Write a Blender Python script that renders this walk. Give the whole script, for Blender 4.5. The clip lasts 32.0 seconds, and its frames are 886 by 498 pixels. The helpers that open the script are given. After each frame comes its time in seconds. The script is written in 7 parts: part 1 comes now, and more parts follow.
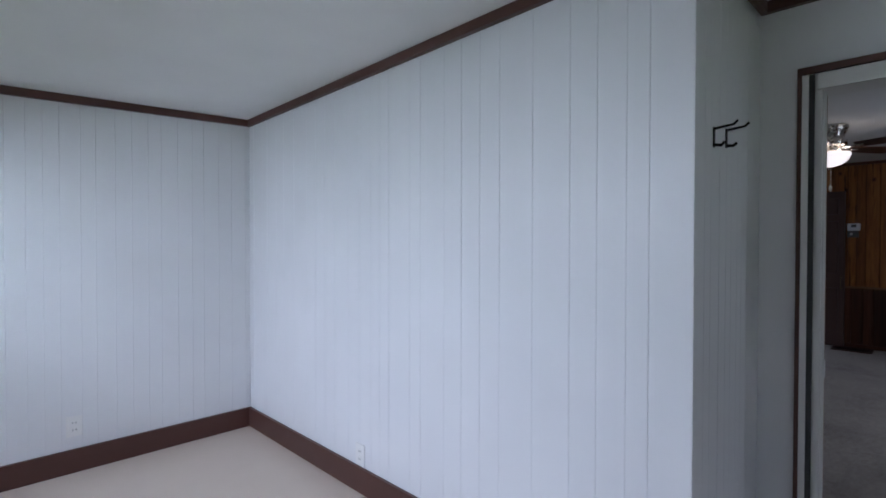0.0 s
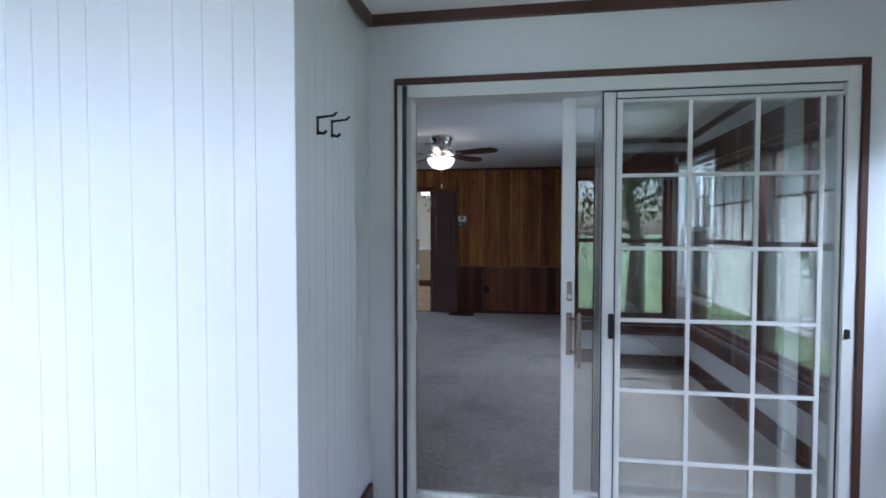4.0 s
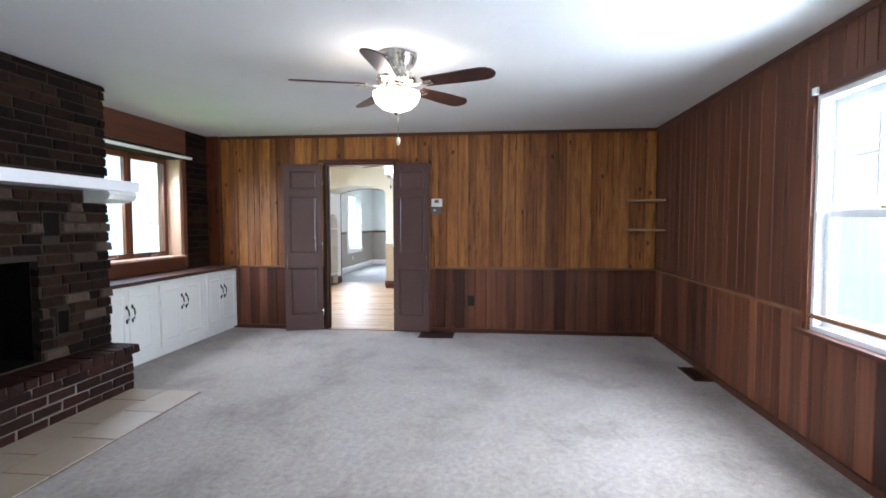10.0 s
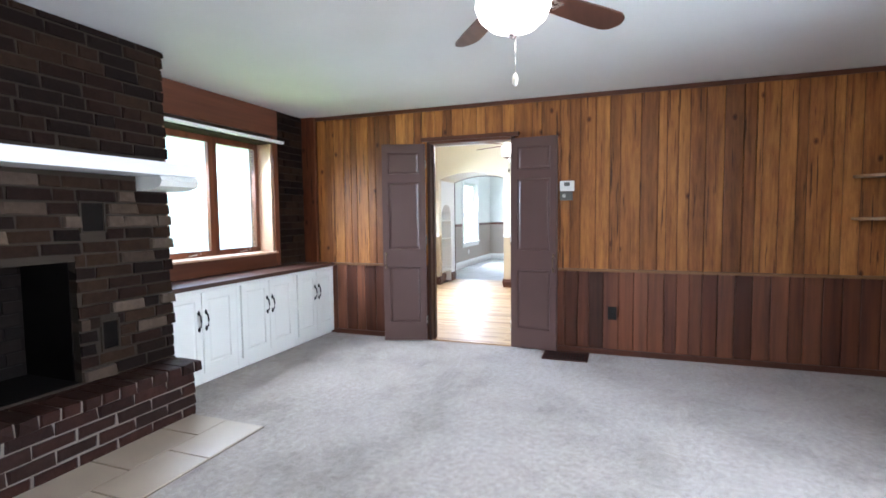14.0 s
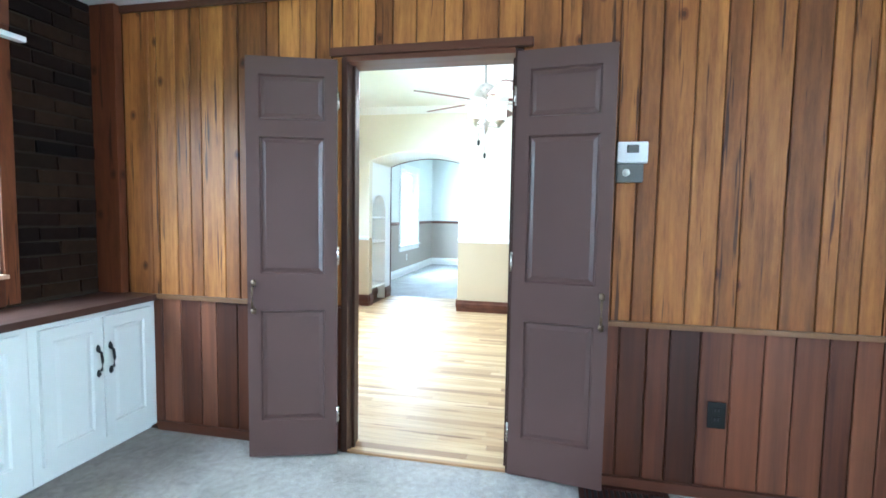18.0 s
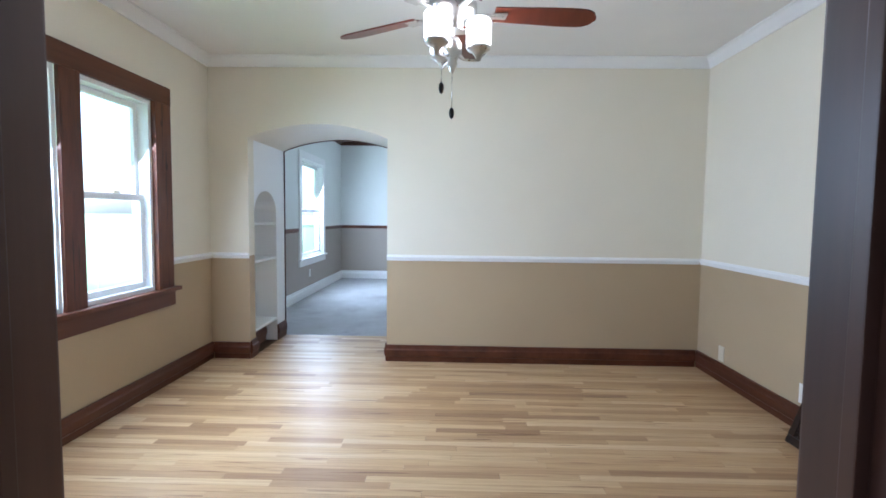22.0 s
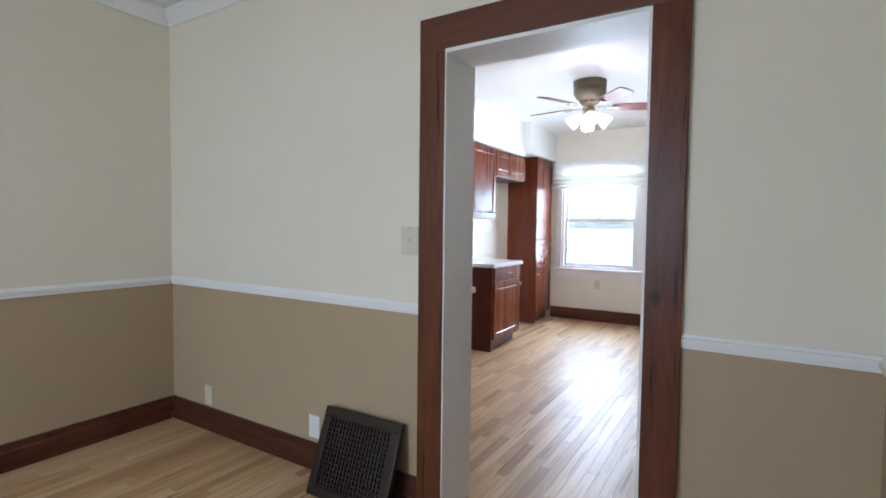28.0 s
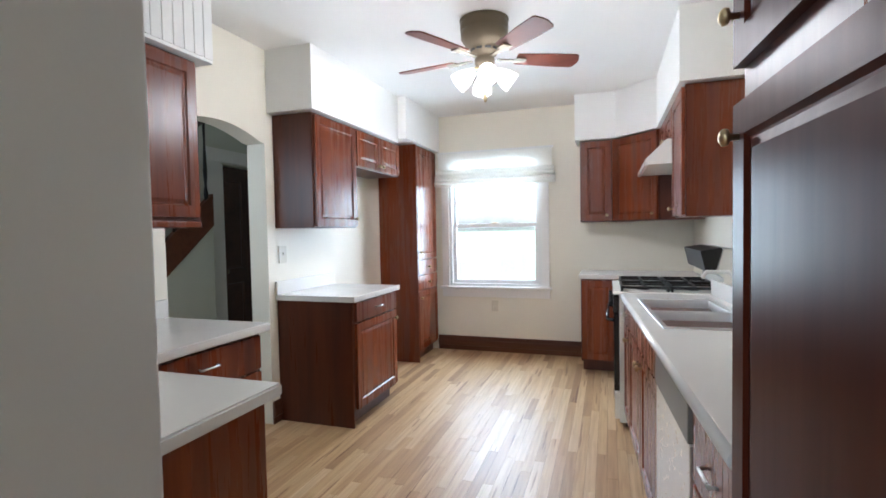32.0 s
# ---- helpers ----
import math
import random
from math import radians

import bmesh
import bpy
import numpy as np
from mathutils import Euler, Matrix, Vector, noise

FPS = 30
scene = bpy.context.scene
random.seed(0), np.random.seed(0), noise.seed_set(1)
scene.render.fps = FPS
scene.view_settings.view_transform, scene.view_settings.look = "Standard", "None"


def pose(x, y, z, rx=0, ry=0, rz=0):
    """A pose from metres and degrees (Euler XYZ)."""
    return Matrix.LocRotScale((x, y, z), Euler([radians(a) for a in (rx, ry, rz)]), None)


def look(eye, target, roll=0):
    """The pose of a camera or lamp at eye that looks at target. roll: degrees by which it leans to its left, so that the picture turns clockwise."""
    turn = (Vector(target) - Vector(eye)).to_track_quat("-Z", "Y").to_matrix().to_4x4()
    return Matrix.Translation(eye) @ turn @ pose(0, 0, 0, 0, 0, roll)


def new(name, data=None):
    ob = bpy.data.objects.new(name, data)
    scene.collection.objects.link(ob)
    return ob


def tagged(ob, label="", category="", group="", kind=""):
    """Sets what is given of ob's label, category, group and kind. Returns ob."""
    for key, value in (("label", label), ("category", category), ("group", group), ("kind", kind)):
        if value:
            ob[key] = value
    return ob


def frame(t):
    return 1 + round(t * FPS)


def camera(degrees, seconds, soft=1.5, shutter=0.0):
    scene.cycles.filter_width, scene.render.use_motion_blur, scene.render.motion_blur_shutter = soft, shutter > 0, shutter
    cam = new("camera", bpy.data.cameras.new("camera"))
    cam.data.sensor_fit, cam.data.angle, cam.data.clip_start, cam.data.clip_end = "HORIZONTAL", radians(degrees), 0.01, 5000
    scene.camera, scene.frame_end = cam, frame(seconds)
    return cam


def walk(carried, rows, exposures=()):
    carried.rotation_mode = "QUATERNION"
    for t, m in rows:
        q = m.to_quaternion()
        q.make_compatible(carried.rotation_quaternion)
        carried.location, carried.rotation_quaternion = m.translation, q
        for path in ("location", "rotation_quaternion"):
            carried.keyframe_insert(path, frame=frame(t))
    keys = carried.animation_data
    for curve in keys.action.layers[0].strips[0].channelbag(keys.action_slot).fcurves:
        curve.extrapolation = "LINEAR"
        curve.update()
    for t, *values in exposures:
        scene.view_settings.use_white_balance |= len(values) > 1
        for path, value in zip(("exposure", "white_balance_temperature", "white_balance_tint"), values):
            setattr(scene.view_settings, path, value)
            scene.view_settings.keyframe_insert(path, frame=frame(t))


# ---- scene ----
cam = camera(83.9, 32.0, soft=1.7)
# seconds, x, y, z, yaw, pitch, roll
ROWS = [
    (0.0, 0.000, 0.000, 1.360, -45.20, -0.83, -0.08),
    (0.5, 0.013, -0.021, 1.370, -50.53, -0.51, 0.01),
    (1.0, 0.031, -0.049, 1.370, -56.19, -0.13, -0.04),
    (1.5, 0.051, -0.073, 1.378, -62.68, -0.02, -0.12),
    (2.0, 0.075, -0.094, 1.371, -69.63, -0.17, -0.34),
    (2.5, 0.062, -0.150, 1.358, -75.50, -0.30, -0.50),
    (3.0, 0.065, -0.178, 1.345, -79.20, -0.66, -0.46),
    (3.5, 0.088, -0.185, 1.332, -80.90, -1.25, -0.25),
    (5.5, 0.310, -0.185, 1.316, -83.00, -4.15, 0.45),
    (6.0, 0.542, -0.157, 1.289, -85.16, -5.00, 0.25),
    (6.5, 0.770, -0.143, 1.274, -85.95, -5.85, 0.60),
    (7.0, 1.009, -0.133, 1.279, -86.50, -6.47, 0.85),
    (7.5, 1.255, -0.113, 1.270, -87.10, -6.40, 0.05),
    (8.0, 1.513, -0.090, 1.258, -88.57, -5.93, -0.75),
    (8.5, 1.760, -0.040, 1.264, -89.35, -5.60, -0.80),
    (9.0, 1.965, -0.035, 1.267, -88.19, -4.73, -0.48),
    (9.5, 2.249, -0.002, 1.296, -86.99, -4.01, -0.04),
    (10.0, 2.375, 0.019, 1.309, -83.88, -2.95, 0.06),
    (10.5, 2.474, 0.047, 1.290, -79.77, -1.81, -0.01),
    (11.0, 2.610, 0.085, 1.287, -75.54, -0.86, -0.08),
    (11.5, 2.690, 0.108, 1.289, -72.31, -0.54, -0.35),
    (12.0, 2.759, 0.125, 1.282, -70.88, -0.70, -0.40),
    (12.5, 2.895, 0.167, 1.269, -70.40, -1.18, -0.14),
    (13.0, 3.025, 0.184, 1.276, -70.19, -1.86, 0.16),
    (13.5, 3.226, 0.200, 1.278, -69.85, -2.80, 0.45),
    (14.0, 3.518, 0.230, 1.292, -69.98, -3.83, 0.62),
    (14.5, 3.801, 0.326, 1.295, -71.36, -5.05, 0.27),
    (15.0, 4.110, 0.443, 1.295, -73.18, -5.75, -0.17),
    (15.5, 4.450, 0.502, 1.286, -74.19, -6.09, -0.36),
    (17.5, 5.590, 0.955, 1.272, -78.20, -4.55, -1.05),
    (18.0, 5.870, 1.070, 1.271, -77.73, -4.10, -0.93),
    (18.5, 6.180, 1.192, 1.288, -78.40, -3.55, -0.72),
    (19.0, 6.500, 1.275, 1.297, -79.40, -3.05, -0.30),
    (19.5, 6.810, 1.335, 1.315, -80.45, -2.78, -0.05),
    (20.0, 7.125, 1.410, 1.320, -81.75, -2.97, 0.02),
    (20.5, 7.339, 1.499, 1.297, -83.71, -3.36, -0.12),
    (21.0, 7.575, 1.561, 1.291, -85.37, -3.84, -0.21),
    (21.5, 7.755, 1.608, 1.305, -87.27, -4.05, -0.58),
    (22.0, 7.852, 1.635, 1.293, -88.57, -3.80, -0.65),
    (22.5, 7.970, 1.676, 1.297, -88.48, -3.68, -0.58),
    (23.0, 8.031, 1.722, 1.291, -89.76, -3.43, -0.53),
    (23.5, 8.091, 1.755, 1.295, -92.29, -3.12, -0.40),
    (24.0, 8.159, 1.773, 1.298, -96.30, -2.57, -0.13),
    (24.5, 8.261, 1.751, 1.308, -100.57, -2.14, 0.25),
    (25.0, 8.394, 1.710, 1.301, -105.82, -1.71, 0.83),
    (25.5, 8.525, 1.652, 1.310, -113.07, -1.84, 1.43),
    (26.0, 8.598, 1.610, 1.312, -120.70, -2.03, 1.74),
    (26.5, 8.681, 1.518, 1.305, -127.74, -2.20, 1.43),
    (28.5, 9.017, 1.202, 1.302, -153.79, -2.63, -0.88),
    (29.0, 9.118, 1.006, 1.322, -157.96, -2.44, -0.62),
    (29.5, 9.224, 0.789, 1.328, -160.87, -2.09, -0.46),
    (30.0, 9.334, 0.575, 1.333, -164.17, -1.78, -0.28),
    (30.5, 9.394, 0.365, 1.343, -165.75, -2.00, 0.05),
    (31.0, 9.435, 0.135, 1.352, -164.50, -2.20, 0.30),
    (31.5, 9.458, -0.095, 1.352, -162.65, -2.12, 0.75),
    (32.0, 9.486, -0.259, 1.352, -161.45, -2.14, 1.08),
]
EXPOSURES = [
    (0.0, 0.60, 5750, 22), (1.0, 0.65, 5750, 22), (2.0, 1.0, 5650, 21), (3.5, 1.6, 5450, 18), (6.0, 1.85, 5350, 22), (7.5, 2.45, 5500, 19),
    (8.5, 3.05, 5650, 15), (9.5, 3.45, 5800, 18), (11.0, 4.0, 5800, 18), (15.5, 4.25, 5500, 14), (18.0, 4.5, 4950, 1),
    (19.5, 4.25, 4950, 2), (20.0, 4.0, 5000, 6), (21.0, 3.5, 5080, 12), (22.0, 3.15, 5120, 14), (23.5, 3.15, 5120, 14),
    (26.0, 3.25, 5400, 14), (28.5, 2.65, 5400, 14), (32.0, 2.55, 5700, 12),
]
walk(cam, [(t, pose(x, y, z, 90 + pitch, roll, yaw)) for t, x, y, z, yaw, pitch, roll in ROWS], EXPOSURES)

# ---------- world, sun, window light ----------
world = bpy.data.worlds.new("sky")
scene.world = world
world.use_nodes = True
wn = world.node_tree
sky = wn.nodes.new("ShaderNodeTexSky")
sky.sky_type = 'NISHITA'
sky.sun_disc = False
sky.sun_elevation, sky.sun_rotation = radians(64.8), radians(315)
sky.air_density, sky.dust_density = 1.0, 3.0
wn.nodes["Background"].inputs[1].default_value = 0.15
wn.links.new(sky.outputs[0], wn.nodes["Background"].inputs[0])
sun = new("sun", bpy.data.lights.new("sun", 'SUN'))
sun.data.energy, sun.data.angle, sun.data.color = 5.0, radians(15), (1.0, 0.96, 0.9)
sun.matrix_basis = look((0, 0, 30), (4.0, -4.0, 18.0))


def area_lamp(name, eye, target, width, height, watts, spread=180, colour=(0.84, 0.93, 1.0)):
    ob = new(name, bpy.data.lights.new(name, 'AREA'))
    ob.data.shape, ob.data.size, ob.data.size_y = 'RECTANGLE', width, height
    ob.data.energy, ob.data.color, ob.data.spread = watts, colour, radians(spread)
    ob.matrix_basis = look(eye, target)
    return ob


def bulb(name, place, watts, radius=0.05, colour=(1.0, 0.88, 0.73)):
    ob = new(name, bpy.data.lights.new(name, 'POINT'))
    ob.data.energy, ob.data.shadow_soft_size, ob.data.color = watts, radius, colour
    ob.location = place
    return ob


# daylight from the sky above, from lamps in or beside the window openings
area_lamp("window_light", (-0.86, 2.0, 1.9), (0.9, 2.0, 1.05), 2.5, 0.55, 44, 170)
area_lamp("window_light", (-0.80, -1.07, 2.13), (0.2, -1.0, 1.0), 0.7, 0.2, 9, 170)
area_lamp("window_light", (1.1, -2.04, 2.06), (1.1, 0.2, 1.3), 2.1, 0.2, 32, 170)
area_lamp("window_light", (4.95, -2.22, 1.58), (4.95, -1.0, 1.10), 1.5, 1.5, 33, 175)
area_lamp("window_light", (7.05, 3.84, 1.70), (7.05, 2.6, 0.75), 1.15, 0.55, 3.2, 130)
area_lamp("window_light", (10.58, 3.94, 1.45), (10.7, 2.6, 0.5), 1.5, 1.2, 10.5, 150)
area_lamp("window_light", (15.9, 4.10, 1.4), (15.9, 1.5, 0.4), 1.2, 1.5, 15)
area_lamp("window_light", (10.67, -5.92, 1.45), (10.6, -3.5, 1.02), 1.3, 1.6, 22, 170)
# added fill that brightens the hall; its wall has no window here
area_lamp("window_light", (12.5, -1.42, 1.6), (12.5, -5, 1.2), 0.8, 1.0, 3.2)

# ---------- materials ----------


def material(name, base, rough=0.6, metal=0.0):
    m = bpy.data.materials.new(name)
    m.use_nodes = True
    b = m.node_tree.nodes["Principled BSDF"]
    b.inputs["Base Color"].default_value = (*base, 1)
    b.inputs["Roughness"].default_value = rough
    b.inputs["Metallic"].default_value = metal
    return m


def nd(m, kind, **sockets):
    n = m.node_tree.nodes.new(kind)
    for key, value in sockets.items():
        n.inputs[key.replace("_", " ")].default_value = value
    return n


def link(m, a, b):
    m.node_tree.links.new(a, b)


def position(m, scale=(1, 1, 1), shift=False):
    """World position, stretched; shift: moved by the object's random number."""
    g = nd(m, "ShaderNodeNewGeometry")
    out = g.outputs["Position"]
    if shift:
        info, mul, add = nd(m, "ShaderNodeObjectInfo"), nd(m, "ShaderNodeMath"), nd(m, "ShaderNodeVectorMath")
        mul.operation, add.operation = 'MULTIPLY', 'ADD'
        mul.inputs[1].default_value = 37.0
        link(m, info.outputs["Random"], mul.inputs[0])
        link(m, out, add.inputs[0])
        link(m, mul.outputs[0], add.inputs[1])
        out = add.outputs[0]
    mp = nd(m, "ShaderNodeMapping")
    mp.inputs["Scale"].default_value = scale
    link(m, out, mp.inputs[0])
    return mp.outputs[0]


def noise_tex(m, vec, scale, detail=4.0, rough=0.55):
    n = nd(m, "ShaderNodeTexNoise", Scale=scale, Detail=detail, Roughness=rough)
    link(m, vec, n.inputs["Vector"])
    return n.outputs["Fac"]


def ramp(m, fac, *stops):
    r = nd(m, "ShaderNodeValToRGB")
    while len(r.color_ramp.elements) < len(stops):
        r.color_ramp.elements.new(0.5)
    for e, (at, col) in zip(r.color_ramp.elements, stops):
        e.position, e.color = at, (*col, 1)
    link(m, fac, r.inputs[0])
    return r.outputs[0]


def mix(m, fac, a, b, mode='MIX'):
    n = nd(m, "ShaderNodeMix")
    n.data_type, n.blend_type = 'RGBA', mode
    for src, sock in ((fac, n.inputs["Factor"]), (a, n.inputs[6]), (b, n.inputs[7])):
        if isinstance(src, (int, float)):
            sock.default_value = src
        elif isinstance(src, tuple):
            sock.default_value = (*src, 1)
        else:
            link(m, src, sock)
    return n.outputs[2]


def bump(m, fac, strength=0.2, distance=0.01):
    b = nd(m, "ShaderNodeBump", Strength=strength, Distance=distance)
    link(m, fac, b.inputs["Height"])
    link(m, b.outputs[0], m.node_tree.nodes["Principled BSDF"].inputs["Normal"])


def colour(m, out):
    link(m, out, m.node_tree.nodes["Principled BSDF"].inputs["Base Color"])


def roughness(m, fac, low, high):
    r = nd(m, "ShaderNodeMapRange")
    r.inputs["To Min"].default_value, r.inputs["To Max"].default_value = low, high
    link(m, fac, r.inputs["Value"])
    link(m, r.outputs[0], m.node_tree.nodes["Principled BSDF"].inputs["Roughness"])


def tone(c, k):
    return tuple(min(1.0, v * k) for v in c)


def paint(name, base, rough=0.55, vary=0.06, relief=0.08, grain=60.0, wear=0.08):
    """Rolled or brushed paint: faint clouds, fine orange-peel relief."""
    m = material(name, base, rough)
    p = position(m)
    big, fine = noise_tex(m, p, 1.3, 3.0), noise_tex(m, p, grain, 3.0)
    colour(m, ramp(m, big, (0.3, tone(base, 1 - vary)), (0.7, tone(base, 1 + vary * 0.5))))
    roughness(m, noise_tex(m, p, 5.0), rough - wear, rough + wear)
    bump(m, fine, relief, 0.002)
    return m


def wood(name, dark, light, rough=0.4, axis='z', scale=1.0, spread=0.5, relief=0.15, knots=False):
    """Grained wood along an axis; each object takes a tone of its own."""
    m = material(name, light, rough)
    s = {'x': (1.2, 22, 22), 'y': (22, 1.2, 22), 'z': (22, 22, 1.2)}[axis]
    p = position(m, tuple(v * scale for v in s), True)
    grain = noise_tex(m, p, 1.0, 6.0, 0.65)
    streak = noise_tex(m, position(m, tuple(v * scale * 0.22 for v in s), True), 1.0, 3.0)
    base = ramp(m, grain, (0.3, dark), (0.52, tuple((a + b) / 2 for a, b in zip(dark, light))), (0.75, light))
    base = mix(m, 0.5, base, ramp(m, streak, (0.3, tone(dark, 1.0)), (0.7, tone(light, 1.1))))
    info = nd(m, "ShaderNodeObjectInfo")
    var = ramp(m, info.outputs["Random"], (0.0, (1 - spread, (1 - spread) * 0.85, (1 - spread) * 0.8)), (0.3, (1 - spread * 0.45, 1 - spread * 0.55, 1 - spread * 0.6)), (0.62, (0.88, 0.86, 0.84)), (0.9, (1.0, 1.0, 1.0)), (1.0, (1.15, 1.2, 1.2)))
    base = mix(m, 1.0, base, var, 'MULTIPLY')
    if knots:
        mottle = noise_tex(m, position(m, (20, 20, 3.2), True), 1.0, 6.0, 0.75)
        base = mix(m, 0.5, base, ramp(m, mottle, (0.36, (0.38, 0.28, 0.22)), (0.5, (0.92, 0.88, 0.84)), (0.64, (1.3, 1.34, 1.3))), 'MULTIPLY')
        flat, along, across = nd(m, "ShaderNodeSeparateXYZ"), nd(m, "ShaderNodeCombineXYZ"), nd(m, "ShaderNodeMath")
        link(m, position(m, (5.5, 5.5, 3.6), True), flat.inputs[0])
        link(m, flat.outputs[0], across.inputs[0])
        link(m, flat.outputs[1], across.inputs[1])
        link(m, across.outputs[0], along.inputs[0])
        link(m, flat.outputs[2], along.inputs[1])
        v = nd(m, "ShaderNodeTexVoronoi", Scale=1.0)
        v.voronoi_dimensions = '2D'
        link(m, along.outputs[0], v.inputs["Vector"])
        spot = ramp(m, v.outputs["Distance"], (0.0, (0.08, 0.04, 0.025)), (0.045, (0.2, 0.11, 0.07)), (0.06, (0.6, 0.45, 0.35)), (0.072, (0.36, 0.22, 0.15)), (0.12, (1, 1, 1)))
        rare = nd(m, "ShaderNodeMath")
        rare.operation = 'GREATER_THAN'
        rare.inputs[1].default_value = 0.74
        link(m, v.outputs["Color"], rare.inputs[0])
        base = mix(m, 0.9, base, mix(m, rare.outputs[0], (1.0, 1.0, 1.0), spot), 'MULTIPLY')
        crack = noise_tex(m, position(m, (38, 38, 1.6), True), 1.0, 3.0, 0.6)
        base = mix(m, 0.85, base, ramp(m, crack, (0.33, (0.08, 0.04, 0.03)), (0.385, (1, 1, 1))), 'MULTIPLY')
    colour(m, base)
    roughness(m, grain, rough + 0.1, rough - 0.05)
    m.node_tree.nodes["Principled BSDF"].inputs["Specular IOR Level"].default_value = 0.35
    bump(m, grain, relief, 0.003)
    return m


def brick_like(name, a, b, c, rough=0.85):
    m = material(name, a, rough)
    info = nd(m, "ShaderNodeObjectInfo")
    isl = nd(m, "ShaderNodeNewGeometry")
    add = nd(m, "ShaderNodeMath")
    link(m, info.outputs["Random"], add.inputs[0])
    link(m, isl.outputs["Random Per Island"], add.inputs[1])
    fr = nd(m, "ShaderNodeMath")
    fr.operation = 'FRACT'
    link(m, add.outputs[0], fr.inputs[0])
    base = ramp(m, fr.outputs[0], (0.0, a), (0.45, b), (0.85, c), (1.0, tone(a, 0.6)))
    p = position(m, (1, 1, 1), True)
    n1, n2 = noise_tex(m, p, 14.0, 6.0, 0.7), noise_tex(m, p, 90.0, 4.0)
    base = mix(m, 0.7, base, ramp(m, n1, (0.3, (0.45, 0.42, 0.4)), (0.7, (1.15, 1.1, 1.05))), 'MULTIPLY')
    colour(m, base)
    bump(m, mix(m, 0.4, n1, n2), 0.8, 0.006)
    m.node_tree.nodes["Principled BSDF"].inputs["Specular IOR Level"].default_value = 0.12
    return m


def metal(name, base, rough=0.3):
    m = material(name, base, rough, 1.0)
    roughness(m, noise_tex(m, position(m), 40.0), rough - 0.08, rough + 0.12)
    return m


def glowing(name, base, strength):
    m = material(name, base, 0.3)
    b = m.node_tree.nodes["Principled BSDF"]
    b.inputs["Emission Color"].default_value = (*base, 1)
    b.inputs["Emission Strength"].default_value = strength
    return m


M_WHITE_PANEL = paint("white_panel_paint", (0.76, 0.77, 0.78), 0.42, 0.05, 0.12, 40)
M_SUN_CEIL = paint("sunroom_ceiling_paint", (0.80, 0.80, 0.79), 0.7)
M_LIV_CEIL = paint("living_ceiling_paint", (0.74, 0.75, 0.73), 0.75, 0.04, 0.2, 45)
M_BROWN = paint("brown_trim_paint", (0.085, 0.034, 0.026), 0.42, 0.2)
M_SUN_FLOOR = paint("beige_floor", (0.56, 0.47, 0.39), 0.5, 0.05)
M_FRAME = paint("white_door_frame", (0.70, 0.70, 0.67), 0.4, 0.08)
M_DARK_SEAL = material("dark_seal", (0.03, 0.03, 0.03), 0.6)
M_CREAM = paint("cream_wall_paint", (0.755, 0.705, 0.575), 0.6, 0.03)
M_TAN = paint("tan_wall_paint", (0.42, 0.322, 0.195), 0.6, 0.03)
M_WHITE = paint("white_trim_paint", (0.82, 0.82, 0.80), 0.35, 0.03)
M_DIN_CEIL = paint("dining_ceiling_paint", (0.82, 0.81, 0.78), 0.75, 0.03)
M_KIT = paint("kitchen_wall_paint", (0.79, 0.755, 0.645), 0.55, 0.03)
M_KIT_CEIL = paint("kitchen_ceiling_paint", (0.85, 0.85, 0.83), 0.7, 0.03)
M_PALE = paint("pale_wall_paint", (0.72, 0.74, 0.70), 0.6, 0.03)
M_TAUPE = paint("taupe_wall_paint", (0.36, 0.31, 0.26), 0.6, 0.03)
M_HALL = paint("hall_wall_paint", (0.60, 0.62, 0.54), 0.6, 0.03)
M_MAUVE = paint("mauve_door_paint", (0.082, 0.043, 0.035), 0.34, 0.12, 0.10, 30, 0.02)
M_CAB_WHITE = paint("white_cabinet_paint", (0.70, 0.70, 0.64), 0.4, 0.05)
M_PINE = wood("golden_pine_board", (0.15, 0.043, 0.010), (0.60, 0.255, 0.06), 0.5, 'z', 1.6, 0.55, 0.3, True)
M_RED = wood("dark_red_board", (0.05, 0.018, 0.013), (0.30, 0.108, 0.048), 0.4, 'z', 1.0, 0.88, 0.2)
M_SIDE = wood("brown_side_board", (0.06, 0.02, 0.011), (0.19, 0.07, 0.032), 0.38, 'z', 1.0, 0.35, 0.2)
M_TRIM_X = wood("stained_trim_x", (0.065, 0.021, 0.011), (0.17, 0.06, 0.028), 0.38, 'x')
M_TRIM_Y = wood("stained_trim_y", (0.06, 0.02, 0.011), (0.15, 0.054, 0.027), 0.38, 'y')
M_TRIM_Z = wood("stained_trim_z", (0.07, 0.021, 0.010), (0.195, 0.066, 0.027), 0.33, 'z', 0.6, 0.3, 0.12, True)
# brown jamb wood darkened in its colour for the unlit side of the doorway
M_JAMB_SHADED = wood("shaded_jamb_wood", (0.028, 0.013, 0.009), (0.068, 0.03, 0.018), 0.35, 'z', 1.0, 0.2, 0.08)
M_RAIL = wood("golden_rail", (0.2, 0.1, 0.04), (0.42, 0.24, 0.11), 0.4, 'y')
M_JAMB = wood("pale_jamb_wood", (0.35, 0.2, 0.12), (0.6, 0.4, 0.27), 0.4, 'z')
M_CHERRY = wood("cherry_cabinet_wood", (0.07, 0.014, 0.006), (0.27, 0.068, 0.022), 0.25, 'z', 0.8, 0.3, 0.05)
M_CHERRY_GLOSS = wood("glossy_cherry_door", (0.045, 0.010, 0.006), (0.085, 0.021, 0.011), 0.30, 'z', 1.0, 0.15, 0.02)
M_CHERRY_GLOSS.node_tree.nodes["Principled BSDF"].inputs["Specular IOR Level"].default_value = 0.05
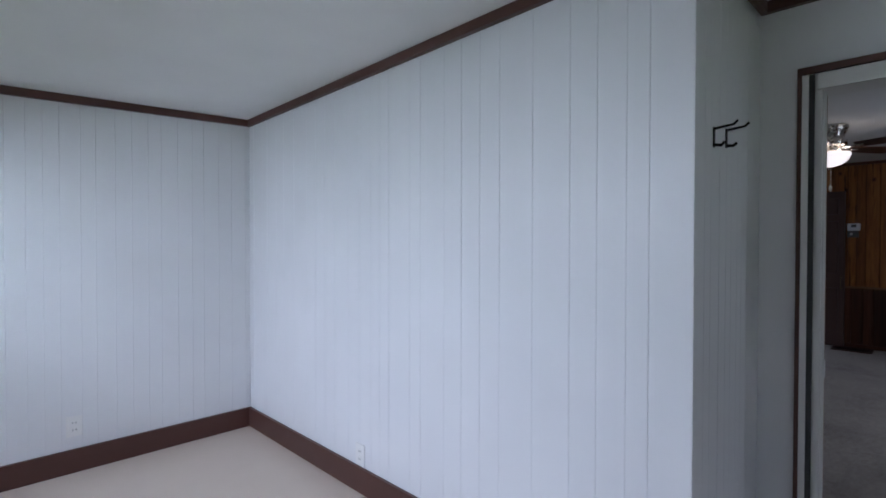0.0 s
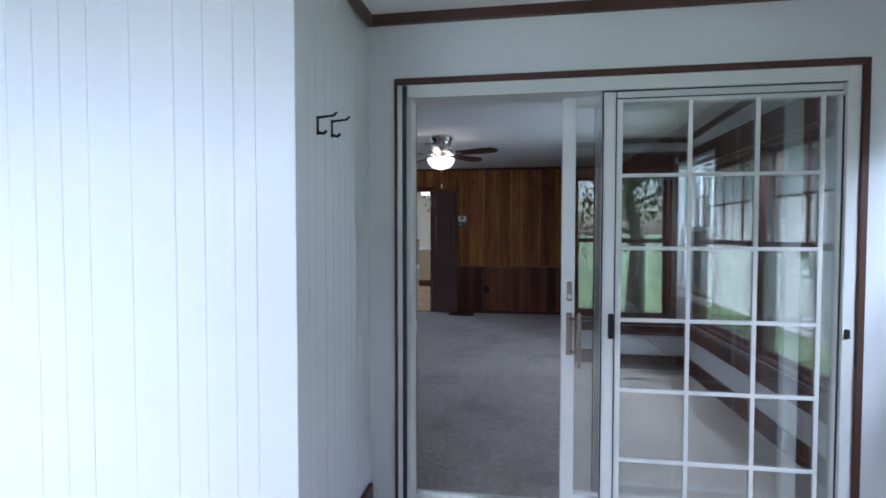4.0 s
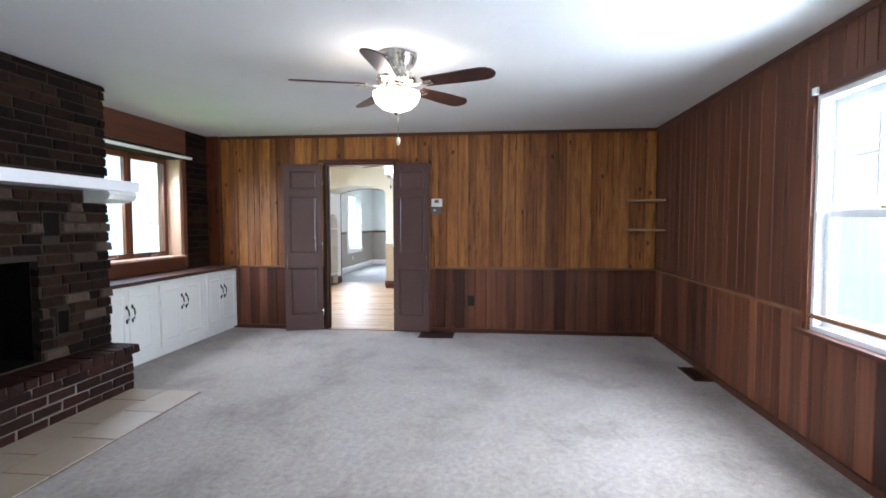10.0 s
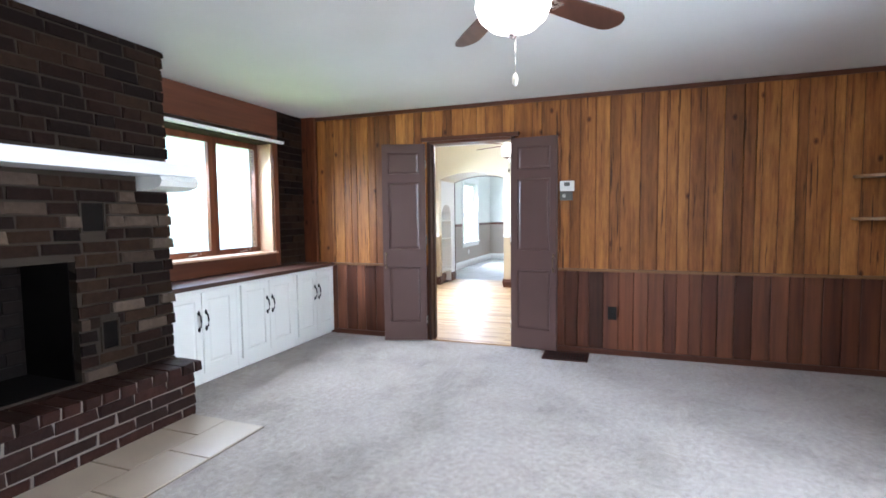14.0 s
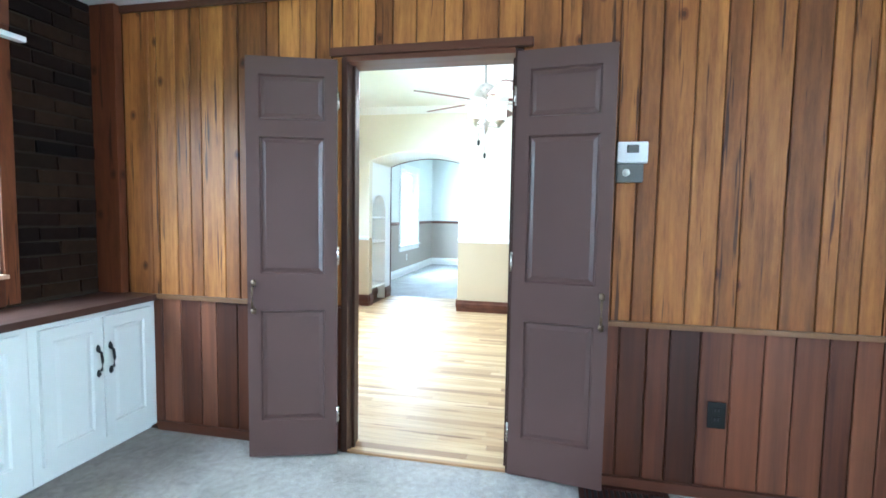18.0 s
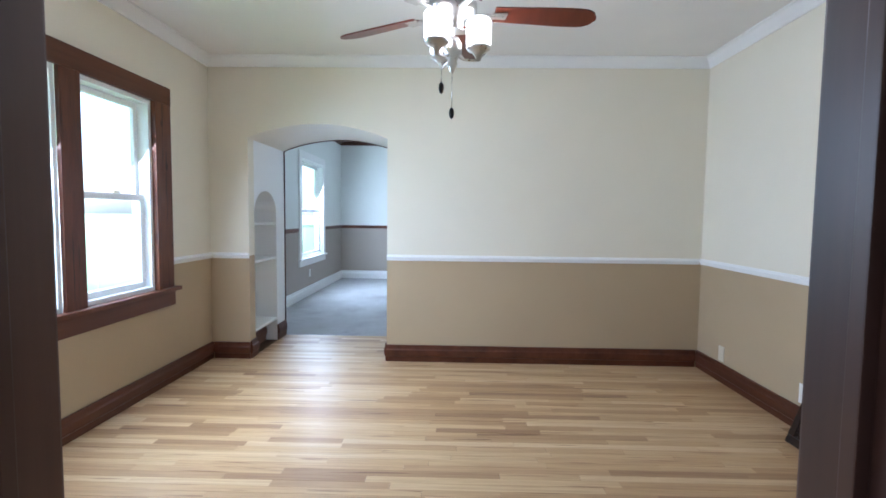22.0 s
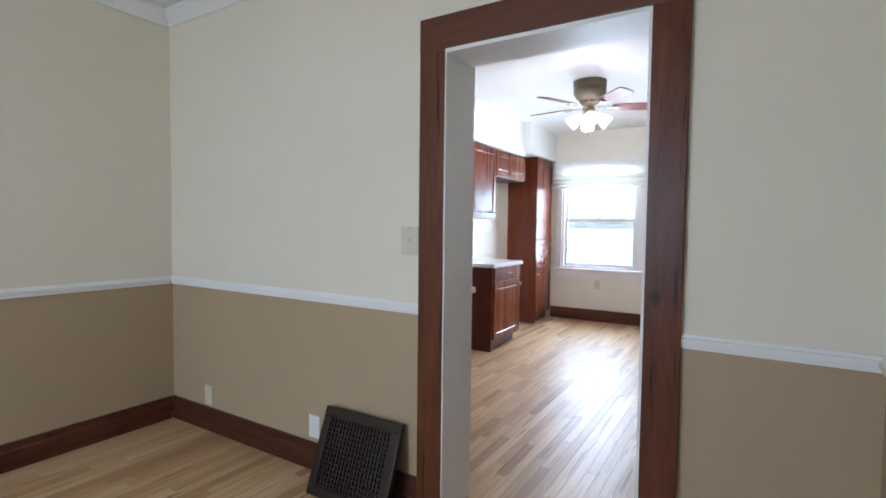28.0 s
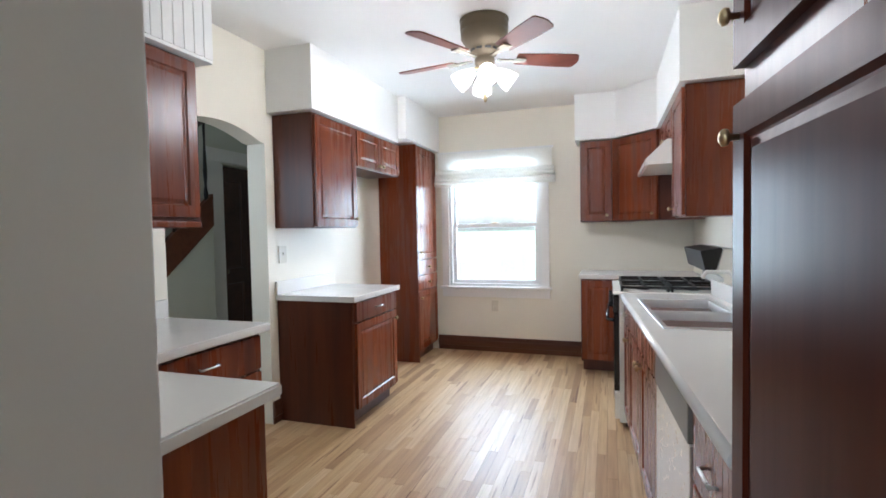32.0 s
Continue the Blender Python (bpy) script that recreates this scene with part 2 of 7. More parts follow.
M_CHERRY_DARK = wood("dark_cherry_panel", (0.045, 0.010, 0.006), (0.125, 0.034, 0.014), 0.27, 'z', 1.0, 0.2, 0.06)
M_BLADE = wood("dark_blade_wood", (0.04, 0.018, 0.012), (0.10, 0.045, 0.03), 0.35, 'x')
M_BLADE_RED = wood("red_blade_wood", (0.075, 0.015, 0.009), (0.165, 0.043, 0.022), 0.3, 'x')
M_DARKTOP = wood("dark_counter_wood", (0.035, 0.018, 0.013), (0.09, 0.045, 0.032), 0.3, 'x')
# brick, stone and mortar colours go near black to take in the wall's shade
M_BRICK = brick_like("old_brown_brick_shaded", (0.006, 0.0034, 0.0023), (0.014, 0.0062, 0.0038), (0.027, 0.0142, 0.0075))
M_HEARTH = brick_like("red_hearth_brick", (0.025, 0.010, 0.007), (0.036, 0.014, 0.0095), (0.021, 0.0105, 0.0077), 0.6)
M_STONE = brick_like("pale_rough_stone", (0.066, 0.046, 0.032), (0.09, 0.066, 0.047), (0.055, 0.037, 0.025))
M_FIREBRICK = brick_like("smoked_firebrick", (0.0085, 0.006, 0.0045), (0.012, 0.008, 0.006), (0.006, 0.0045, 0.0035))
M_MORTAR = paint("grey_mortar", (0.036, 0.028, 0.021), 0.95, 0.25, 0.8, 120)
M_MORTAR_L = paint("light_mortar", (0.19, 0.16, 0.13), 0.95, 0.2, 0.8, 120)
M_SOOT = paint("sooty_firebrick", (0.009, 0.0072, 0.006), 0.95, 0.5, 0.8, 30)
for dull in (M_MORTAR, M_MORTAR_L, M_SOOT):
    dull.node_tree.nodes["Principled BSDF"].inputs["Specular IOR Level"].default_value = 0.05
M_TILE = paint("beige_floor_tile", (0.40, 0.32, 0.235), 0.35, 0.12)
M_GROUT = paint("tile_grout", (0.13, 0.10, 0.075), 0.9)
M_LAMINATE = paint("white_laminate", (0.74, 0.73, 0.70), 0.22, 0.03, 0.02)
M_STEEL = metal("brushed_steel", (0.62, 0.61, 0.58), 0.28)
M_SINK = metal("satin_sink_steel", (0.80, 0.80, 0.78), 0.38)
M_NICKEL = metal("nickel", (0.56, 0.53, 0.47), 0.25)
M_ANTIQUE = metal("antique_brass", (0.17, 0.14, 0.10), 0.4)
M_BRONZE = metal("antique_bronze", (0.18, 0.13, 0.085), 0.4)
M_BRASS = metal("worn_brass", (0.5, 0.4, 0.24), 0.35)
M_BLACK = material("black_iron", (0.012, 0.011, 0.010), 0.45)
M_BLACK.node_tree.nodes["Principled BSDF"].inputs["Specular IOR Level"].default_value = 0.2
M_DARKMETAL = metal("dark_painted_metal", (0.05, 0.038, 0.032), 0.45)
M_PLATE = material("ivory_plate", (0.62, 0.58, 0.47), 0.35)
M_PLATE_W = material("white_plate", (0.8, 0.8, 0.78), 0.35)
M_GREYBOX = material("grey_plastic", (0.12, 0.115, 0.105), 0.4)
M_FABRIC = paint("sheer_blind_fabric", (0.85, 0.84, 0.78), 0.9, 0.04, 0.3, 200)
_tl, _ms = nd(M_FABRIC, "ShaderNodeBsdfTranslucent"), nd(M_FABRIC, "ShaderNodeMixShader", Fac=0.3)
_tl.inputs[0].default_value = (0.9, 0.9, 0.88, 1)
link(M_FABRIC, M_FABRIC.node_tree.nodes["Principled BSDF"].outputs[0], _ms.inputs[1])
link(M_FABRIC, _tl.outputs[0], _ms.inputs[2])
link(M_FABRIC, _ms.outputs[0], M_FABRIC.node_tree.nodes["Material Output"].inputs[0])
M_VINYL = material("white_vinyl_siding", (0.84, 0.85, 0.86), 0.5)
M_ENAMEL = material("white_enamel", (0.78, 0.76, 0.7), 0.18)
M_BLACKGLASS = material("black_oven_glass", (0.01, 0.01, 0.012), 0.08)
M_BOWL = glowing("frosted_bowl_glass", (1.0, 0.92, 0.8), 0.6)
M_SHADE = glowing("frosted_shade_glass", (1.0, 0.94, 0.85), 0.75)
M_BARK = paint("bark", (0.09, 0.07, 0.05), 0.9, 0.3, 0.8, 20)
M_LEAF = paint("leaf_green", (0.05, 0.11, 0.025), 0.6, 0.4)
M_ROOF = paint("grey_shingle", (0.12, 0.12, 0.12), 0.9, 0.2, 0.5, 60)

M_GLASS = bpy.data.materials.new("window_glass")
M_GLASS.use_nodes = True
_n = M_GLASS.node_tree.nodes
_n.remove(_n["Principled BSDF"])
_tr, _gl, _mx, _lw, _pw = nd(M_GLASS, "ShaderNodeBsdfTransparent"), nd(M_GLASS, "ShaderNodeBsdfGlossy", Roughness=0.01), nd(M_GLASS, "ShaderNodeMixShader"), nd(M_GLASS, "ShaderNodeLayerWeight", Blend=0.5), nd(M_GLASS, "ShaderNodeMath")
_ml = nd(M_GLASS, "ShaderNodeMath")
_tr.inputs[0].default_value = (0.94, 0.965, 0.955, 1)
_pw.operation, _ml.operation = 'POWER', 'MULTIPLY_ADD'
_pw.inputs[1].default_value, _ml.inputs[1].default_value, _ml.inputs[2].default_value = 3.2, 0.8, 0.15
link(M_GLASS, _lw.outputs["Facing"], _pw.inputs[0])
link(M_GLASS, _pw.outputs[0], _ml.inputs[0])
link(M_GLASS, _ml.outputs[0], _mx.inputs[0])
link(M_GLASS, _tr.outputs[0], _mx.inputs[1])
link(M_GLASS, _gl.outputs[0], _mx.inputs[2])
link(M_GLASS, _mx.outputs[0], _n["Material Output"].inputs[0])

M_GLASS_DOOR = M_GLASS.copy()
M_GLASS_DOOR.name = "door_glass"
M_GLASS_DOOR.node_tree.nodes[_ml.name].inputs[2].default_value = 0.27


def carpet(name, base, dark):
    m = material(name, base, 0.95)
    p = position(m)
    tuft, patch, tread = noise_tex(m, p, 160.0, 3.0, 0.7), noise_tex(m, p, 1.7, 6.0, 0.68), noise_tex(m, p, 28.0, 4.0, 0.7)
    c = mix(m, 0.55, ramp(m, tuft, (0.3, dark), (0.7, base)), ramp(m, tread, (0.35, dark), (0.65, base)))
    c = mix(m, 0.65, c, ramp(m, patch, (0.36, (0.5, 0.47, 0.43)), (0.48, (0.88, 0.86, 0.83)), (0.6, (1.05, 1.05, 1.05))), 'MULTIPLY')
    colour(m, c)
    bump(m, mix(m, 0.5, tuft, tread), 1.0, 0.012)
    m.node_tree.nodes["Principled BSDF"].inputs["Sheen Weight"].default_value = 0.25
    return m


M_CARPET = carpet("beige_carpet", (0.46, 0.40, 0.345), (0.22, 0.188, 0.158))
M_CARPET_G = carpet("grey_carpet", (0.40, 0.40, 0.40), (0.25, 0.25, 0.25))
M_GRASS = carpet("lawn_grass", (0.11, 0.2, 0.05), (0.05, 0.1, 0.02))


def strip_floor():
    m = material("honey_oak_strip", (0.5, 0.33, 0.17), 0.35)
    info, g, add, fr = nd(m, "ShaderNodeObjectInfo"), nd(m, "ShaderNodeNewGeometry"), nd(m, "ShaderNodeMath"), nd(m, "ShaderNodeMath")
    fr.operation = 'FRACT'
    link(m, info.outputs["Random"], add.inputs[0])
    link(m, g.outputs["Random Per Island"], add.inputs[1])
    link(m, add.outputs[0], fr.inputs[0])
    c = ramp(m, fr.outputs[0], (0.0, (0.30, 0.165, 0.075)), (0.10, (0.40, 0.245, 0.115)), (0.4, (0.50, 0.325, 0.16)), (0.75, (0.56, 0.385, 0.205)), (1.0, (0.62, 0.455, 0.265)))
    grain = noise_tex(m, position(m, (55, 2.2, 55), True), 1.0, 5.0, 0.65)
    c = mix(m, 0.6, c, ramp(m, grain, (0.3, (0.6, 0.52, 0.45)), (0.6, (1.05, 1.05, 1.03))), 'MULTIPLY')
    streak = noise_tex(m, position(m, (34, 1.5, 34), True), 1.0, 2.0, 0.5)
    c = mix(m, 0.8, c, ramp(m, streak, (0.31, (0.42, 0.30, 0.22)), (0.36, (1, 1, 1))), 'MULTIPLY')
    colour(m, c)
    roughness(m, noise_tex(m, position(m), 6.0), 0.34, 0.48)
    bump(m, grain, 0.06, 0.002)
    return m


M_STRIP = strip_floor()
M_STRIP_GAP = material("strip_gap", (0.09, 0.05, 0.025), 0.7)

# ---------- mesh helpers ----------


def to_mesh(name, bm, *mats):
    me = bpy.data.meshes.new(name)
    bm.normal_update()
    bm.to_mesh(me)
    bm.free()
    for m in mats:
        me.materials.append(m)
    return me


def box(bm, x0, x1, y0, y1, z0, z1, bevel=0.0, mi=0):
    r = bmesh.ops.create_cube(bm, size=1.0)
    vs = r["verts"]
    for v in vs:
        v.co = Vector((x0 + (v.co.x + 0.5) * (x1 - x0), y0 + (v.co.y + 0.5) * (y1 - y0), z0 + (v.co.z + 0.5) * (z1 - z0)))
    fs = {f for v in vs for f in v.link_faces}
    for f in fs:
        f.material_index = mi
    if bevel:
        es = list({e for v in vs for e in v.link_edges})
        bmesh.ops.bevel(bm, geom=es, offset=bevel, segments=2, affect='EDGES', profile=0.7)
    return bm


def boxes(*args, bevel=0.0):
    bm = bmesh.new()
    for a in args:
        box(bm, *a, bevel=bevel)
    return bm


def lathe(bm, profile, centre=(0, 0, 0), steps=28, axis='z'):
    """Turns a list of (radius, height) round an axis."""
    rings = []
    for r, h in profile:
        ring = []
        for k in range(steps):
            a = 2 * math.pi * k / steps
            p = Vector((r * math.cos(a), r * math.sin(a), h))
            if axis == 'x':
                p = Vector((h, p.x, p.y))
            elif axis == 'y':
                p = Vector((p.x, h, p.y))
            ring.append(bm.verts.new(p + Vector(centre)))
        rings.append(ring)
    for a, b in zip(rings, rings[1:]):
        for k in range(steps):
            f = bm.faces.new((a[k], a[(k + 1) % steps], b[(k + 1) % steps], b[k]))
            f.smooth = True
    for ring, r in ((rings[0], profile[0][0]), (rings[-1], profile[-1][0])):
        if r > 1e-4:
            bm.faces.new(ring)
    bmesh.ops.recalc_face_normals(bm, faces=bm.faces)
    return bm


def lathed(profile, centre=(0, 0, 0), steps=28, axis='z'):
    return lathe(bmesh.new(), profile, centre, steps, axis)


def tube(points, radius, steps=8, closed=False):
    bm = bmesh.new()
    pts = [Vector(p) for p in points]
    rings = []
    for i, p in enumerate(pts):
        d = (pts[min(i + 1, len(pts) - 1)] - pts[max(i - 1, 0)]).normalized()
        q = d.to_track_quat('Z', 'Y')
        rings.append([bm.verts.new(p + q @ Vector((radius * math.cos(2 * math.pi * k / steps), radius * math.sin(2 * math.pi * k / steps), 0))) for k in range(steps)])
    for a, b in zip(rings, rings[1:]):
        for k in range(steps):
            f = bm.faces.new((a[k], a[(k + 1) % steps], b[(k + 1) % steps], b[k]))
            f.smooth = True
    bm.faces.new(rings[0])
    bm.faces.new(rings[-1])
    bmesh.ops.recalc_face_normals(bm, faces=bm.faces)
    return bm


def prism(outline, axis, a, b):
    """A flat outline pushed from a to b along an axis; the outline is given in the two other axes, in order."""
    bm = bmesh.new()

    def at(u, v, w):
        return {'x': (w, u, v), 'y': (u, w, v), 'z': (u, v, w)}[axis]
    lo = [bm.verts.new(at(u, v, a)) for u, v in outline]
    hi = [bm.verts.new(at(u, v, b)) for u, v in outline]
    bm.faces.new(lo)
    bm.faces.new(hi)
    n = len(outline)
    for k in range(n):
        bm.faces.new((lo[k], lo[(k + 1) % n], hi[(k + 1) % n], hi[k]))
    bmesh.ops.recalc_face_normals(bm, faces=bm.faces)
    return bm


def arch_line(u0, u1, spring, rise, steps=18):
    return [(u0 + (u1 - u0) * k / steps, spring + rise * math.sin(math.pi * k / steps) ** 0.8) for k in range(steps + 1)]


def thing(name, label, category, place=(0, 0, 0), group="", kind=""):
    ob = new(name)
    ob.location = place
    return tagged(ob, label, category, group, kind)


def part(name, bm, mat, parent, label=""):
    """One mesh, in world places, under a thing or a part."""
    me = to_mesh(name, bm, *(mat if isinstance(mat, tuple) else (mat,)))
    ob = new(name, me)
    ob.parent = parent
    m = Matrix.Identity(4)
    up = parent
    while up is not None:
        m = up.matrix_basis.inverted() @ m if up.parent is None else m
        up = up.parent
    if parent.parent is None:
        ob.matrix_parent_inverse = parent.matrix_basis.inverted()
    return tagged(ob, label)


def structure(name, bm, mat, label="", category=""):
    ob = new(name, to_mesh(name, bm, *(mat if isinstance(mat, tuple) else (mat,))))
    return tagged(ob, label, category or name.split("_")[0], "", "structure")


def single(name, bm, mat, label, category, group="", kind=""):
    """A thing of one mesh, its origin moved to the middle of its base."""
    vs = [v.co.copy() for v in bm.verts]
    c = Vector(((min(v.x for v in vs) + max(v.x for v in vs)) / 2, (min(v.y for v in vs) + max(v.y for v in vs)) / 2, min(v.z for v in vs)))
    for v in bm.verts:
        v.co -= c
    ob = new(name, to_mesh(name, bm, *(mat if isinstance(mat, tuple) else (mat,))))
    ob.location = c
    return tagged(ob, label, category, group, kind)


def wall(name, axis, a, b, u0, u1, z0, z1, holes=(), mats=(None,), pick=None, label=""):
    """A wall from a to b across its thickness, with holes (u0, u1, z0, z1) right through it."""
    us = sorted({u0, u1, *[h[0] for h in holes], *[h[1] for h in holes]})
    zs = sorted({z0, z1, *[h[2] for h in holes], *[h[3] for h in holes]})
    us = [u for u in us if u0 <= u <= u1]
    zs = [z for z in zs if z0 <= z <= z1]
    bm = bmesh.new()
    cells = {}

    def solid(i, j):
        if not (0 <= i < len(us) - 1 and 0 <= j < len(zs) - 1):
            return False
        cu, cz = (us[i] + us[i + 1]) / 2, (zs[j] + zs[j + 1]) / 2
        return not any(h[0] < cu < h[1] and h[2] < cz < h[3] for h in holes)

    def vert(u, w, z):
        key = (u, w, z)
        if key not in cells:
            cells[key] = bm.verts.new((w, u, z) if axis == 'x' else (u, w, z))
        return cells[key]
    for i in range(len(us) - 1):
        for j in range(len(zs) - 1):
            if not solid(i, j):
                continue
            p, q, r, s = us[i], us[i + 1], zs[j], zs[j + 1]
            for w in (a, b):
                bm.faces.new([vert(p, w, r), vert(q, w, r), vert(q, w, s), vert(p, w, s)])
            for (di, dj, c0, c1) in ((-1, 0, (p, r), (p, s)), (1, 0, (q, r), (q, s)), (0, -1, (p, r), (q, r)), (0, 1, (p, s), (q, s))):
                if not solid(i + di, j + dj):
                    bm.faces.new([vert(c0[0], a, c0[1]), vert(c1[0], a, c1[1]), vert(c1[0], b, c1[1]), vert(c0[0], b, c0[1])])
    bmesh.ops.recalc_face_normals(bm, faces=bm.faces)
    if pick:
        for f in bm.faces:
            f.normal_update()
            f.material_index = pick(f.calc_center_median(), f.normal)
    return structure(name, bm, mats, label)

# ---------- the plan ----------
SUN_CEIL, LIV_CEIL, DIN_CEIL, KIT_CEIL, BACK_CEIL = 2.325, 2.39, 2.645, 2.63, 2.78
X_DOOR, X_LIV0, X_LIV1, X_DIN0, X_DIN1, X_BACK = 2.36, 2.46, 8.25, 8.385, 12.16, 13.06
Y_RIGHT, Y_LEFT, Y_DIN0, Y_DIN1, Y_KIT1 = -1.80, 3.60, -0.50, 3.80, -5.58
RAIL_Z = 0.925

# ground and distance
ground = structure("ground", boxes((-600, 620, -600, 600, -0.75, -0.45)), M_GRASS, "short green lawn round the house")

# sunroom shell
structure("floor_sunroom", boxes((-0.47, 2.44, -1.92, 3.75, -0.12, 0.0)), M_SUN_FLOOR, "plain beige sunroom floor")
# the sunroom's ceiling falls slightly towards the garden and the closed end
def sun_z(x, y=0.0):
    return 2.247 + 0.036 * x - 0.018 * max(0.0, y - 0.5)


bm = bmesh.new()
under = [[bm.verts.new((x, y, sun_z(x, y))) for y in (-2.5, 0.5, 3.75)] for x in (-1.27, 2.52)]
above = [[bm.verts.new((x, y, 2.6)) for y in (-2.5, 0.5, 3.75)] for x in (-1.27, 2.52)]
for k in range(2):
    for rows4 in (under, above):
        bm.faces.new((rows4[0][k], rows4[1][k], rows4[1][k + 1], rows4[0][k + 1]))
    for side in (0, 1):
        bm.faces.new((under[side][k], under[side][k + 1], above[side][k + 1], above[side][k]))
for k in (0, 2):
    bm.faces.new((under[0][k], under[1][k], above[1][k], above[0][k]))
bmesh.ops.recalc_face_normals(bm, faces=bm.faces)
structure("ceiling_sunroom", bm, M_SUN_CEIL, "white flat sunroom ceiling")
wall_panel = structure("wall_panelled", boxes((1.598, 2.46, 0.525, 3.75, 0, 2.6)), M_WHITE_PANEL, "white painted board wall")
wall_sun_left = structure("wall_sunroom_left", boxes((-0.47, 1.598, 3.598, 3.75, 0, 2.42)), M_WHITE_PANEL, "white painted board wall")
WEST_WINDOWS = ((-1.66, -0.74), (0.75, 1.9), (2.15, 3.3))
SOUTH_WINDOWS = ((-0.2, 1.0), (1.02, 2.22))
SUN_SILL, SUN_HEAD = 0.47, 1.93
wall("wall_sunroom_west", 'x', -0.47, -0.35, -1.8, 3.598, 0, 2.42, [(a, b, SUN_SILL, SUN_HEAD) for a, b in WEST_WINDOWS], (M_WHITE_PANEL,), None, "white wall with a row of windows")
wall("wall_sunroom_south", 'y', -1.92, -1.8, -0.35, 2.36, 0, 2.42, [(a, b, SUN_SILL, SUN_HEAD) for a, b in SOUTH_WINDOWS], (M_WHITE_PANEL,), None, "white wall with a row of windows")
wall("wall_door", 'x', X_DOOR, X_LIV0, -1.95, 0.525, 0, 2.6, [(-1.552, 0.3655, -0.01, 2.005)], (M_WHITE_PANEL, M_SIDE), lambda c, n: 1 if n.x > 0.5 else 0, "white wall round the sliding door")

# eaves over the main house
structure("roof_eaves", boxes((2.5, 18.7, -6.4, 5.4, 2.92, 3.05)), M_WHITE, "white boarded roof eaves", "roof")

# living room shell
structure("floor_living", boxes((2.44, 8.24, -1.95, 3.78, -0.12, 0.0)), M_CARPET, "beige cut-pile carpet, trodden in places")
structure("ceiling_living", boxes((2.46, 8.38, -1.95, 3.95, LIV_CEIL, LIV_CEIL + 0.1)), M_LIV_CEIL, "white lightly textured ceiling")
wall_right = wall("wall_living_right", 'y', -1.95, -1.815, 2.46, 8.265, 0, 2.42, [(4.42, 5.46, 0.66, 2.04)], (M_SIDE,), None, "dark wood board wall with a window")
wall_far = wall("wall_living_far", 'x', 8.265, X_DIN0, -1.95, 3.95, 0, 2.9, [(1.215, 2.12, -0.01, 2.045), (-1.95, 3.95, RAIL_Z, RAIL_Z)], (M_TRIM_Z, M_CREAM, M_TAN), lambda c, n: (1 if c.z > RAIL_Z else 2) if n.x > 0.5 else 0, "board wall between the two rooms")
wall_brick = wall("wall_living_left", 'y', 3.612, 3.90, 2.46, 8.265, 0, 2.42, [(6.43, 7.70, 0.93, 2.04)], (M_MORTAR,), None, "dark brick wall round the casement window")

# dining room shell: split into two colours at the chair rail
two_tone = lambda c, n: 0 if c.z > RAIL_Z else 1
structure("floor_dining", boxes((8.24, X_BACK, -0.68, 3.95, -0.12, -0.004)), M_STRIP_GAP, "bed of the strip floor")
structure("ceiling_dining", boxes((8.30, 12.4, -0.68, 3.95, DIN_CEIL, DIN_CEIL + 0.1)), M_DIN_CEIL, "white dining room ceiling")
KD0, KD1 = 9.224, 10.043
wall("wall_dining_right", 'y', -0.70, Y_DIN0, 8.30, 12.16, 0, 2.9, [(KD0, KD1, -0.01, 2.05), (8.30, 12.16, RAIL_Z, RAIL_Z)], (M_CREAM, M_TAN, M_KIT, M_WHITE), lambda c, n: 2 if n.y < -0.5 else (3 if abs(n.x) > 0.5 and KD0 - 0.05 < c.x < KD1 + 0.05 else two_tone(c, n)), "cream and tan wall with a cased doorway")
wall("wall_dining_left", 'y', Y_DIN1, 3.95, X_DIN0, 12.16, 0, 2.9, [(9.80, 11.36, 0.72, 2.09), (X_DIN0, 12.16, RAIL_Z, RAIL_Z)], (M_CREAM, M_TAN), two_tone, "cream and tan wall with a double window")
structure("wall_dining_entry", boxes((X_DIN0, 8.58, -0.68, 1.06, RAIL_Z, 2.9)), M_CREAM, "cream upper wall by the door")
structure("wall_dining_entry_low", boxes((X_DIN0, 8.58, -0.68, 1.06, 0, RAIL_Z)), M_TAN, "tan lower wall by the door")
A0, A1 = 2.231, 3.455
wall("wall_dining_far", 'x', X_DIN1, X_BACK, -0.68, A0, 0, 2.9, [(-0.68, A0, RAIL_Z, RAIL_Z)], (M_CREAM, M_TAN, M_WHITE), lambda c, n: 2 if n.y > 0.5 else two_tone(c, n), "cream and tan wall beside the archway")
bm = prism(arch_line(A0, A1, 1.955, 0.125) + [(A1, 2.9), (A0, 2.9)], 'x', X_DIN1, X_BACK)
structure("wall_arch", bm, M_CREAM, "low plaster arch")
structure("wall_arch_pier_face", boxes((X_DIN1, 12.28, A1, 3.95, RAIL_Z, 2.9)), M_CREAM, "cream upper part of the pier")
bm = boxes((12.28, X_BACK, 3.70, 3.95, 0, 2.9), (12.83, X_BACK, A1, 3.70, 0, 2.9), (12.28, 12.83, A1 + 0.13, 3.70, 0, 0.215), (12.28, 12.83, A1, 3.70, 0.215, 0.24), (12.28, 12.83, A1, 3.70, 1.62, 2.9))
structure("wall_arch_pier", bm, M_WHITE, "white plaster arch pier with a niche")
structure("wall_arch_pier_low", boxes((X_DIN1, 12.28, A1, 3.95, 0, RAIL_Z)), M_TAN, "tan lower part of the pier")
bm = prism([(12.28, 1.62), (12.28, 1.3)] + [(12.555 - 0.275 * math.cos(math.pi * k / 16), 1.3 + 0.215 * math.sin(math.pi * k / 16)) for k in range(1, 16)] + [(12.83, 1.3), (12.83, 1.62)], 'y', A1, 3.70)
structure("wall_niche_head", bm, M_WHITE, "rounded head of the niche")

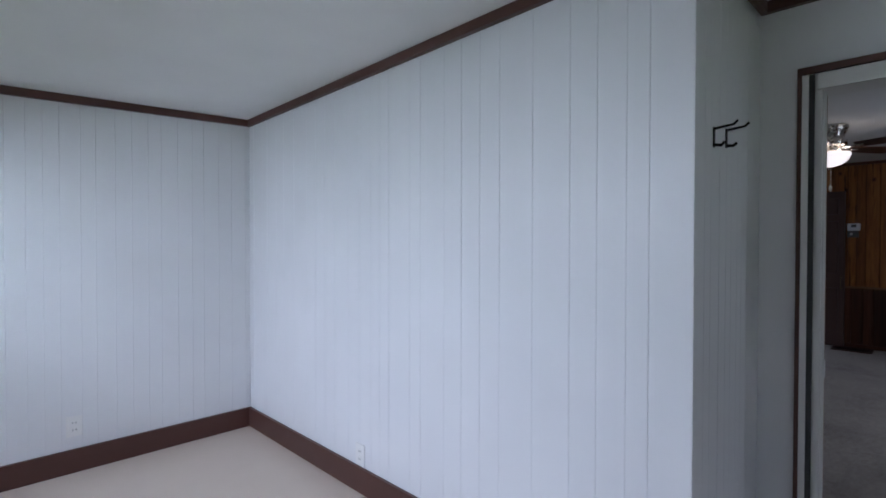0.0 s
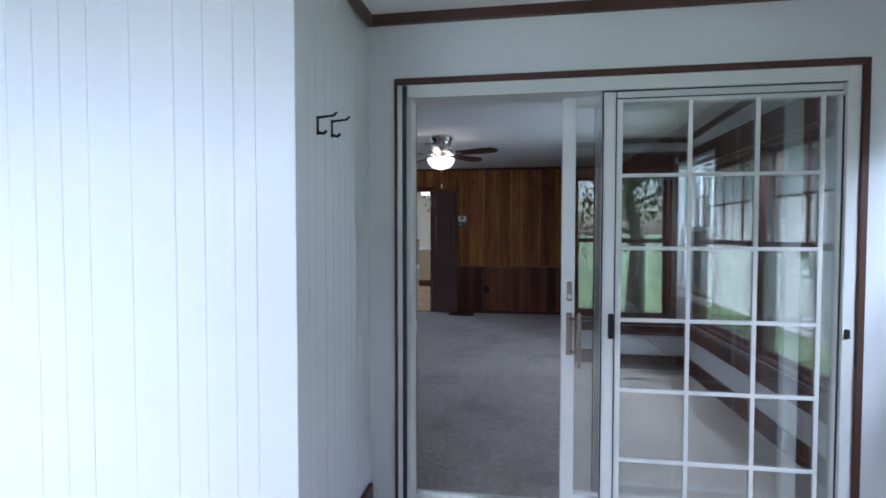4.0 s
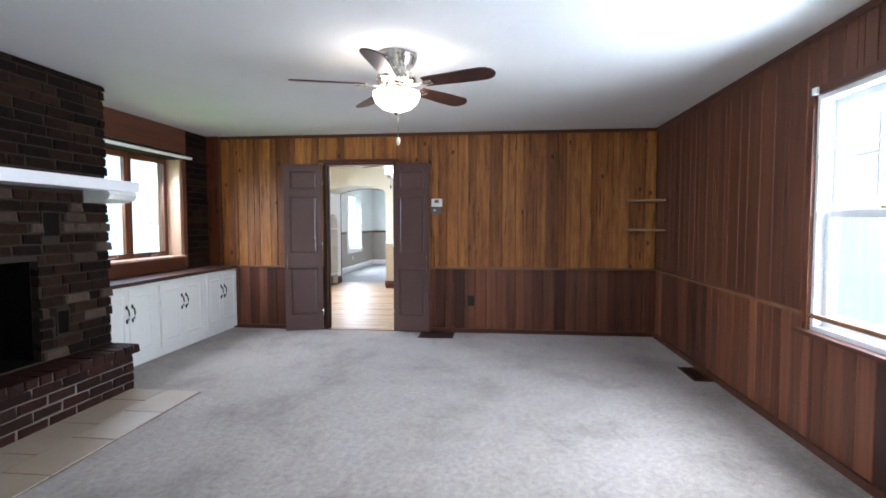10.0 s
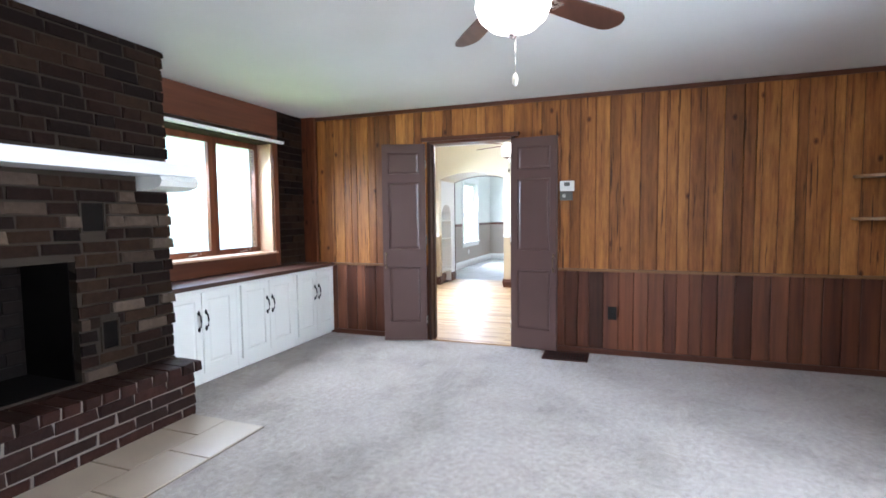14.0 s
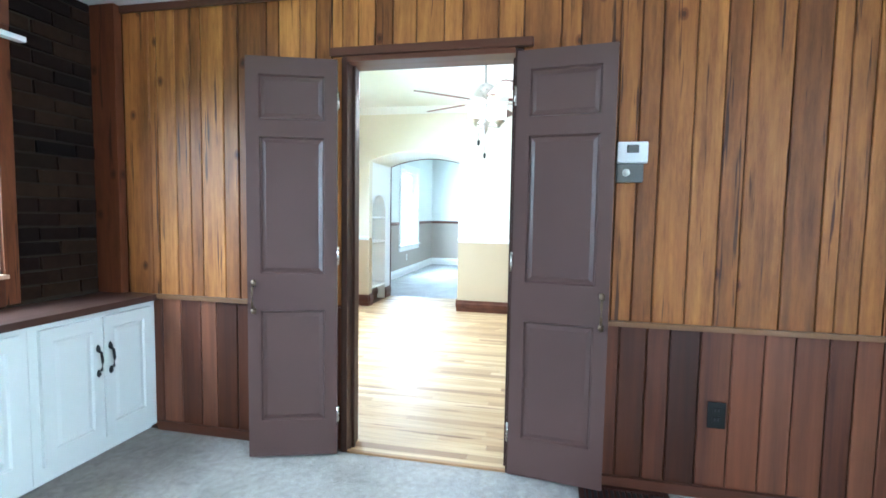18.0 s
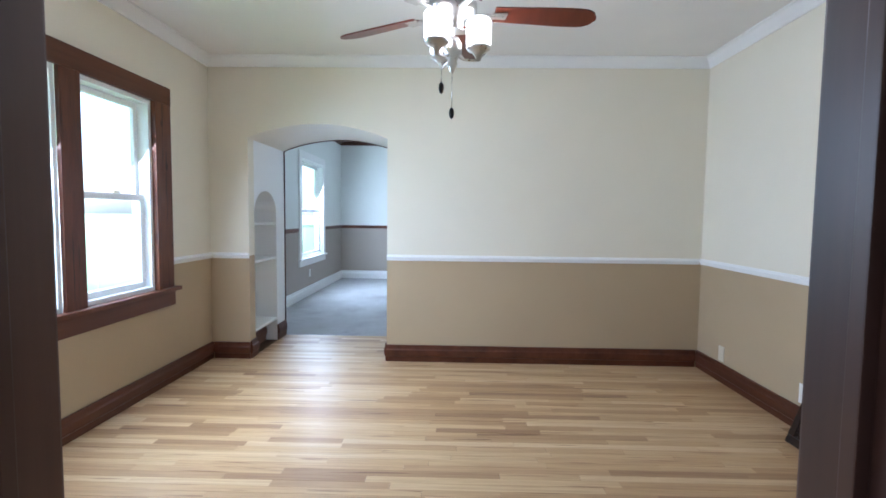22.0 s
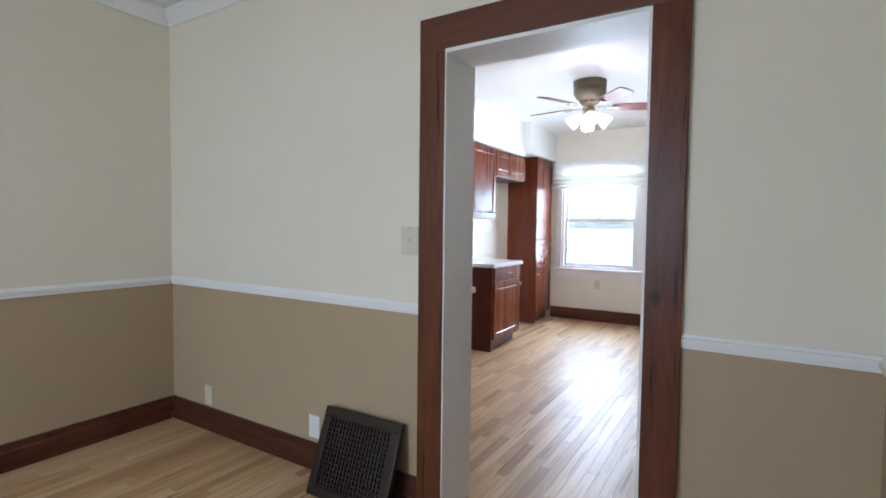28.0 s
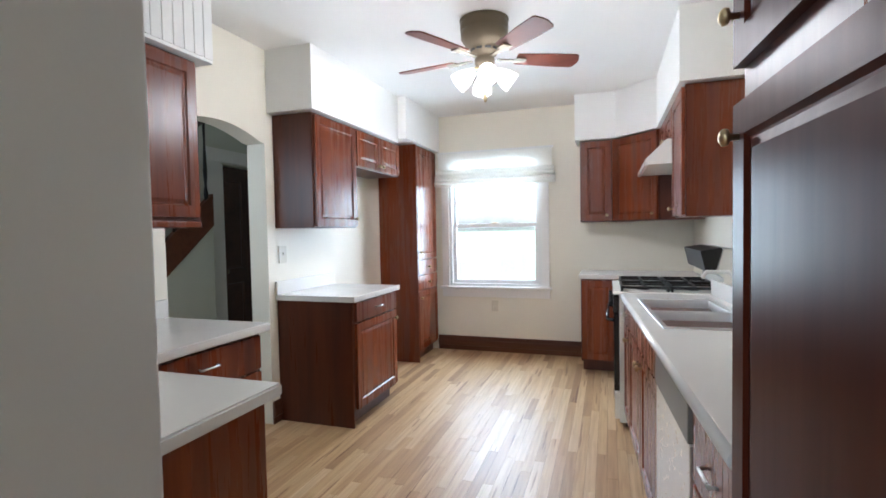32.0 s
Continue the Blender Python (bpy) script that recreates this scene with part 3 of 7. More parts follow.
# back room
structure("floor_back_room", boxes((X_BACK, 18.1, -0.2, 4.15, -0.12, 0.0)), M_CARPET_G, "grey carpet")
structure("ceiling_back_room", boxes((12.9, 18.1, -0.2, 4.15, BACK_CEIL, BACK_CEIL + 0.1)), M_DIN_CEIL, "white ceiling")
bk = lambda c, n: 0 if c.z > 1.05 else 1
wall("wall_back_left", 'y', 3.97, 4.12, X_BACK, 17.9, 0, 2.9, [(15.25, 16.5, 0.6, 2.16), (X_BACK, 17.9, 1.05, 1.05)], (M_PALE, M_TAUPE), bk, "pale wall with a white window")
wall("wall_back_far", 'x', 17.9, 18.05, -0.2, 4.12, 0, 2.9, [(-0.2, 4.12, 1.05, 1.05)], (M_PALE, M_TAUPE), bk, "pale wall over a taupe dado")
wall("wall_back_right", 'y', -0.2, -0.05, X_BACK, 17.9, 0, 2.9, [(X_BACK, 17.9, 1.05, 1.05)], (M_PALE, M_TAUPE), bk, "pale wall over a taupe dado")

# kitchen and hall
structure("floor_kitchen", boxes((8.55, 13.4, -5.73, -0.68, -0.12, -0.004)), M_STRIP_GAP, "bed of the strip floor")
structure("ceiling_kitchen", boxes((8.55, 13.4, -5.73, -0.68, KIT_CEIL, KIT_CEIL + 0.1)), M_KIT_CEIL, "white kitchen ceiling")
wall("wall_kitchen_right", 'x', 8.55, 8.70, -5.73, -0.70, 0, KIT_CEIL, (), (M_KIT, M_VINYL), lambda c, n: 1 if n.x < -0.5 else 0, "cream kitchen wall")
wall("wall_kitchen_far", 'y', -5.73, Y_KIT1, 8.70, 11.9, 0, KIT_CEIL, [(10.16, 11.20, 0.72, 2.12)], (M_KIT,), None, "cream kitchen wall with a window")
wall("wall_kitchen_left", 'x', 11.75, 11.9, Y_KIT1, -0.70, 0, KIT_CEIL, [(-3.14, -2.30, -0.01, 2.12)], (M_KIT,), None, "cream kitchen wall with an arched opening")
bm = prism([(-3.14, 2.12), (-3.14, 1.98)] + arch_line(-3.14, -2.30, 1.96, 0.1)[1:-1] + [(-2.30, 1.98), (-2.30, 2.12)], 'x', 11.75, 11.9)
structure("wall_kitchen_arch", bm, M_KIT, "low arch over the hall opening")
wall("wall_hall_far", 'x', 13.1, 13.25, -5.4, -1.4, 0, KIT_CEIL, [(-4.95, -4.157, -0.01, 2.05)], (M_HALL,), None, "pale green hall wall")
structure("wall_hall_side", boxes((11.9, 13.25, -1.4, -1.25, 0, KIT_CEIL)), M_HALL, "pale green hall wall")
structure("wall_hall_end", boxes((11.9, 13.25, -5.5, -5.4, 0, KIT_CEIL)), M_HALL, "pale green hall wall")
structure("wall_hall_closing", boxes((13.3, 13.4, -5.5, -1.4, 0, KIT_CEIL)), M_HALL, "wall behind the hall door")

# soffits over the wall cabinets
structure("soffit_left", boxes((11.38, 11.75, -4.62, -3.17, 2.195, KIT_CEIL)), M_KIT_CEIL, "white boxed soffit", "soffit")
structure("soffit_pantry", boxes((11.30, 11.75, Y_KIT1, -4.62, 2.235, KIT_CEIL)), M_KIT_CEIL, "white boxed soffit", "soffit")
structure("soffit_right", boxes((8.70, 9.09, -4.86, -3.45, 2.195, KIT_CEIL)), M_KIT_CEIL, "white boxed soffit", "soffit")
bm = prism([(8.70, Y_KIT1), (9.79, Y_KIT1), (9.79, -5.20), (9.42, -5.20), (9.09, -4.86), (8.70, -4.86)], 'z', 2.195, KIT_CEIL)
structure("soffit_corner", bm, M_KIT_CEIL, "white boxed soffit", "soffit")

# ---------- trims ----------


def strip(name, args, mat, label="", bevel=0.004):
    return structure(name, boxes(*args, bevel=bevel), mat, label, "trim")


def joined(pieces):
    """Several bmeshes in one."""
    whole = bmesh.new()
    for one in pieces:
        run = bpy.data.meshes.new("run")
        one.to_mesh(run)
        one.free()
        whole.from_mesh(run)
        bpy.data.meshes.remove(run)
    return whole


pieces = []
for x0, x1, y0, y1 in ((1.555, 1.58, 0.507, 3.58), (2.335, 2.36, -1.8, 0.507), (-0.35, -0.325, -1.775, 3.555)):
    pts = [(y, sun_z(x0, y)) for y in (y0, max(y0, 0.5), y1) if y0 <= y <= y1]
    pieces.append(prism([(y, z - 0.046) for y, z in pts] + [(y, z + 0.004) for y, z in reversed(pts)], 'x', x0, x1))
for x0, x1, y0, y1 in ((-0.35, 1.555, 3.555, 3.58), (1.58, 2.335, 0.482, 0.507), (-0.35, 2.335, -1.8, -1.775)):
    za, zb = sun_z(x0, y0), sun_z(x1, y0)
    pieces.append(prism([(x0, za - 0.046), (x1, zb - 0.046), (x1, zb + 0.004), (x0, za + 0.004)], 'y', y0, y1))
structure("trim_sunroom", joined(pieces), M_BROWN, "dark brown painted ceiling trim", "trim")
strip("baseboard_sunroom", [(1.56, 1.58, 0.487, 3.58, 0, 0.137), (-0.35, 1.56, 3.56, 3.58, 0, 0.137), (1.58, 2.34, 0.487, 0.507, 0, 0.137), (-0.35, 2.34, -1.8, -1.78, 0, 0.137), (-0.35, -0.33, -1.78, 3.56, 0, 0.137)], M_BROWN, "dark brown painted baseboard")
# bands over and under the sunroom's windows
strip("trim_window_bands", [(-0.328, 2.34, -1.8, -1.772, SUN_HEAD + 0.002, 2.10), (-0.328, 2.34, -1.8, -1.735, SUN_SILL - 0.03, SUN_SILL - 0.004), (-0.328, 2.34, -1.8, -1.775, SUN_SILL - 0.14, SUN_SILL - 0.052), (-0.35, -0.328, -1.772, 3.55, SUN_HEAD + 0.002, 2.10), (-0.35, -0.285, -1.735, 3.55, SUN_SILL - 0.03, SUN_SILL - 0.004), (-0.35, -0.325, -1.77, 3.55, SUN_SILL - 0.14, SUN_SILL - 0.052)], M_BROWN, "dark brown window head and sill boards")
strip("trim_window_line", [(-0.325, 2.34, -1.8, -1.77, SUN_SILL - 0.05, SUN_SILL - 0.032)], M_WHITE, "white line between the sill boards", 0.002)
strip("trim_living_top", [(8.235, 8.25, -1.785, 3.60, 2.35, LIV_CEIL), (2.52, 8.25, -1.80, -1.785, 2.35, LIV_CEIL)], M_TRIM_Y, "dark wood ceiling strip")
strip("trim_living_rail", [(8.228, 8.25, -1.80, 0.795, 0.765, 0.79), (8.228, 8.25, 2.585, 3.25, 0.765, 0.79), (2.52, 8.228, -1.80, -1.785, 0.765, 0.79)], M_RAIL, "slim golden wood rail")
strip("baseboard_living", [(8.228, 8.25, -1.78, 1.15, 0, 0.05), (8.228, 8.25, 2.19, 3.25, 0, 0.05), (2.52, 8.25, -1.80, -1.78, 0, 0.05)], M_TRIM_Y, "low stained wood skirting")
strip("trim_living_corner", [(8.20, 8.25, 3.44, 3.60, 0.79, 2.39)], M_TRIM_Z, "dark wood corner board")


def rail(name, runs, mat, z0, z1, label):
    """A moulded rail: a proud middle and two thinner beads. Runs: axis, wall face, way out, start, end."""
    bm = bmesh.new()
    h = z1 - z0
    prof = [(0, 0), (0.011, 0), (0.013, 0.3), (0.022, 0.36), (0.024, 0.7), (0.016, 0.78), (0.014, 0.97), (0.010, 1.0), (0, 1.0)]
    for axis, face, out, a, b in runs:
        one = prism([(face + out * u, z0 + v * h) for u, v in prof], 'y' if axis == 'x' else 'x', a, b)
        me = bpy.data.meshes.new("run")
        one.to_mesh(me)
        one.free()
        bm.from_mesh(me)
        bpy.data.meshes.remove(me)
    return structure(name, bm, mat, label, "trim")


rail("trim_chair_rail", [('x', X_DIN1, -1, Y_DIN0 + 0.024, A0), ('x', X_DIN1, -1, A1, Y_DIN1 - 0.024), ('y', Y_DIN0, 1, 10.168, X_DIN1), ('y', Y_DIN0, 1, 8.58, 9.105), ('y', Y_DIN1, -1, 11.54, X_DIN1), ('y', Y_DIN1, -1, X_DIN0, 9.62), ('x', 8.58, 1, Y_DIN0 + 0.024, 1.06), ('x', X_DIN0, 1, 2.26, Y_DIN1 - 0.024)], M_WHITE, 0.901, 0.951, "white moulded chair rail")
rail("baseboard_dining", [('x', X_DIN1, -1, Y_DIN0 + 0.024, A0), ('x', X_DIN1, -1, A1, Y_DIN1 - 0.024), ('y', Y_DIN0, 1, 10.168, X_DIN1), ('y', Y_DIN0, 1, 8.58, 9.105), ('y', Y_DIN1, -1, X_DIN0, X_DIN1), ('x', 8.58, 1, Y_DIN0 + 0.024, 1.06), ('x', X_DIN0, 1, 2.26, Y_DIN1 - 0.024)], M_TRIM_X, 0.0, 0.15, "tall stained wood baseboard")
rail("baseboard_arch", [('y', A0, 1, X_DIN1, X_BACK), ('y', A1, -1, X_DIN1, 12.30), ('y', A1, -1, 12.83, X_BACK), ('y', A1 + 0.13, -1, 12.30, 12.83)], M_TRIM_X, 0.0, 0.16, "tall stained wood baseboard")
edge = arch_line(A0, A1, 1.945, 0.125) + list(reversed(arch_line(A0, A1, 1.957, 0.125)))
structure("trim_arch_edge", prism(edge, 'x', X_BACK, X_BACK + 0.008), M_TRIM_Y, "thin dark edge strip of the arch", "trim")
structure("trim_arch_edge_side", boxes((X_BACK, X_BACK + 0.008, A1 - 0.012, A1, 0.0, 1.95)), M_TRIM_Z, "thin dark edge strip of the arch", "trim")
rail("baseboard_kitchen", [('y', Y_KIT1, 1, 9.76, 11.34), ('x', 11.75, -1, -3.24, -3.14)], M_TRIM_X, 0.0, 0.16, "tall stained wood baseboard")
rail("trim_back_rail", [('y', 3.97, -1, X_BACK, 15.12), ('y', 3.97, -1, 16.63, 17.876), ('x', 17.9, -1, 0, 3.97)], M_TRIM_X, 1.03, 1.09, "dark stained chair rail")
rail("baseboard_back", [('y', 3.97, -1, X_BACK, 17.876), ('x', 17.9, -1, 0, 3.97)], M_WHITE, 0.0, 0.16, "white baseboard")
rail("trim_back_crown", [('y', 3.97, -1, X_BACK, 17.876), ('x', 17.9, -1, 0, 3.97)], M_TRIM_X, 2.70, BACK_CEIL, "dark stained crown strip")


def crown(name, runs, mat, z1, size, label):
    """A sloped cornice with two steps along the ceiling."""
    bm = bmesh.new()
    prof = [(0, -size), (0.012, -size), (0.02, -size * 0.78), (size * 0.55, -size * 0.3), (size * 0.7, -0.012), (size * 0.8, -0.012), (size * 0.8, 0), (0, 0)]
    for axis, face, out, a, b in runs:
        one = prism([(face + out * u, z1 + v) for u, v in prof], 'y' if axis == 'x' else 'x', a, b)
        me = bpy.data.meshes.new("run")
        one.to_mesh(me)
        one.free()
        bm.from_mesh(me)
        bpy.data.meshes.remove(me)
    return structure(name, bm, mat, label, "trim")


crown("trim_crown", [('x', X_DIN1, -1, Y_DIN0, Y_DIN1), ('x', X_DIN0, 1, 1.06, Y_DIN1), ('x', 8.58, 1, Y_DIN0, 1.06), ('y', Y_DIN0, 1, 8.58, X_DIN1), ('y', Y_DIN1, -1, X_DIN0, X_DIN1)], M_WHITE, DIN_CEIL, 0.085, "white moulded crown cornice")

# ---------- doorways ----------
# cased doorway to the kitchen
dk = thing("doorway_casing", "dark stained wood casing with white-painted jamb lining", "door casing", (9.6, -0.5, 0))
part("casing_side", boxes((KD1 - 0.003, 10.168, -0.5, -0.474, 0, 2.05), bevel=0.004), M_TRIM_Z, dk)
part("casing_side", boxes((9.105, KD0, -0.5, -0.474, 0, 2.05), bevel=0.004), M_TRIM_Z, dk)
part("casing_head", boxes((9.105, 10.168, -0.5, -0.472, 2.05, 2.19), bevel=0.004), M_TRIM_X, dk)
part("jamb_lining", boxes((KD1 - 0.008, KD1 + 0.004, -0.737, -0.476, 0, 2.05), bevel=0.004), M_WHITE, dk, "white painted jamb lining")
part("jamb_lining", boxes((KD0 - 0.004, KD0 + 0.010, -0.708, -0.476, 0, 2.05), bevel=0.004), M_WHITE, dk, "white painted jamb lining")
part("jamb_head", boxes((KD0 + 0.010, KD1 - 0.008, -0.708, -0.476, 2.034, 2.052), bevel=0.003), M_WHITE, dk, "white painted head lining")

# jamb between living and dining rooms
dj = thing("doorway_frame", "brown stained wood frame of the double door", "door frame", (8.4, 1.67, 0))
# jambs and stops carry the wood with shade put into its colour
part("jamb", boxes((8.235, 8.395, 2.085, 2.118, 0, 2.045), bevel=0.004), M_JAMB_SHADED, dj)
part("jamb", boxes((8.235, 8.395, 1.217, 1.25, 0, 2.045), bevel=0.004), M_JAMB_SHADED, dj)
part("door_stop", boxes((8.30, 8.32, 2.07, 2.085, 0, 2.03), bevel=0.002), M_JAMB_SHADED, dj)
part("door_stop", boxes((8.30, 8.32, 1.25, 1.265, 0, 2.03), bevel=0.002), M_JAMB_SHADED, dj)
part("head", boxes((8.22, 8.395, 1.25, 2.085, 2.018, 2.045), bevel=0.004), M_TRIM_Y, dj)
part("head_board", boxes((8.205, 8.235, 1.17, 2.17, 2.045, 2.085), bevel=0.005), M_TRIM_Y, dj, "projecting dark head board")
part("casing_side", boxes((8.385, 8.40, 2.118, 2.25, 0, 2.05), bevel=0.004), M_TRIM_Z, dj)
part("casing_side", boxes((8.385, 8.40, 1.085, 1.217, 0, 2.05), bevel=0.004), M_TRIM_Z, dj)
part("casing_head", boxes((8.385, 8.40, 1.085, 2.25, 2.05, 2.19), bevel=0.004), M_TRIM_Y, dj)
part("threshold", boxes((8.235, 8.26, 1.25, 2.085, -0.003, 0.012), bevel=0.004), M_RAIL, dj, "pale wood threshold strip")


def panel_plate(bm, u0, u1, z0, z1, thick, holes, put, depth=0.011):
    """Door or front of thickness `thick`, with sunk raised panels. put(u, w, z) gives the place."""
    us = sorted({u0, u1, *[h[0] for h in holes], *[h[1] for h in holes]})
    zs = sorted({z0, z1, *[h[2] for h in holes], *[h[3] for h in holes]})

    def q(a, b, c, d):
        bm.faces.new([bm.verts.new(put(*p)) for p in (a, b, c, d)])
    for side, w in ((1, thick / 2), (-1, -thick / 2)):
        for i in range(len(us) - 1):
            for j in range(len(zs) - 1):
                cu, cz = (us[i] + us[i + 1]) / 2, (zs[j] + zs[j + 1]) / 2
                if any(h[0] < cu < h[1] and h[2] < cz < h[3] for h in holes):
                    continue
                q((us[i], w, zs[j]), (us[i + 1], w, zs[j]), (us[i + 1], w, zs[j + 1]), (us[i], w, zs[j + 1]))
        for a, b, c, d in holes:
            e, g = min(0.012, (b - a) * 0.12), min(0.03, (b - a) * 0.2)
            loops = [(0, w), (e * 0.3, w - side * depth * 0.5), (e * 0.6, w - side * depth), (e, w - side * depth), (g, w - side * depth * 0.45)]
            for (i0, w0), (i1, w1) in zip(loops, loops[1:]):
                o = [(a + i0, w0, c + i0), (b - i0, w0, c + i0), (b - i0, w0, d - i0), (a + i0, w0, d - i0)]
                n = [(a + i1, w1, c + i1), (b - i1, w1, c + i1), (b - i1, w1, d - i1), (a + i1, w1, d - i1)]
                for k in range(4):
                    q(o[k], o[(k + 1) % 4], n[(k + 1) % 4], n[k])
            i1, w1 = loops[-1]
            q((a + i1, w1, c + i1), (b - i1, w1, c + i1), (b - i1, w1, d - i1), (a + i1, w1, d - i1))
    t = thick / 2
    q((u0, -t, z0), (u0, t, z0), (u0, t, z1), (u0, -t, z1))
    q((u1, -t, z0), (u1, t, z0), (u1, t, z1), (u1, -t, z1))
    q((u0, -t, z0), (u1, -t, z0), (u1, t, z0), (u0, t, z0))
    q((u0, -t, z1), (u1, -t, z1), (u1, t, z1), (u0, t, z1))
    bmesh.ops.remove_doubles(bm, verts=bm.verts, dist=0.0005)
    bmesh.ops.recalc_face_normals(bm, faces=bm.faces)
    return bm


def door_leaf(name, hinge, yaw, width, label, mirror):
    """A tall narrow three-panel leaf hinged at its origin, running along its own +x."""
    ob = thing(name, label, "door", hinge, "double door leaves")
    ob.rotation_euler = (0, 0, radians(yaw))
    base = ob.matrix_basis = Matrix.LocRotScale(hinge, Euler((0, 0, radians(yaw))), None)
    m = 0.062
    holes = [(m, width - m, 0.20, 0.77), (m, width - m, 0.955, 1.635), (m, width - m, 1.72, 1.935)]
    bm = panel_plate(bmesh.new(), 0, width, 0.015, 2.02, 0.036, holes, lambda u, w, z: base @ Vector((u, w, z)))
    part("leaf", bm, M_MAUVE, ob, "mauve-brown painted three-panel leaf")
    s = -1 if mirror else 1
    pts = [base @ Vector((width - 0.03, s * (0.018 + d), z)) for d, z in ((0.0, 0.78), (0.026, 0.79), (0.034, 0.82), (0.034, 0.86), (0.026, 0.89), (0.0, 0.90))]
    h = part("pull_handle", tube(pts, 0.006), M_BRONZE, ob, "dark bronze pull handle")
    for z in (0.77, 0.91):
        c = base @ Vector((width - 0.03, s * 0.02, z))
        bm = lathed([(0.001, -0.02), (0.012, -0.012), (0.014, 0), (0.012, 0.012), (0.001, 0.02)], c, 10)
        part("handle_rose", bm, M_BRONZE, h)
    for z in (0.22, 1.05, 1.82):
        c = base @ Vector((-0.004, s * 0.014, z))
        part("hinge", lathed([(0.007, -0.045), (0.007, 0.045)], c, 10), M_NICKEL, ob, "steel butt hinge")
    return ob


def yaw_to(a, b):
    return math.degrees(math.atan2(b[1] - a[1], b[0] - a[0]))


door_leaf("door_leaf", (8.205, 2.125, 0), yaw_to((8.205, 2.125), (8.065, 2.54)), 0.44, "mauve-brown three-panel door leaf folded open against the boards", False)
door_leaf("door_leaf", (8.222, 1.238, 0), yaw_to((8.222, 1.238), (8.168, 0.80)), 0.44, "mauve-brown three-panel door leaf swung open beside the thermostat", True)

# ---------- sliding glass door ----------
M_HANDLE = metal("grey_bronze_handle", (0.30, 0.25, 0.22), 0.5)
YL, YR = 0.352, -1.542
sd = thing("sliding_door", "white-framed sliding glass door, half open, with a grid of panes", "sliding door", (2.44, -0.6, 0))
part("outer_trim", boxes((2.340, 2.36, 0.366, 0.381, 0, 2.035), bevel=0.003), M_BROWN, sd, "brown outer trim strip")
part("outer_trim", boxes((2.342, 2.36, -1.59, -1.565, 0, 2.035), bevel=0.003), M_BROWN, sd, "brown outer trim strip")
part("outer_trim", boxes((2.340, 2.36, -1.565, 0.366, 2.008, 2.035), bevel=0.003), M_BROWN, sd, "brown outer trim strip")
part("frame_lip", boxes((2.344, 2.356, 0.344, 0.366, 0, 2.005), bevel=0.002), M_FRAME, sd)
part("weather_seal", boxes((2.346, 2.354, 0.326, 0.344, 0, 2.003)), M_DARK_SEAL, sd, "dark rubber seal")
part("frame_side", boxes((2.372, 2.47, 0.304, 0.3655, 0, 2.005), bevel=0.004), M_FRAME, sd)
part("frame_side", boxes((2.345, 2.50, -1.552, -1.51, 0, 2.005), bevel=0.004), M_FRAME, sd)
part("frame_head", boxes((2.345, 2.50, -1.51, 0.318, 1.945, 2.005), bevel=0.004), M_FRAME, sd)
part("sill_track", boxes((2.345, 2.50, -1.51, 0.318, 0.0, 0.03), (2.40, 2.41, -1.51, 0.318, 0.03, 0.045), (2.48, 2.49, -1.51, 0.318, 0.03, 0.045)), M_STEEL, sd, "aluminium sill track")
part("frame_bead", boxes((2.385, 2.40, 0.298, 0.3045, 0.03, 1.945), (2.435, 2.445, 0.299, 0.3045, 0.03, 1.945), bevel=0.002), M_FRAME, sd)
part("roller_catch", boxes((2.40, 2.43, 0.293, 0.3045, 0.83, 0.90), bevel=0.005), M_FRAME, sd, "small white catch on the jamb")
part("bare_wood_edge", boxes((2.47, 2.480, 0.302, 0.33, 0.0, 1.98), bevel=0.002), M_RAIL, sd, "orange bare wood edge of the jamb")
part("weather_seal", boxes((2.352, 2.358, -1.51, 0.318, 1.945, 1.951)), M_DARK_SEAL, sd, "dark rubber seal")


def glazed_panel(parent, name, x0, x1, y0, y1, z0, z1, stile, grid, label, low=0.0):
    """A framed pane across y, with a grid of bars laid on it; low: the width of the stile at y0."""
    a, b, c, d = y0 + (low or stile), y1 - stile, z0 + stile, z1 - stile * 0.6
    p = part(name, boxes((x0, x1, y0, a, z0, z1), (x0, x1, b, y1, z0, z1), (x0, x1, a, b, z0, c), (x0, x1, a, b, d, z1), bevel=0.004), M_FRAME, parent, label)
    xm = (x0 + x1) / 2
    g = part("pane", boxes((xm - 0.004, xm + 0.004, a, b, c, d)), M_GLASS_DOOR, p, "clear reflecting glass pane")
    g.visible_shadow = False
    if grid:
        ys, zs = grid
        for y in ys:
            part("muntin", boxes((xm - 0.012, xm - 0.005, y - 0.008, y + 0.008, c, d)), M_FRAME, p)
        for z in zs:
            part("muntin", boxes((xm - 0.0125, xm - 0.0055, min(ys), b, z - 0.008, z + 0.008)), M_FRAME, p)
    return p


glazed_panel(sd, "fixed_panel", 2.365, 2.412, -1.536, -0.556, 0.035, 1.945, 0.082, ([-0.921, -1.189, -1.438], [0.31, 0.625, 0.94, 1.258, 1.578]), "fixed panel with white grid bars", 0.034)
slide = glazed_panel(sd, "moving_panel", 2.455, 2.498, -1.405, -0.390, 0.035, 1.945, 0.06, None, "moving panel slid half open")
part("lock_plate", boxes((2.442, 2.455, -0.437, -0.413, 1.01, 1.10), bevel=0.008), M_HANDLE, slide, "dark lock plate")
part("lock_cylinder", lathed([(0.011, 0), (0.011, 0.012)], (2.432, -0.425, 1.032), 14, 'x'), M_STEEL, slide)
part("pull_backplate", boxes((2.442, 2.455, -0.439, -0.411, 0.757, 0.955), bevel=0.005), M_HANDLE, slide, "grey bronze handle backplate")
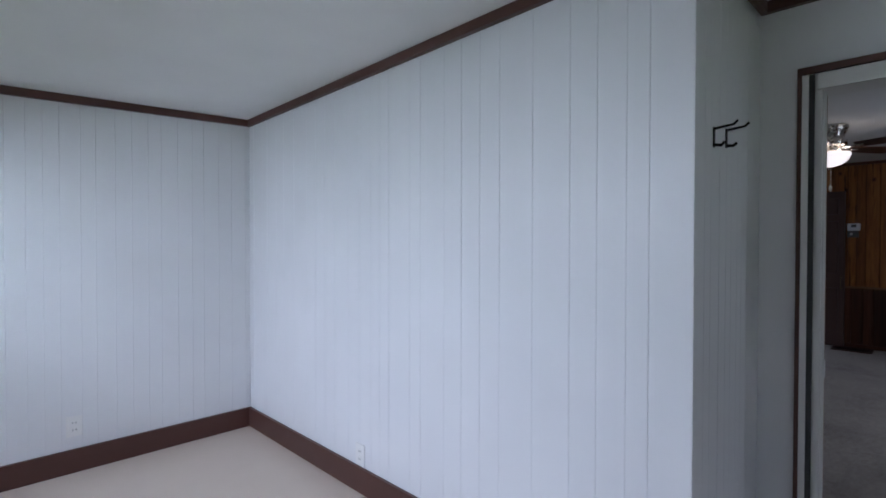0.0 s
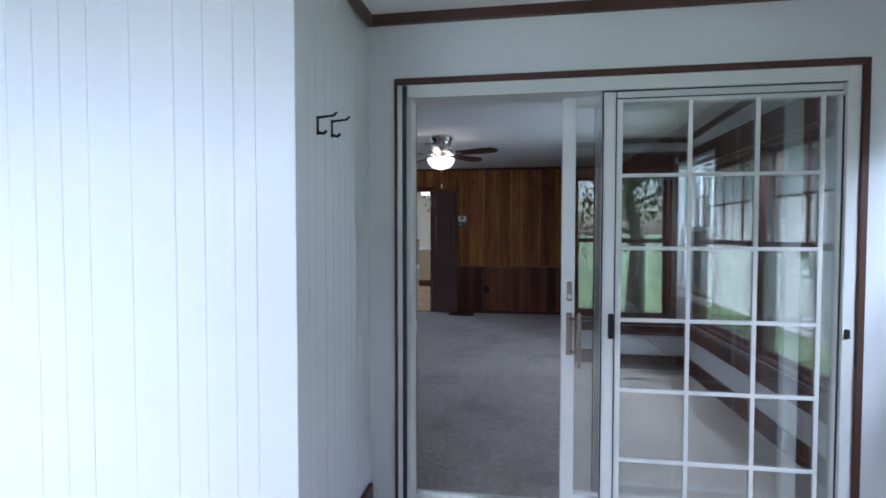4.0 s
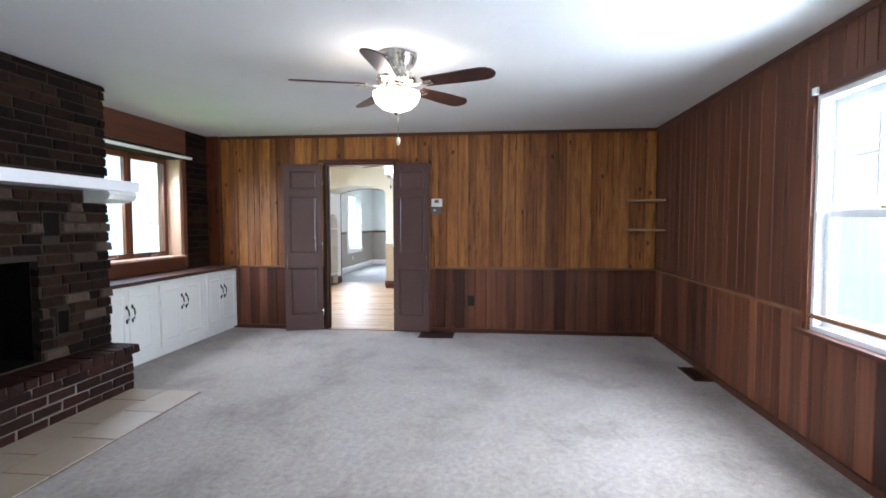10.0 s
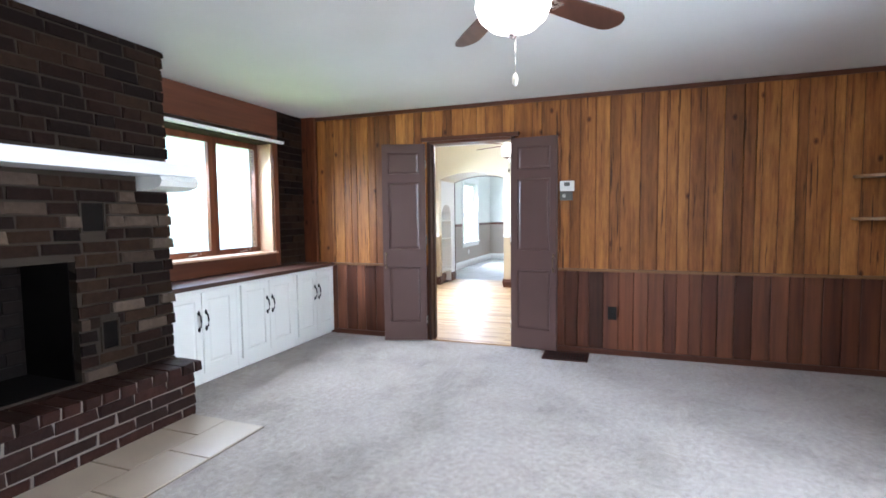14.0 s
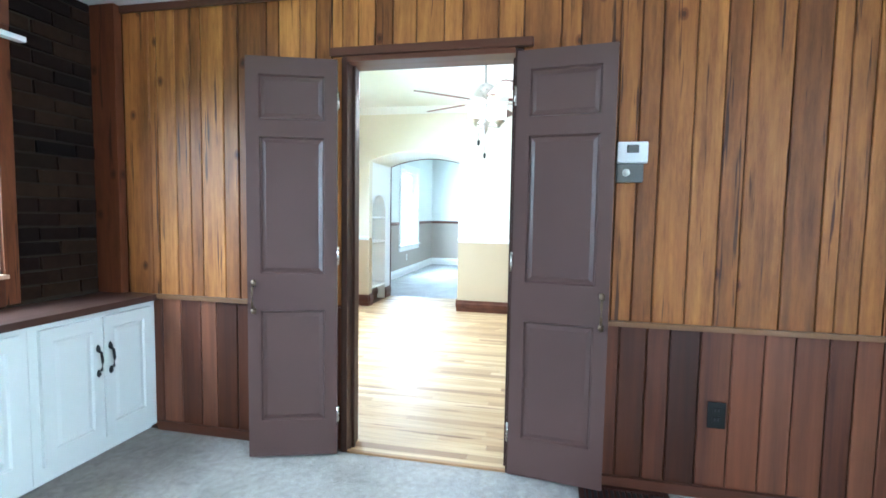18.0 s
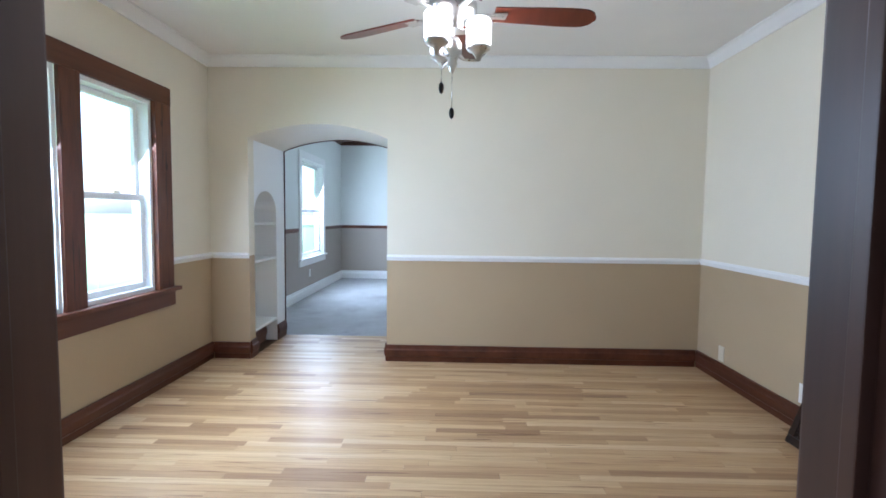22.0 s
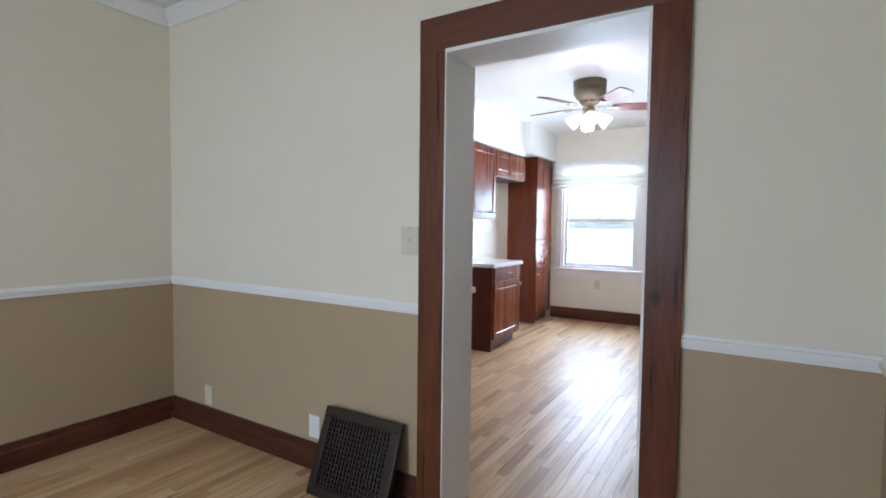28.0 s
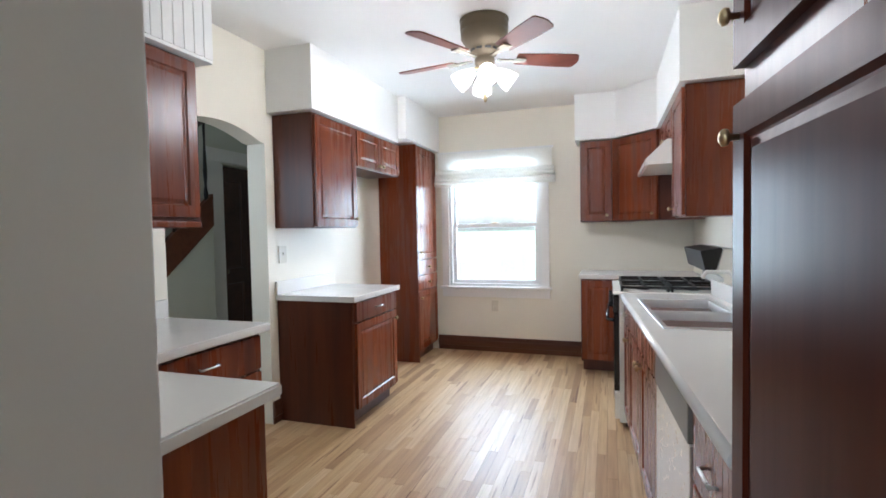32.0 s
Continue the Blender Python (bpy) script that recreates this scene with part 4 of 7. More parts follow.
part("pull_grip", boxes((2.375, 2.392, -0.472, -0.454, 0.715, 0.965), bevel=0.006), M_HANDLE, slide, "grey bronze pull grip")
for z in (0.775, 0.93):
    part("pull_post", tube([(2.445, -0.430, z), (2.415, -0.443, z), (2.385, -0.463, z)], 0.0055), M_HANDLE, slide)
for yy, zz in (((-0.5565, -0.551), (0.035, 1.945)), ((-1.506, -1.502), (0.117, 1.89)), ((-0.612, -0.608), (0.035, 1.945)), ((-1.536, -0.556), (1.9405, 1.9455)), ((-1.50, -0.61), (1.908, 1.912))):
    part("weather_seal", boxes((2.3585, 2.3645, *yy, *zz)), M_DARK_SEAL, sd, "dark rubber seal")
part("inner_strike", boxes((2.412, 2.430, 0.3005, 0.3045, 1.05, 1.145), bevel=0.002), M_STEEL, sd, "steel strike plate")
part("latch_hook", boxes((2.335, 2.365, -0.603, -0.583, 0.86, 0.97), bevel=0.008), M_BLACK, sd, "black screen door latch")
part("latch_hook", boxes((2.335, 2.365, -1.535, -1.515, 0.89, 0.93), bevel=0.006), M_BLACK, sd, "black latch knob")
part("inner_casing", boxes((2.46, 2.475, 0.362, 0.44, 0, 2.05), bevel=0.003), M_RAIL, sd, "orange stained inner casing")
part("inner_casing", boxes((2.46, 2.475, -1.63, -1.552, 0, 2.05), bevel=0.003), M_RAIL, sd, "orange stained inner casing")
part("inner_casing", boxes((2.46, 2.475, -1.552, 0.362, 2.005, 2.085), bevel=0.003), M_RAIL, sd, "orange stained inner casing")

# ---------- windows ----------


def sash(parent, axis, w0, w1, u0, u1, z0, z1, rim, mat, cols=1, rows=1, name="sash"):
    """One glazed sash in a wall; axis: the wall's normal."""
    def put(a, b, c, d, e, f):
        return (a, b, c, d, e, f) if axis == 'x' else (c, d, a, b, e, f)
    s = part(name, boxes(put(w0, w1, u0, u0 + rim, z0, z1), put(w0, w1, u1 - rim, u1, z0, z1), put(w0, w1, u0 + rim, u1 - rim, z0, z0 + rim), put(w0, w1, u0 + rim, u1 - rim, z1 - rim, z1), bevel=0.003), mat, parent)
    m = (w0 + w1) / 2
    g = part("pane", boxes(put(m - 0.003, m + 0.003, u0 + rim, u1 - rim, z0 + rim, z1 - rim)), M_GLASS, s, "clear glass pane")
    g.visible_shadow = False
    for k in range(1, cols):
        u = u0 + rim + (u1 - u0 - 2 * rim) * k / cols
        part("muntin", boxes(put(m - 0.008, m + 0.008, u - 0.008, u + 0.008, z0 + rim, z1 - rim)), mat, s)
    for k in range(1, rows):
        z = z0 + rim + (z1 - z0 - 2 * rim) * k / rows
        part("muntin", boxes(put(m - 0.0085, m + 0.0085, u0 + rim, u1 - rim, z - 0.008, z + 0.008)), mat, s)
    return s


def hung_window(name, label, axis, face, out, u0, u1, z0, z1, mid, mat, casing, cmat, apron, grid=(1, 1), depth=0.12, stool=0.03):
    """A double-hung window in a hole; face: the room side of the wall, out: which way the room lies."""
    def put(w0, w1, a, b, c, d):
        w0, w1 = sorted((face + out * w0, face + out * w1))
        return (w0, w1, a, b, c, d) if axis == 'x' else (a, b, w0, w1, c, d)
    c = (face, (u0 + u1) / 2, z0) if axis == 'x' else ((u0 + u1) / 2, face, z0)
    w = thing(name, label, "window", c, "", "structure")
    part("window_frame", boxes(put(-depth, 0.0, u0, u0 + 0.03, z0, z1), put(-depth, 0.0, u1 - 0.03, u1, z0, z1), put(-depth, 0.0, u0 + 0.03, u1 - 0.03, z1 - 0.03, z1), put(-depth, 0.0, u0 + 0.03, u1 - 0.03, z0, z0 + 0.03), bevel=0.003), mat, w)
    lo, hi = sorted((face - out * 0.075, face - out * 0.045))
    sash(w, axis, lo, hi, u0 + 0.03, u1 - 0.03, z0 + 0.03, mid + 0.02, 0.042, mat, name="lower_sash")
    lo, hi = sorted((face - out * 0.11, face - out * 0.08))
    sash(w, axis, lo, hi, u0 + 0.03, u1 - 0.03, mid - 0.02, z1 - 0.03, 0.038, mat, grid[0], grid[1], name="upper_sash")
    part("sash_lock", boxes(put(-0.045, -0.02, (u0 + u1) / 2 - 0.03, (u0 + u1) / 2 + 0.03, mid + 0.02, mid + 0.034), bevel=0.004), M_BRASS, w, "small brass sash lock")
    if casing:
        part("casing_side", boxes(put(0, 0.022, u0 - casing, u0, z0, z1), bevel=0.004), cmat[0], w)
        part("casing_side", boxes(put(0, 0.022, u1, u1 + casing, z0, z1), bevel=0.004), cmat[0], w)
        part("casing_head", boxes(put(0, 0.024, u0 - casing, u1 + casing, z1, z1 + casing), bevel=0.004), cmat[1], w)
    if apron:
        e = casing + 0.025
        part("window_sill", boxes(put(-0.02, 0.05, u0 - e, u1 + e, z0 - stool, z0), bevel=0.006), cmat[1], w)
        part("apron", boxes(put(0, 0.02, u0 - e + 0.02, u1 + e - 0.02, z0 - stool - apron, z0 - stool), bevel=0.004), cmat[1], w)
    return w


M_VWIN = paint("white_window_vinyl", (0.78, 0.79, 0.78), 0.4, 0.03)
# living room window and its curtain-rod brackets
w = hung_window("window_1", "white double-hung window with a gridded upper sash", 'y', Y_RIGHT, 1, 4.45, 5.43, 0.69, 2.03, 1.36, M_VWIN, 0.045, (M_TRIM_Z, M_TRIM_X), 0.0, (3, 2), 0.12)
part("window_sill", boxes((4.37, 5.51, -1.83, -1.745, 0.665, 0.69), bevel=0.005), M_TRIM_X, w, "stained wood sill")
part("shade_bracket", boxes((5.38, 5.42, -1.80, -1.76, 2.03, 2.07), bevel=0.003), M_VWIN, w)
# dining double window, with the wide stained casing
def dining_window(u0, u1, name):
    return hung_window(name, "white sash in a wide stained wood casing", 'y', Y_DIN1, -1, u0, u1, 0.735, 2.085, 1.40, M_VWIN, 0.0, (M_TRIM_Z, M_TRIM_X), 0.0, (1, 1), 0.13)
dining_window(10.655, 11.34, "window_2")
dining_window(9.82, 10.50, "window_3")
cs = thing("window_casing", "wide dark-stained wood casing round the double window", "window casing", (10.58, 3.8, 0.6))
for a, b, za, zb in ((11.34, 11.545, 0.735, 2.085), (10.50, 10.655, 0.735, 2.085), (9.615, 9.82, 0.735, 2.085)):
    part("casing_side", boxes((a, b, 3.775, 3.80, za, zb), bevel=0.004), M_TRIM_Z, cs)
part("casing_bead", boxes((11.34, 11.375, 3.765, 3.775, 0.735, 2.085), bevel=0.003), M_TRIM_Z, cs)
part("casing_bead", boxes((9.785, 9.82, 3.765, 3.775, 0.735, 2.085), bevel=0.003), M_TRIM_Z, cs)
part("casing_head", boxes((9.615, 11.545, 3.772, 3.80, 2.085, 2.215), bevel=0.004), M_TRIM_X, cs)
part("window_sill", boxes((9.575, 11.60, 3.745, 3.82, 0.705, 0.735), bevel=0.007), M_TRIM_X, cs)
part("apron", boxes((9.615, 11.56, 3.777, 3.80, 0.595, 0.705), bevel=0.004), M_TRIM_X, cs)
# back room window
hung_window("window_4", "white-cased double-hung window", 'y', 3.97, -1, 15.27, 16.48, 0.62, 2.14, 1.36, M_VWIN, 0.12, (M_WHITE, M_WHITE), 0.09)
# kitchen window
hung_window("window_5", "white double-hung kitchen window", 'y', Y_KIT1, 1, 10.165, 11.195, 0.725, 2.11, 1.40, M_VWIN, 0.082, (M_WHITE, M_WHITE), 0.09)
# sunroom windows
for k, (a, b) in enumerate(SOUTH_WINDOWS):
    hung_window("window_%d" % (6 + k), "dark brown framed sunroom window with a gridded upper sash", 'y', -1.8, 1, a, b, SUN_SILL, SUN_HEAD, 1.25, M_BROWN, 0.0, (M_BROWN, M_BROWN), 0.0, (3, 2), 0.12)
for k, (a, b) in enumerate(WEST_WINDOWS):
    hung_window("window_%d" % (9 + k), "dark brown framed sunroom window", 'x', -0.35, 1, a, b, SUN_SILL, SUN_HEAD, 1.25, M_BROWN, 0.04, (M_BROWN, M_BROWN), 0.0)

# casement window over the built-in cabinets
cw = thing("casement_window", "dark-framed pair of casements in a stained wood surround", "window", (7.1, 3.7, 0.93))
part("jamb", boxes((7.68, 7.70, 3.612, 3.80, 0.95, 2.04), bevel=0.003), M_JAMB, cw, "pale wood jamb board")
part("jamb", boxes((6.43, 6.45, 3.612, 3.80, 0.95, 2.04), bevel=0.003), M_JAMB, cw)
part("stool", boxes((6.43, 7.70, 3.56, 3.80, 0.93, 0.95), bevel=0.004), M_JAMB, cw, "pale wood window stool")
for a, b in ((6.45, 7.08), (7.08, 7.68)):
    s = part("casement", boxes((a, a + 0.05, 3.77, 3.81, 0.95, 2.04), (b - 0.05, b, 3.77, 3.81, 0.95, 2.04), (a + 0.05, b - 0.05, 3.77, 3.81, 0.95, 1.0), (a + 0.05, b - 0.05, 3.77, 3.81, 1.985, 2.04), bevel=0.004), M_TRIM_Z, cw, "dark stained casement")
    g = part("pane", boxes((a + 0.05, b - 0.05, 3.787, 3.793, 1.0, 1.985)), M_GLASS, s, "clear glass pane")
    g.visible_shadow = False
    part("crank", tube([((a + b) / 2, 3.765, 0.965), ((a + b) / 2 + 0.02, 3.73, 0.97), ((a + b) / 2 + 0.09, 3.72, 0.985)], 0.005), M_NICKEL, s, "window crank")
part("surround_side", boxes((7.70, 7.768, 3.59, 3.612, 0.80, 2.12), bevel=0.004), M_TRIM_Z, cw)
part("surround_head", boxes((6.02, 7.768, 3.585, 3.612, 2.12, 2.385), bevel=0.004), M_TRIM_X, cw, "deep stained head board")
part("surround_apron", boxes((6.02, 7.70, 3.588, 3.612, 0.795, 0.93), bevel=0.004), M_TRIM_X, cw)
part("shade_rail", boxes((6.35, 7.80, 3.53, 3.575, 2.05, 2.075), bevel=0.004), M_VWIN, cw, "white shade rail")

# ---------- fireplace ----------
fp = thing("fireplace", "old brown brick fireplace with a raised hearth", "fireplace", (5.0, 3.1, 0))
FX0, FX1, FY = 3.98, 6.01, 3.10
HOLES = [(4.53, 5.39, 0.37, 1.06), (5.425, 5.575, 1.215, 1.40), (5.51, 5.625, 0.515, 0.70), (4.34, 4.49, 1.215, 1.40), (4.30, 4.41, 0.515, 0.70)]
bm = bmesh.new()
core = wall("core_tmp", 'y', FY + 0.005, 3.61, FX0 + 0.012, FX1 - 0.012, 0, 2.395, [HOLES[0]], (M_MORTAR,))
core.name = "chimney_core"
core.parent = fp
core.matrix_parent_inverse = fp.matrix_basis.inverted()
for key in ("label", "category", "kind"):
    if key in core:
        del core[key]
part("firebox_back", boxes((4.50, 5.42, 3.575, 3.605, 0.3, 1.1)), M_SOOT, fp, "sooty firebox back")
rnd = random.Random(61)
for row in range(9):
    z = 0.376 + row * 0.076
    cuts = [4.536] + [4.536 + (0.11 if row % 2 else 0.2) + 0.21 * k for k in range(4)] + [5.384]
    for a, b in zip(cuts, cuts[1:]):
        if b - a > 0.04:
            part("brick", boxes((a + 0.005, b - 0.005, 3.562 + rnd.uniform(0, 0.005), 3.58, z, z + 0.066), bevel=0.004), M_FIREBRICK, fp)
part("firebox_floor", boxes((4.53, 5.39, FY + 0.01, 3.575, 0.35, 0.372)), M_SOOT, fp, "sooty firebox floor")
for a, b in ((4.515, 4.535), (5.385, 5.405)):
    part("firebox_side", boxes((a, b, FY + 0.06, 3.575, 0.36, 1.07)), M_SOOT, fp, "sooty firebox side")
part("firebox_head", boxes((4.53, 5.39, FY + 0.06, 3.575, 1.055, 1.075)), M_SOOT, fp)
for a, b, c, d in HOLES[1:]:
    part("vent_recess", boxes((a + 0.012, b - 0.012, FY + 0.004, FY + 0.014, c + 0.012, d - 0.012)), M_SOOT, fp, "dark square vent opening")
    part("vent_edge", boxes((a, a + 0.012, FY - 0.006, FY + 0.02, c, d), (b - 0.012, b, FY - 0.006, FY + 0.02, c, d), (a + 0.012, b - 0.012, FY - 0.006, FY + 0.02, c, c + 0.012), (a + 0.012, b - 0.012, FY - 0.006, FY + 0.02, d - 0.012, d), bevel=0.003), M_MORTAR, fp, "rough mortar edge")
part("hearth_core", boxes((FX0 - 0.05, 5.95, 2.882, FY + 0.015, 0, 0.29)), M_MORTAR_L, fp)
part("hearth_bed", boxes((FX0 - 0.05, 5.97, 2.858, FY + 0.01, 0.291, 0.352)), M_MORTAR_L, fp, "light mortar between the edge bricks")
mantel = part("mantel", boxes((3.85, 6.06, 2.86, FY, 1.56, 1.64), bevel=0.006), M_WHITE, fp, "white painted mantel beam")
for a in (5.78, 4.08):
    part("corbel", prism([(3.10, 1.56), (2.90, 1.56), (2.88, 1.53), (2.90, 1.495), (2.97, 1.475), (3.10, 1.47)], 'x', a, a + 0.28), M_CAB_WHITE, fp, "rounded white-washed corbel")
tl = structure("floor_hearth_tiles", boxes((3.9, 5.925, 2.295, 2.885, -0.01, 0.004)), M_GROUT, "grout bed of the hearth tiles", "floor")

# ---------- built-in cabinets ----------


def bow_handle(parent, x, y, z, out=-1, mat=None, h=0.11):
    pts = [(x, y, z - h / 2), (x, y + out * 0.022, z - h * 0.4), (x, y + out * 0.028, z), (x, y + out * 0.022, z + h * 0.4), (x, y, z + h / 2)]
    hd = part("handle", tube(pts, 0.0065), mat or M_BLACK, parent, "black iron bow handle")
    for e in (-1, 1):
        part("handle_leaf", lathed([(0.001, -0.022), (0.011, -0.008), (0.009, 0.008), (0.001, 0.022)], (x, y + out * 0.003, z + e * (h / 2 + 0.008)), 8), mat or M_BLACK, hd)


for k, (a, b) in enumerate(((6.01, 6.775), (6.775, 7.545), (7.545, 8.25))):
    cab = thing("built_in_cabinet", "white painted two-door cabinet with black bow handles", "cabinet", ((a + b) / 2, 3.43, 0), "cabinets under the window")
    part("body", boxes((a + 0.001, b - 0.001, 3.29, 3.60, 0.06, 0.752)), M_CAB_WHITE, cab)
    part("plinth", boxes((a + 0.001, b - 0.001, 3.31, 3.6, 0, 0.06)), M_CAB_WHITE, cab)
    part("face_frame", boxes((a + 0.001, b - 0.001, 3.272, 3.29, 0.03, 0.752), bevel=0.002), M_CAB_WHITE, cab)
    mid = (a + b) / 2
    for u0, u1, hx in ((a + 0.04, mid - 0.004, mid - 0.035), (mid + 0.004, b - 0.04, mid + 0.035)):
        d = part("door", panel_plate(bmesh.new(), u0, u1, 0.10, 0.725, 0.02, [(u0 + 0.055, u1 - 0.055, 0.165, 0.665)], lambda u, w, z: Vector((u, 3.261 + w, z)), 0.008), M_CAB_WHITE, cab, "white raised-panel door")
        bow_handle(d, hx, 3.25, 0.51)
single("cabinet_top", boxes((6.005, 8.25, 3.235, 3.588, 0.755, 0.79), bevel=0.006), M_DARKTOP, "dark stained wood slab on the white cabinets", "worktop")

# ---------- ceiling fans ----------


def blade_mesh(r0, r1, w0, w1, tilt, tip=0.82):
    bm = bmesh.new()
    top, bot = [], []
    n = 28
    edge = []
    for k in range(n + 1):
        s = k / n
        x = r0 + (r1 - r0) * s
        w = w0 + (w1 - w0) * min(1, s * 1.6)
        if s > tip:
            w *= math.sqrt(max(0.0, 1 - ((s - tip) / (1.002 - tip)) ** 2))
        edge.append((x, w / 2))
    outline = edge + [(x, -y) for x, y in reversed(edge)]
    rot = Matrix.Rotation(radians(tilt), 4, 'X')
    for x, y in outline:
        top.append(bm.verts.new(rot @ Vector((x, y, 0.004))))
        bot.append(bm.verts.new(rot @ Vector((x, y, -0.004))))
    bm.faces.new(top)
    bm.faces.new(list(reversed(bot)))
    for k in range(len(outline)):
        j = (k + 1) % len(outline)
        bm.faces.new((top[k], bot[k], bot[j], top[j]))
    bmesh.ops.recalc_face_normals(bm, faces=bm.faces)
    return bm


def spun(bm, angle, place):
    bmesh.ops.transform(bm, matrix=Matrix.Translation(place) @ Matrix.Rotation(radians(angle), 4, 'Z'), verts=bm.verts)
    return bm


def pull_chain(fan, x, y, z0, z1, mat, fob):
    c = part("pull_chain", tube([(x, y, z0), (x, y, z1)], 0.0018, 6), M_NICKEL, fan, "thin pull chain")
    part("chain_fob", lathed([(0.002, 0), (0.011, -0.012), (0.013, -0.03), (0.008, -0.05), (0.001, -0.056)], (x, y, z1), 12), fob, c, "small pull fob")


def ceiling_fan(place, ceil, blade_z, angle, radius, wood_mat, metal_mat, label, tip=0.82):
    f = thing("ceiling_fan", label, "ceiling fan", (place[0], place[1], ceil))
    x, y = place
    for k in range(5):
        a = angle + 72 * k
        part("blade", spun(blade_mesh(0.2, radius, 0.105, 0.135, -13, tip), a, (x, y, blade_z)), wood_mat, f, "long rounded wooden blade")
        arm = boxes((0.08, 0.25, -0.014, 0.014, -0.014, -0.006), (0.19, 0.26, -0.035, 0.035, -0.012, -0.005), bevel=0.003)
        part("blade_arm", spun(arm, a, (x, y, blade_z)), metal_mat, f)
    return f


FAN1 = (5.55, 0.66)
f1 = ceiling_fan(FAN1, LIV_CEIL, 2.198, 35, 0.67, M_BLADE, M_NICKEL, "flush ceiling fan with five dark blades and a lit glass bowl")
part("motor_housing", lathed([(0.13, 0.0), (0.135, -0.012), (0.13, -0.03), (0.118, -0.06), (0.1, -0.11), (0.105, -0.125), (0.13, -0.135), (0.13, -0.17), (0.09, -0.185), (0.05, -0.19)], (*FAN1, LIV_CEIL), 36), M_NICKEL, f1, "brushed nickel motor housing")
part("light_fitter", lathed([(0.05, 0), (0.075, -0.01), (0.08, -0.04), (0.06, -0.05)], (*FAN1, 2.205), 28), M_NICKEL, f1)
bowl = part("glass_bowl", lathed([(0.15, 0.0), (0.152, -0.02), (0.135, -0.062), (0.095, -0.098), (0.045, -0.116), (0.012, -0.12)], (*FAN1, 2.150), 36), M_BOWL, f1, "lit frosted glass bowl")
bowl.visible_shadow = False
part("finial", lathed([(0.012, 0.0), (0.02, -0.006), (0.014, -0.018), (0.004, -0.026)], (*FAN1, 2.032), 14), M_NICKEL, f1)
pull_chain(f1, FAN1[0], FAN1[1] - 0.01, 2.01, 1.87, M_NICKEL, M_PLATE)
for k in range(3):
    bulb("fan_bulb", (FAN1[0] + 0.115 * math.cos(2.1 * k + 0.6), FAN1[1] + 0.115 * math.sin(2.1 * k + 0.6), 2.165), 0.23, 0.025)
bulb("fan_bulb", (*FAN1, 2.10), 0.16, 0.06)

FAN2 = (10.27, 1.66)
f2 = ceiling_fan(FAN2, DIN_CEIL, 2.262, 60, 0.70, M_BLADE_RED, M_STEEL, "downrod ceiling fan with reddish blades and three lit glass shades")
part("canopy", lathed([(0.065, 0), (0.068, -0.02), (0.055, -0.05), (0.02, -0.065)], (*FAN2, DIN_CEIL), 28), M_STEEL, f2, "brushed steel canopy")
part("downrod", lathed([(0.013, 2.40), (0.013, 2.60)], (*FAN2, 0), 14), M_STEEL, f2)
part("motor_housing", lathed([(0.03, 0.17), (0.06, 0.155), (0.10, 0.10), (0.115, 0.06), (0.115, 0.02), (0.09, 0.0), (0.05, -0.02), (0.05, -0.07)], (*FAN2, 2.245), 36), M_STEEL, f2, "brushed steel motor housing")
part("light_hub", lathed([(0.03, 0.06), (0.045, 0.03), (0.045, -0.01), (0.02, -0.05), (0.026, -0.065), (0.01, -0.10), (0.002, -0.11)], (*FAN2, 2.085), 24), M_STEEL, f2)
for k in range(3):
    a = radians(25 + 120 * k)
    cx, cy = FAN2[0] + 0.125 * math.cos(a), FAN2[1] + 0.125 * math.sin(a)
    part("lamp_arm", tube([(FAN2[0], FAN2[1], 2.075), (FAN2[0] + 0.06 * math.cos(a), FAN2[1] + 0.06 * math.sin(a), 2.04), (cx, cy, 2.035), (cx, cy, 2.065)], 0.007), M_STEEL, f2)
    part("lamp_cup", lathed([(0.001, -0.055), (0.012, -0.05), (0.018, -0.03), (0.03, -0.015), (0.055, 0.0), (0.06, 0.012), (0.05, 0.014)], (cx, cy, 2.085), 20), M_STEEL, f2, "steel lamp cup")
    s = part("glass_shade", lathed([(0.05, 0.0), (0.058, 0.01), (0.06, 0.11), (0.052, 0.125), (0.05, 0.125)], (cx, cy, 2.10), 24), M_SHADE, f2, "lit frosted glass cylinder shade")
    s.visible_shadow = False
    bulb("fan_bulb", (cx, cy, 2.17), 0.68, 0.045, (1.0, 0.92, 0.82))
pull_chain(f2, 10.24, 1.71, 2.02, 1.93, M_STEEL, M_BLACK)
pull_chain(f2, 10.28, 1.66, 1.99, 1.82, M_STEEL, M_BLACK)

FAN3 = (10.20, -3.25)
f3 = ceiling_fan(FAN3, KIT_CEIL, 2.405, -9, 0.60, M_BLADE_RED, M_ANTIQUE, "flush brass ceiling fan with cherry blades and lit tulip shades", 0.93)
part("motor_housing", lathed([(0.150, 0.0), (0.150, -0.006), (0.142, -0.012), (0.145, -0.02), (0.147, -0.055), (0.141, -0.06), (0.141, -0.068), (0.145, -0.074), (0.143, -0.11), (0.115, -0.155), (0.095, -0.165), (0.088, -0.17), (0.075, -0.21), (0.05, -0.218), (0.062, -0.235), (0.062, -0.262), (0.045, -0.285), (0.022, -0.295)], (*FAN3, KIT_CEIL), 36), M_ANTIQUE, f3, "antique brass motor housing")
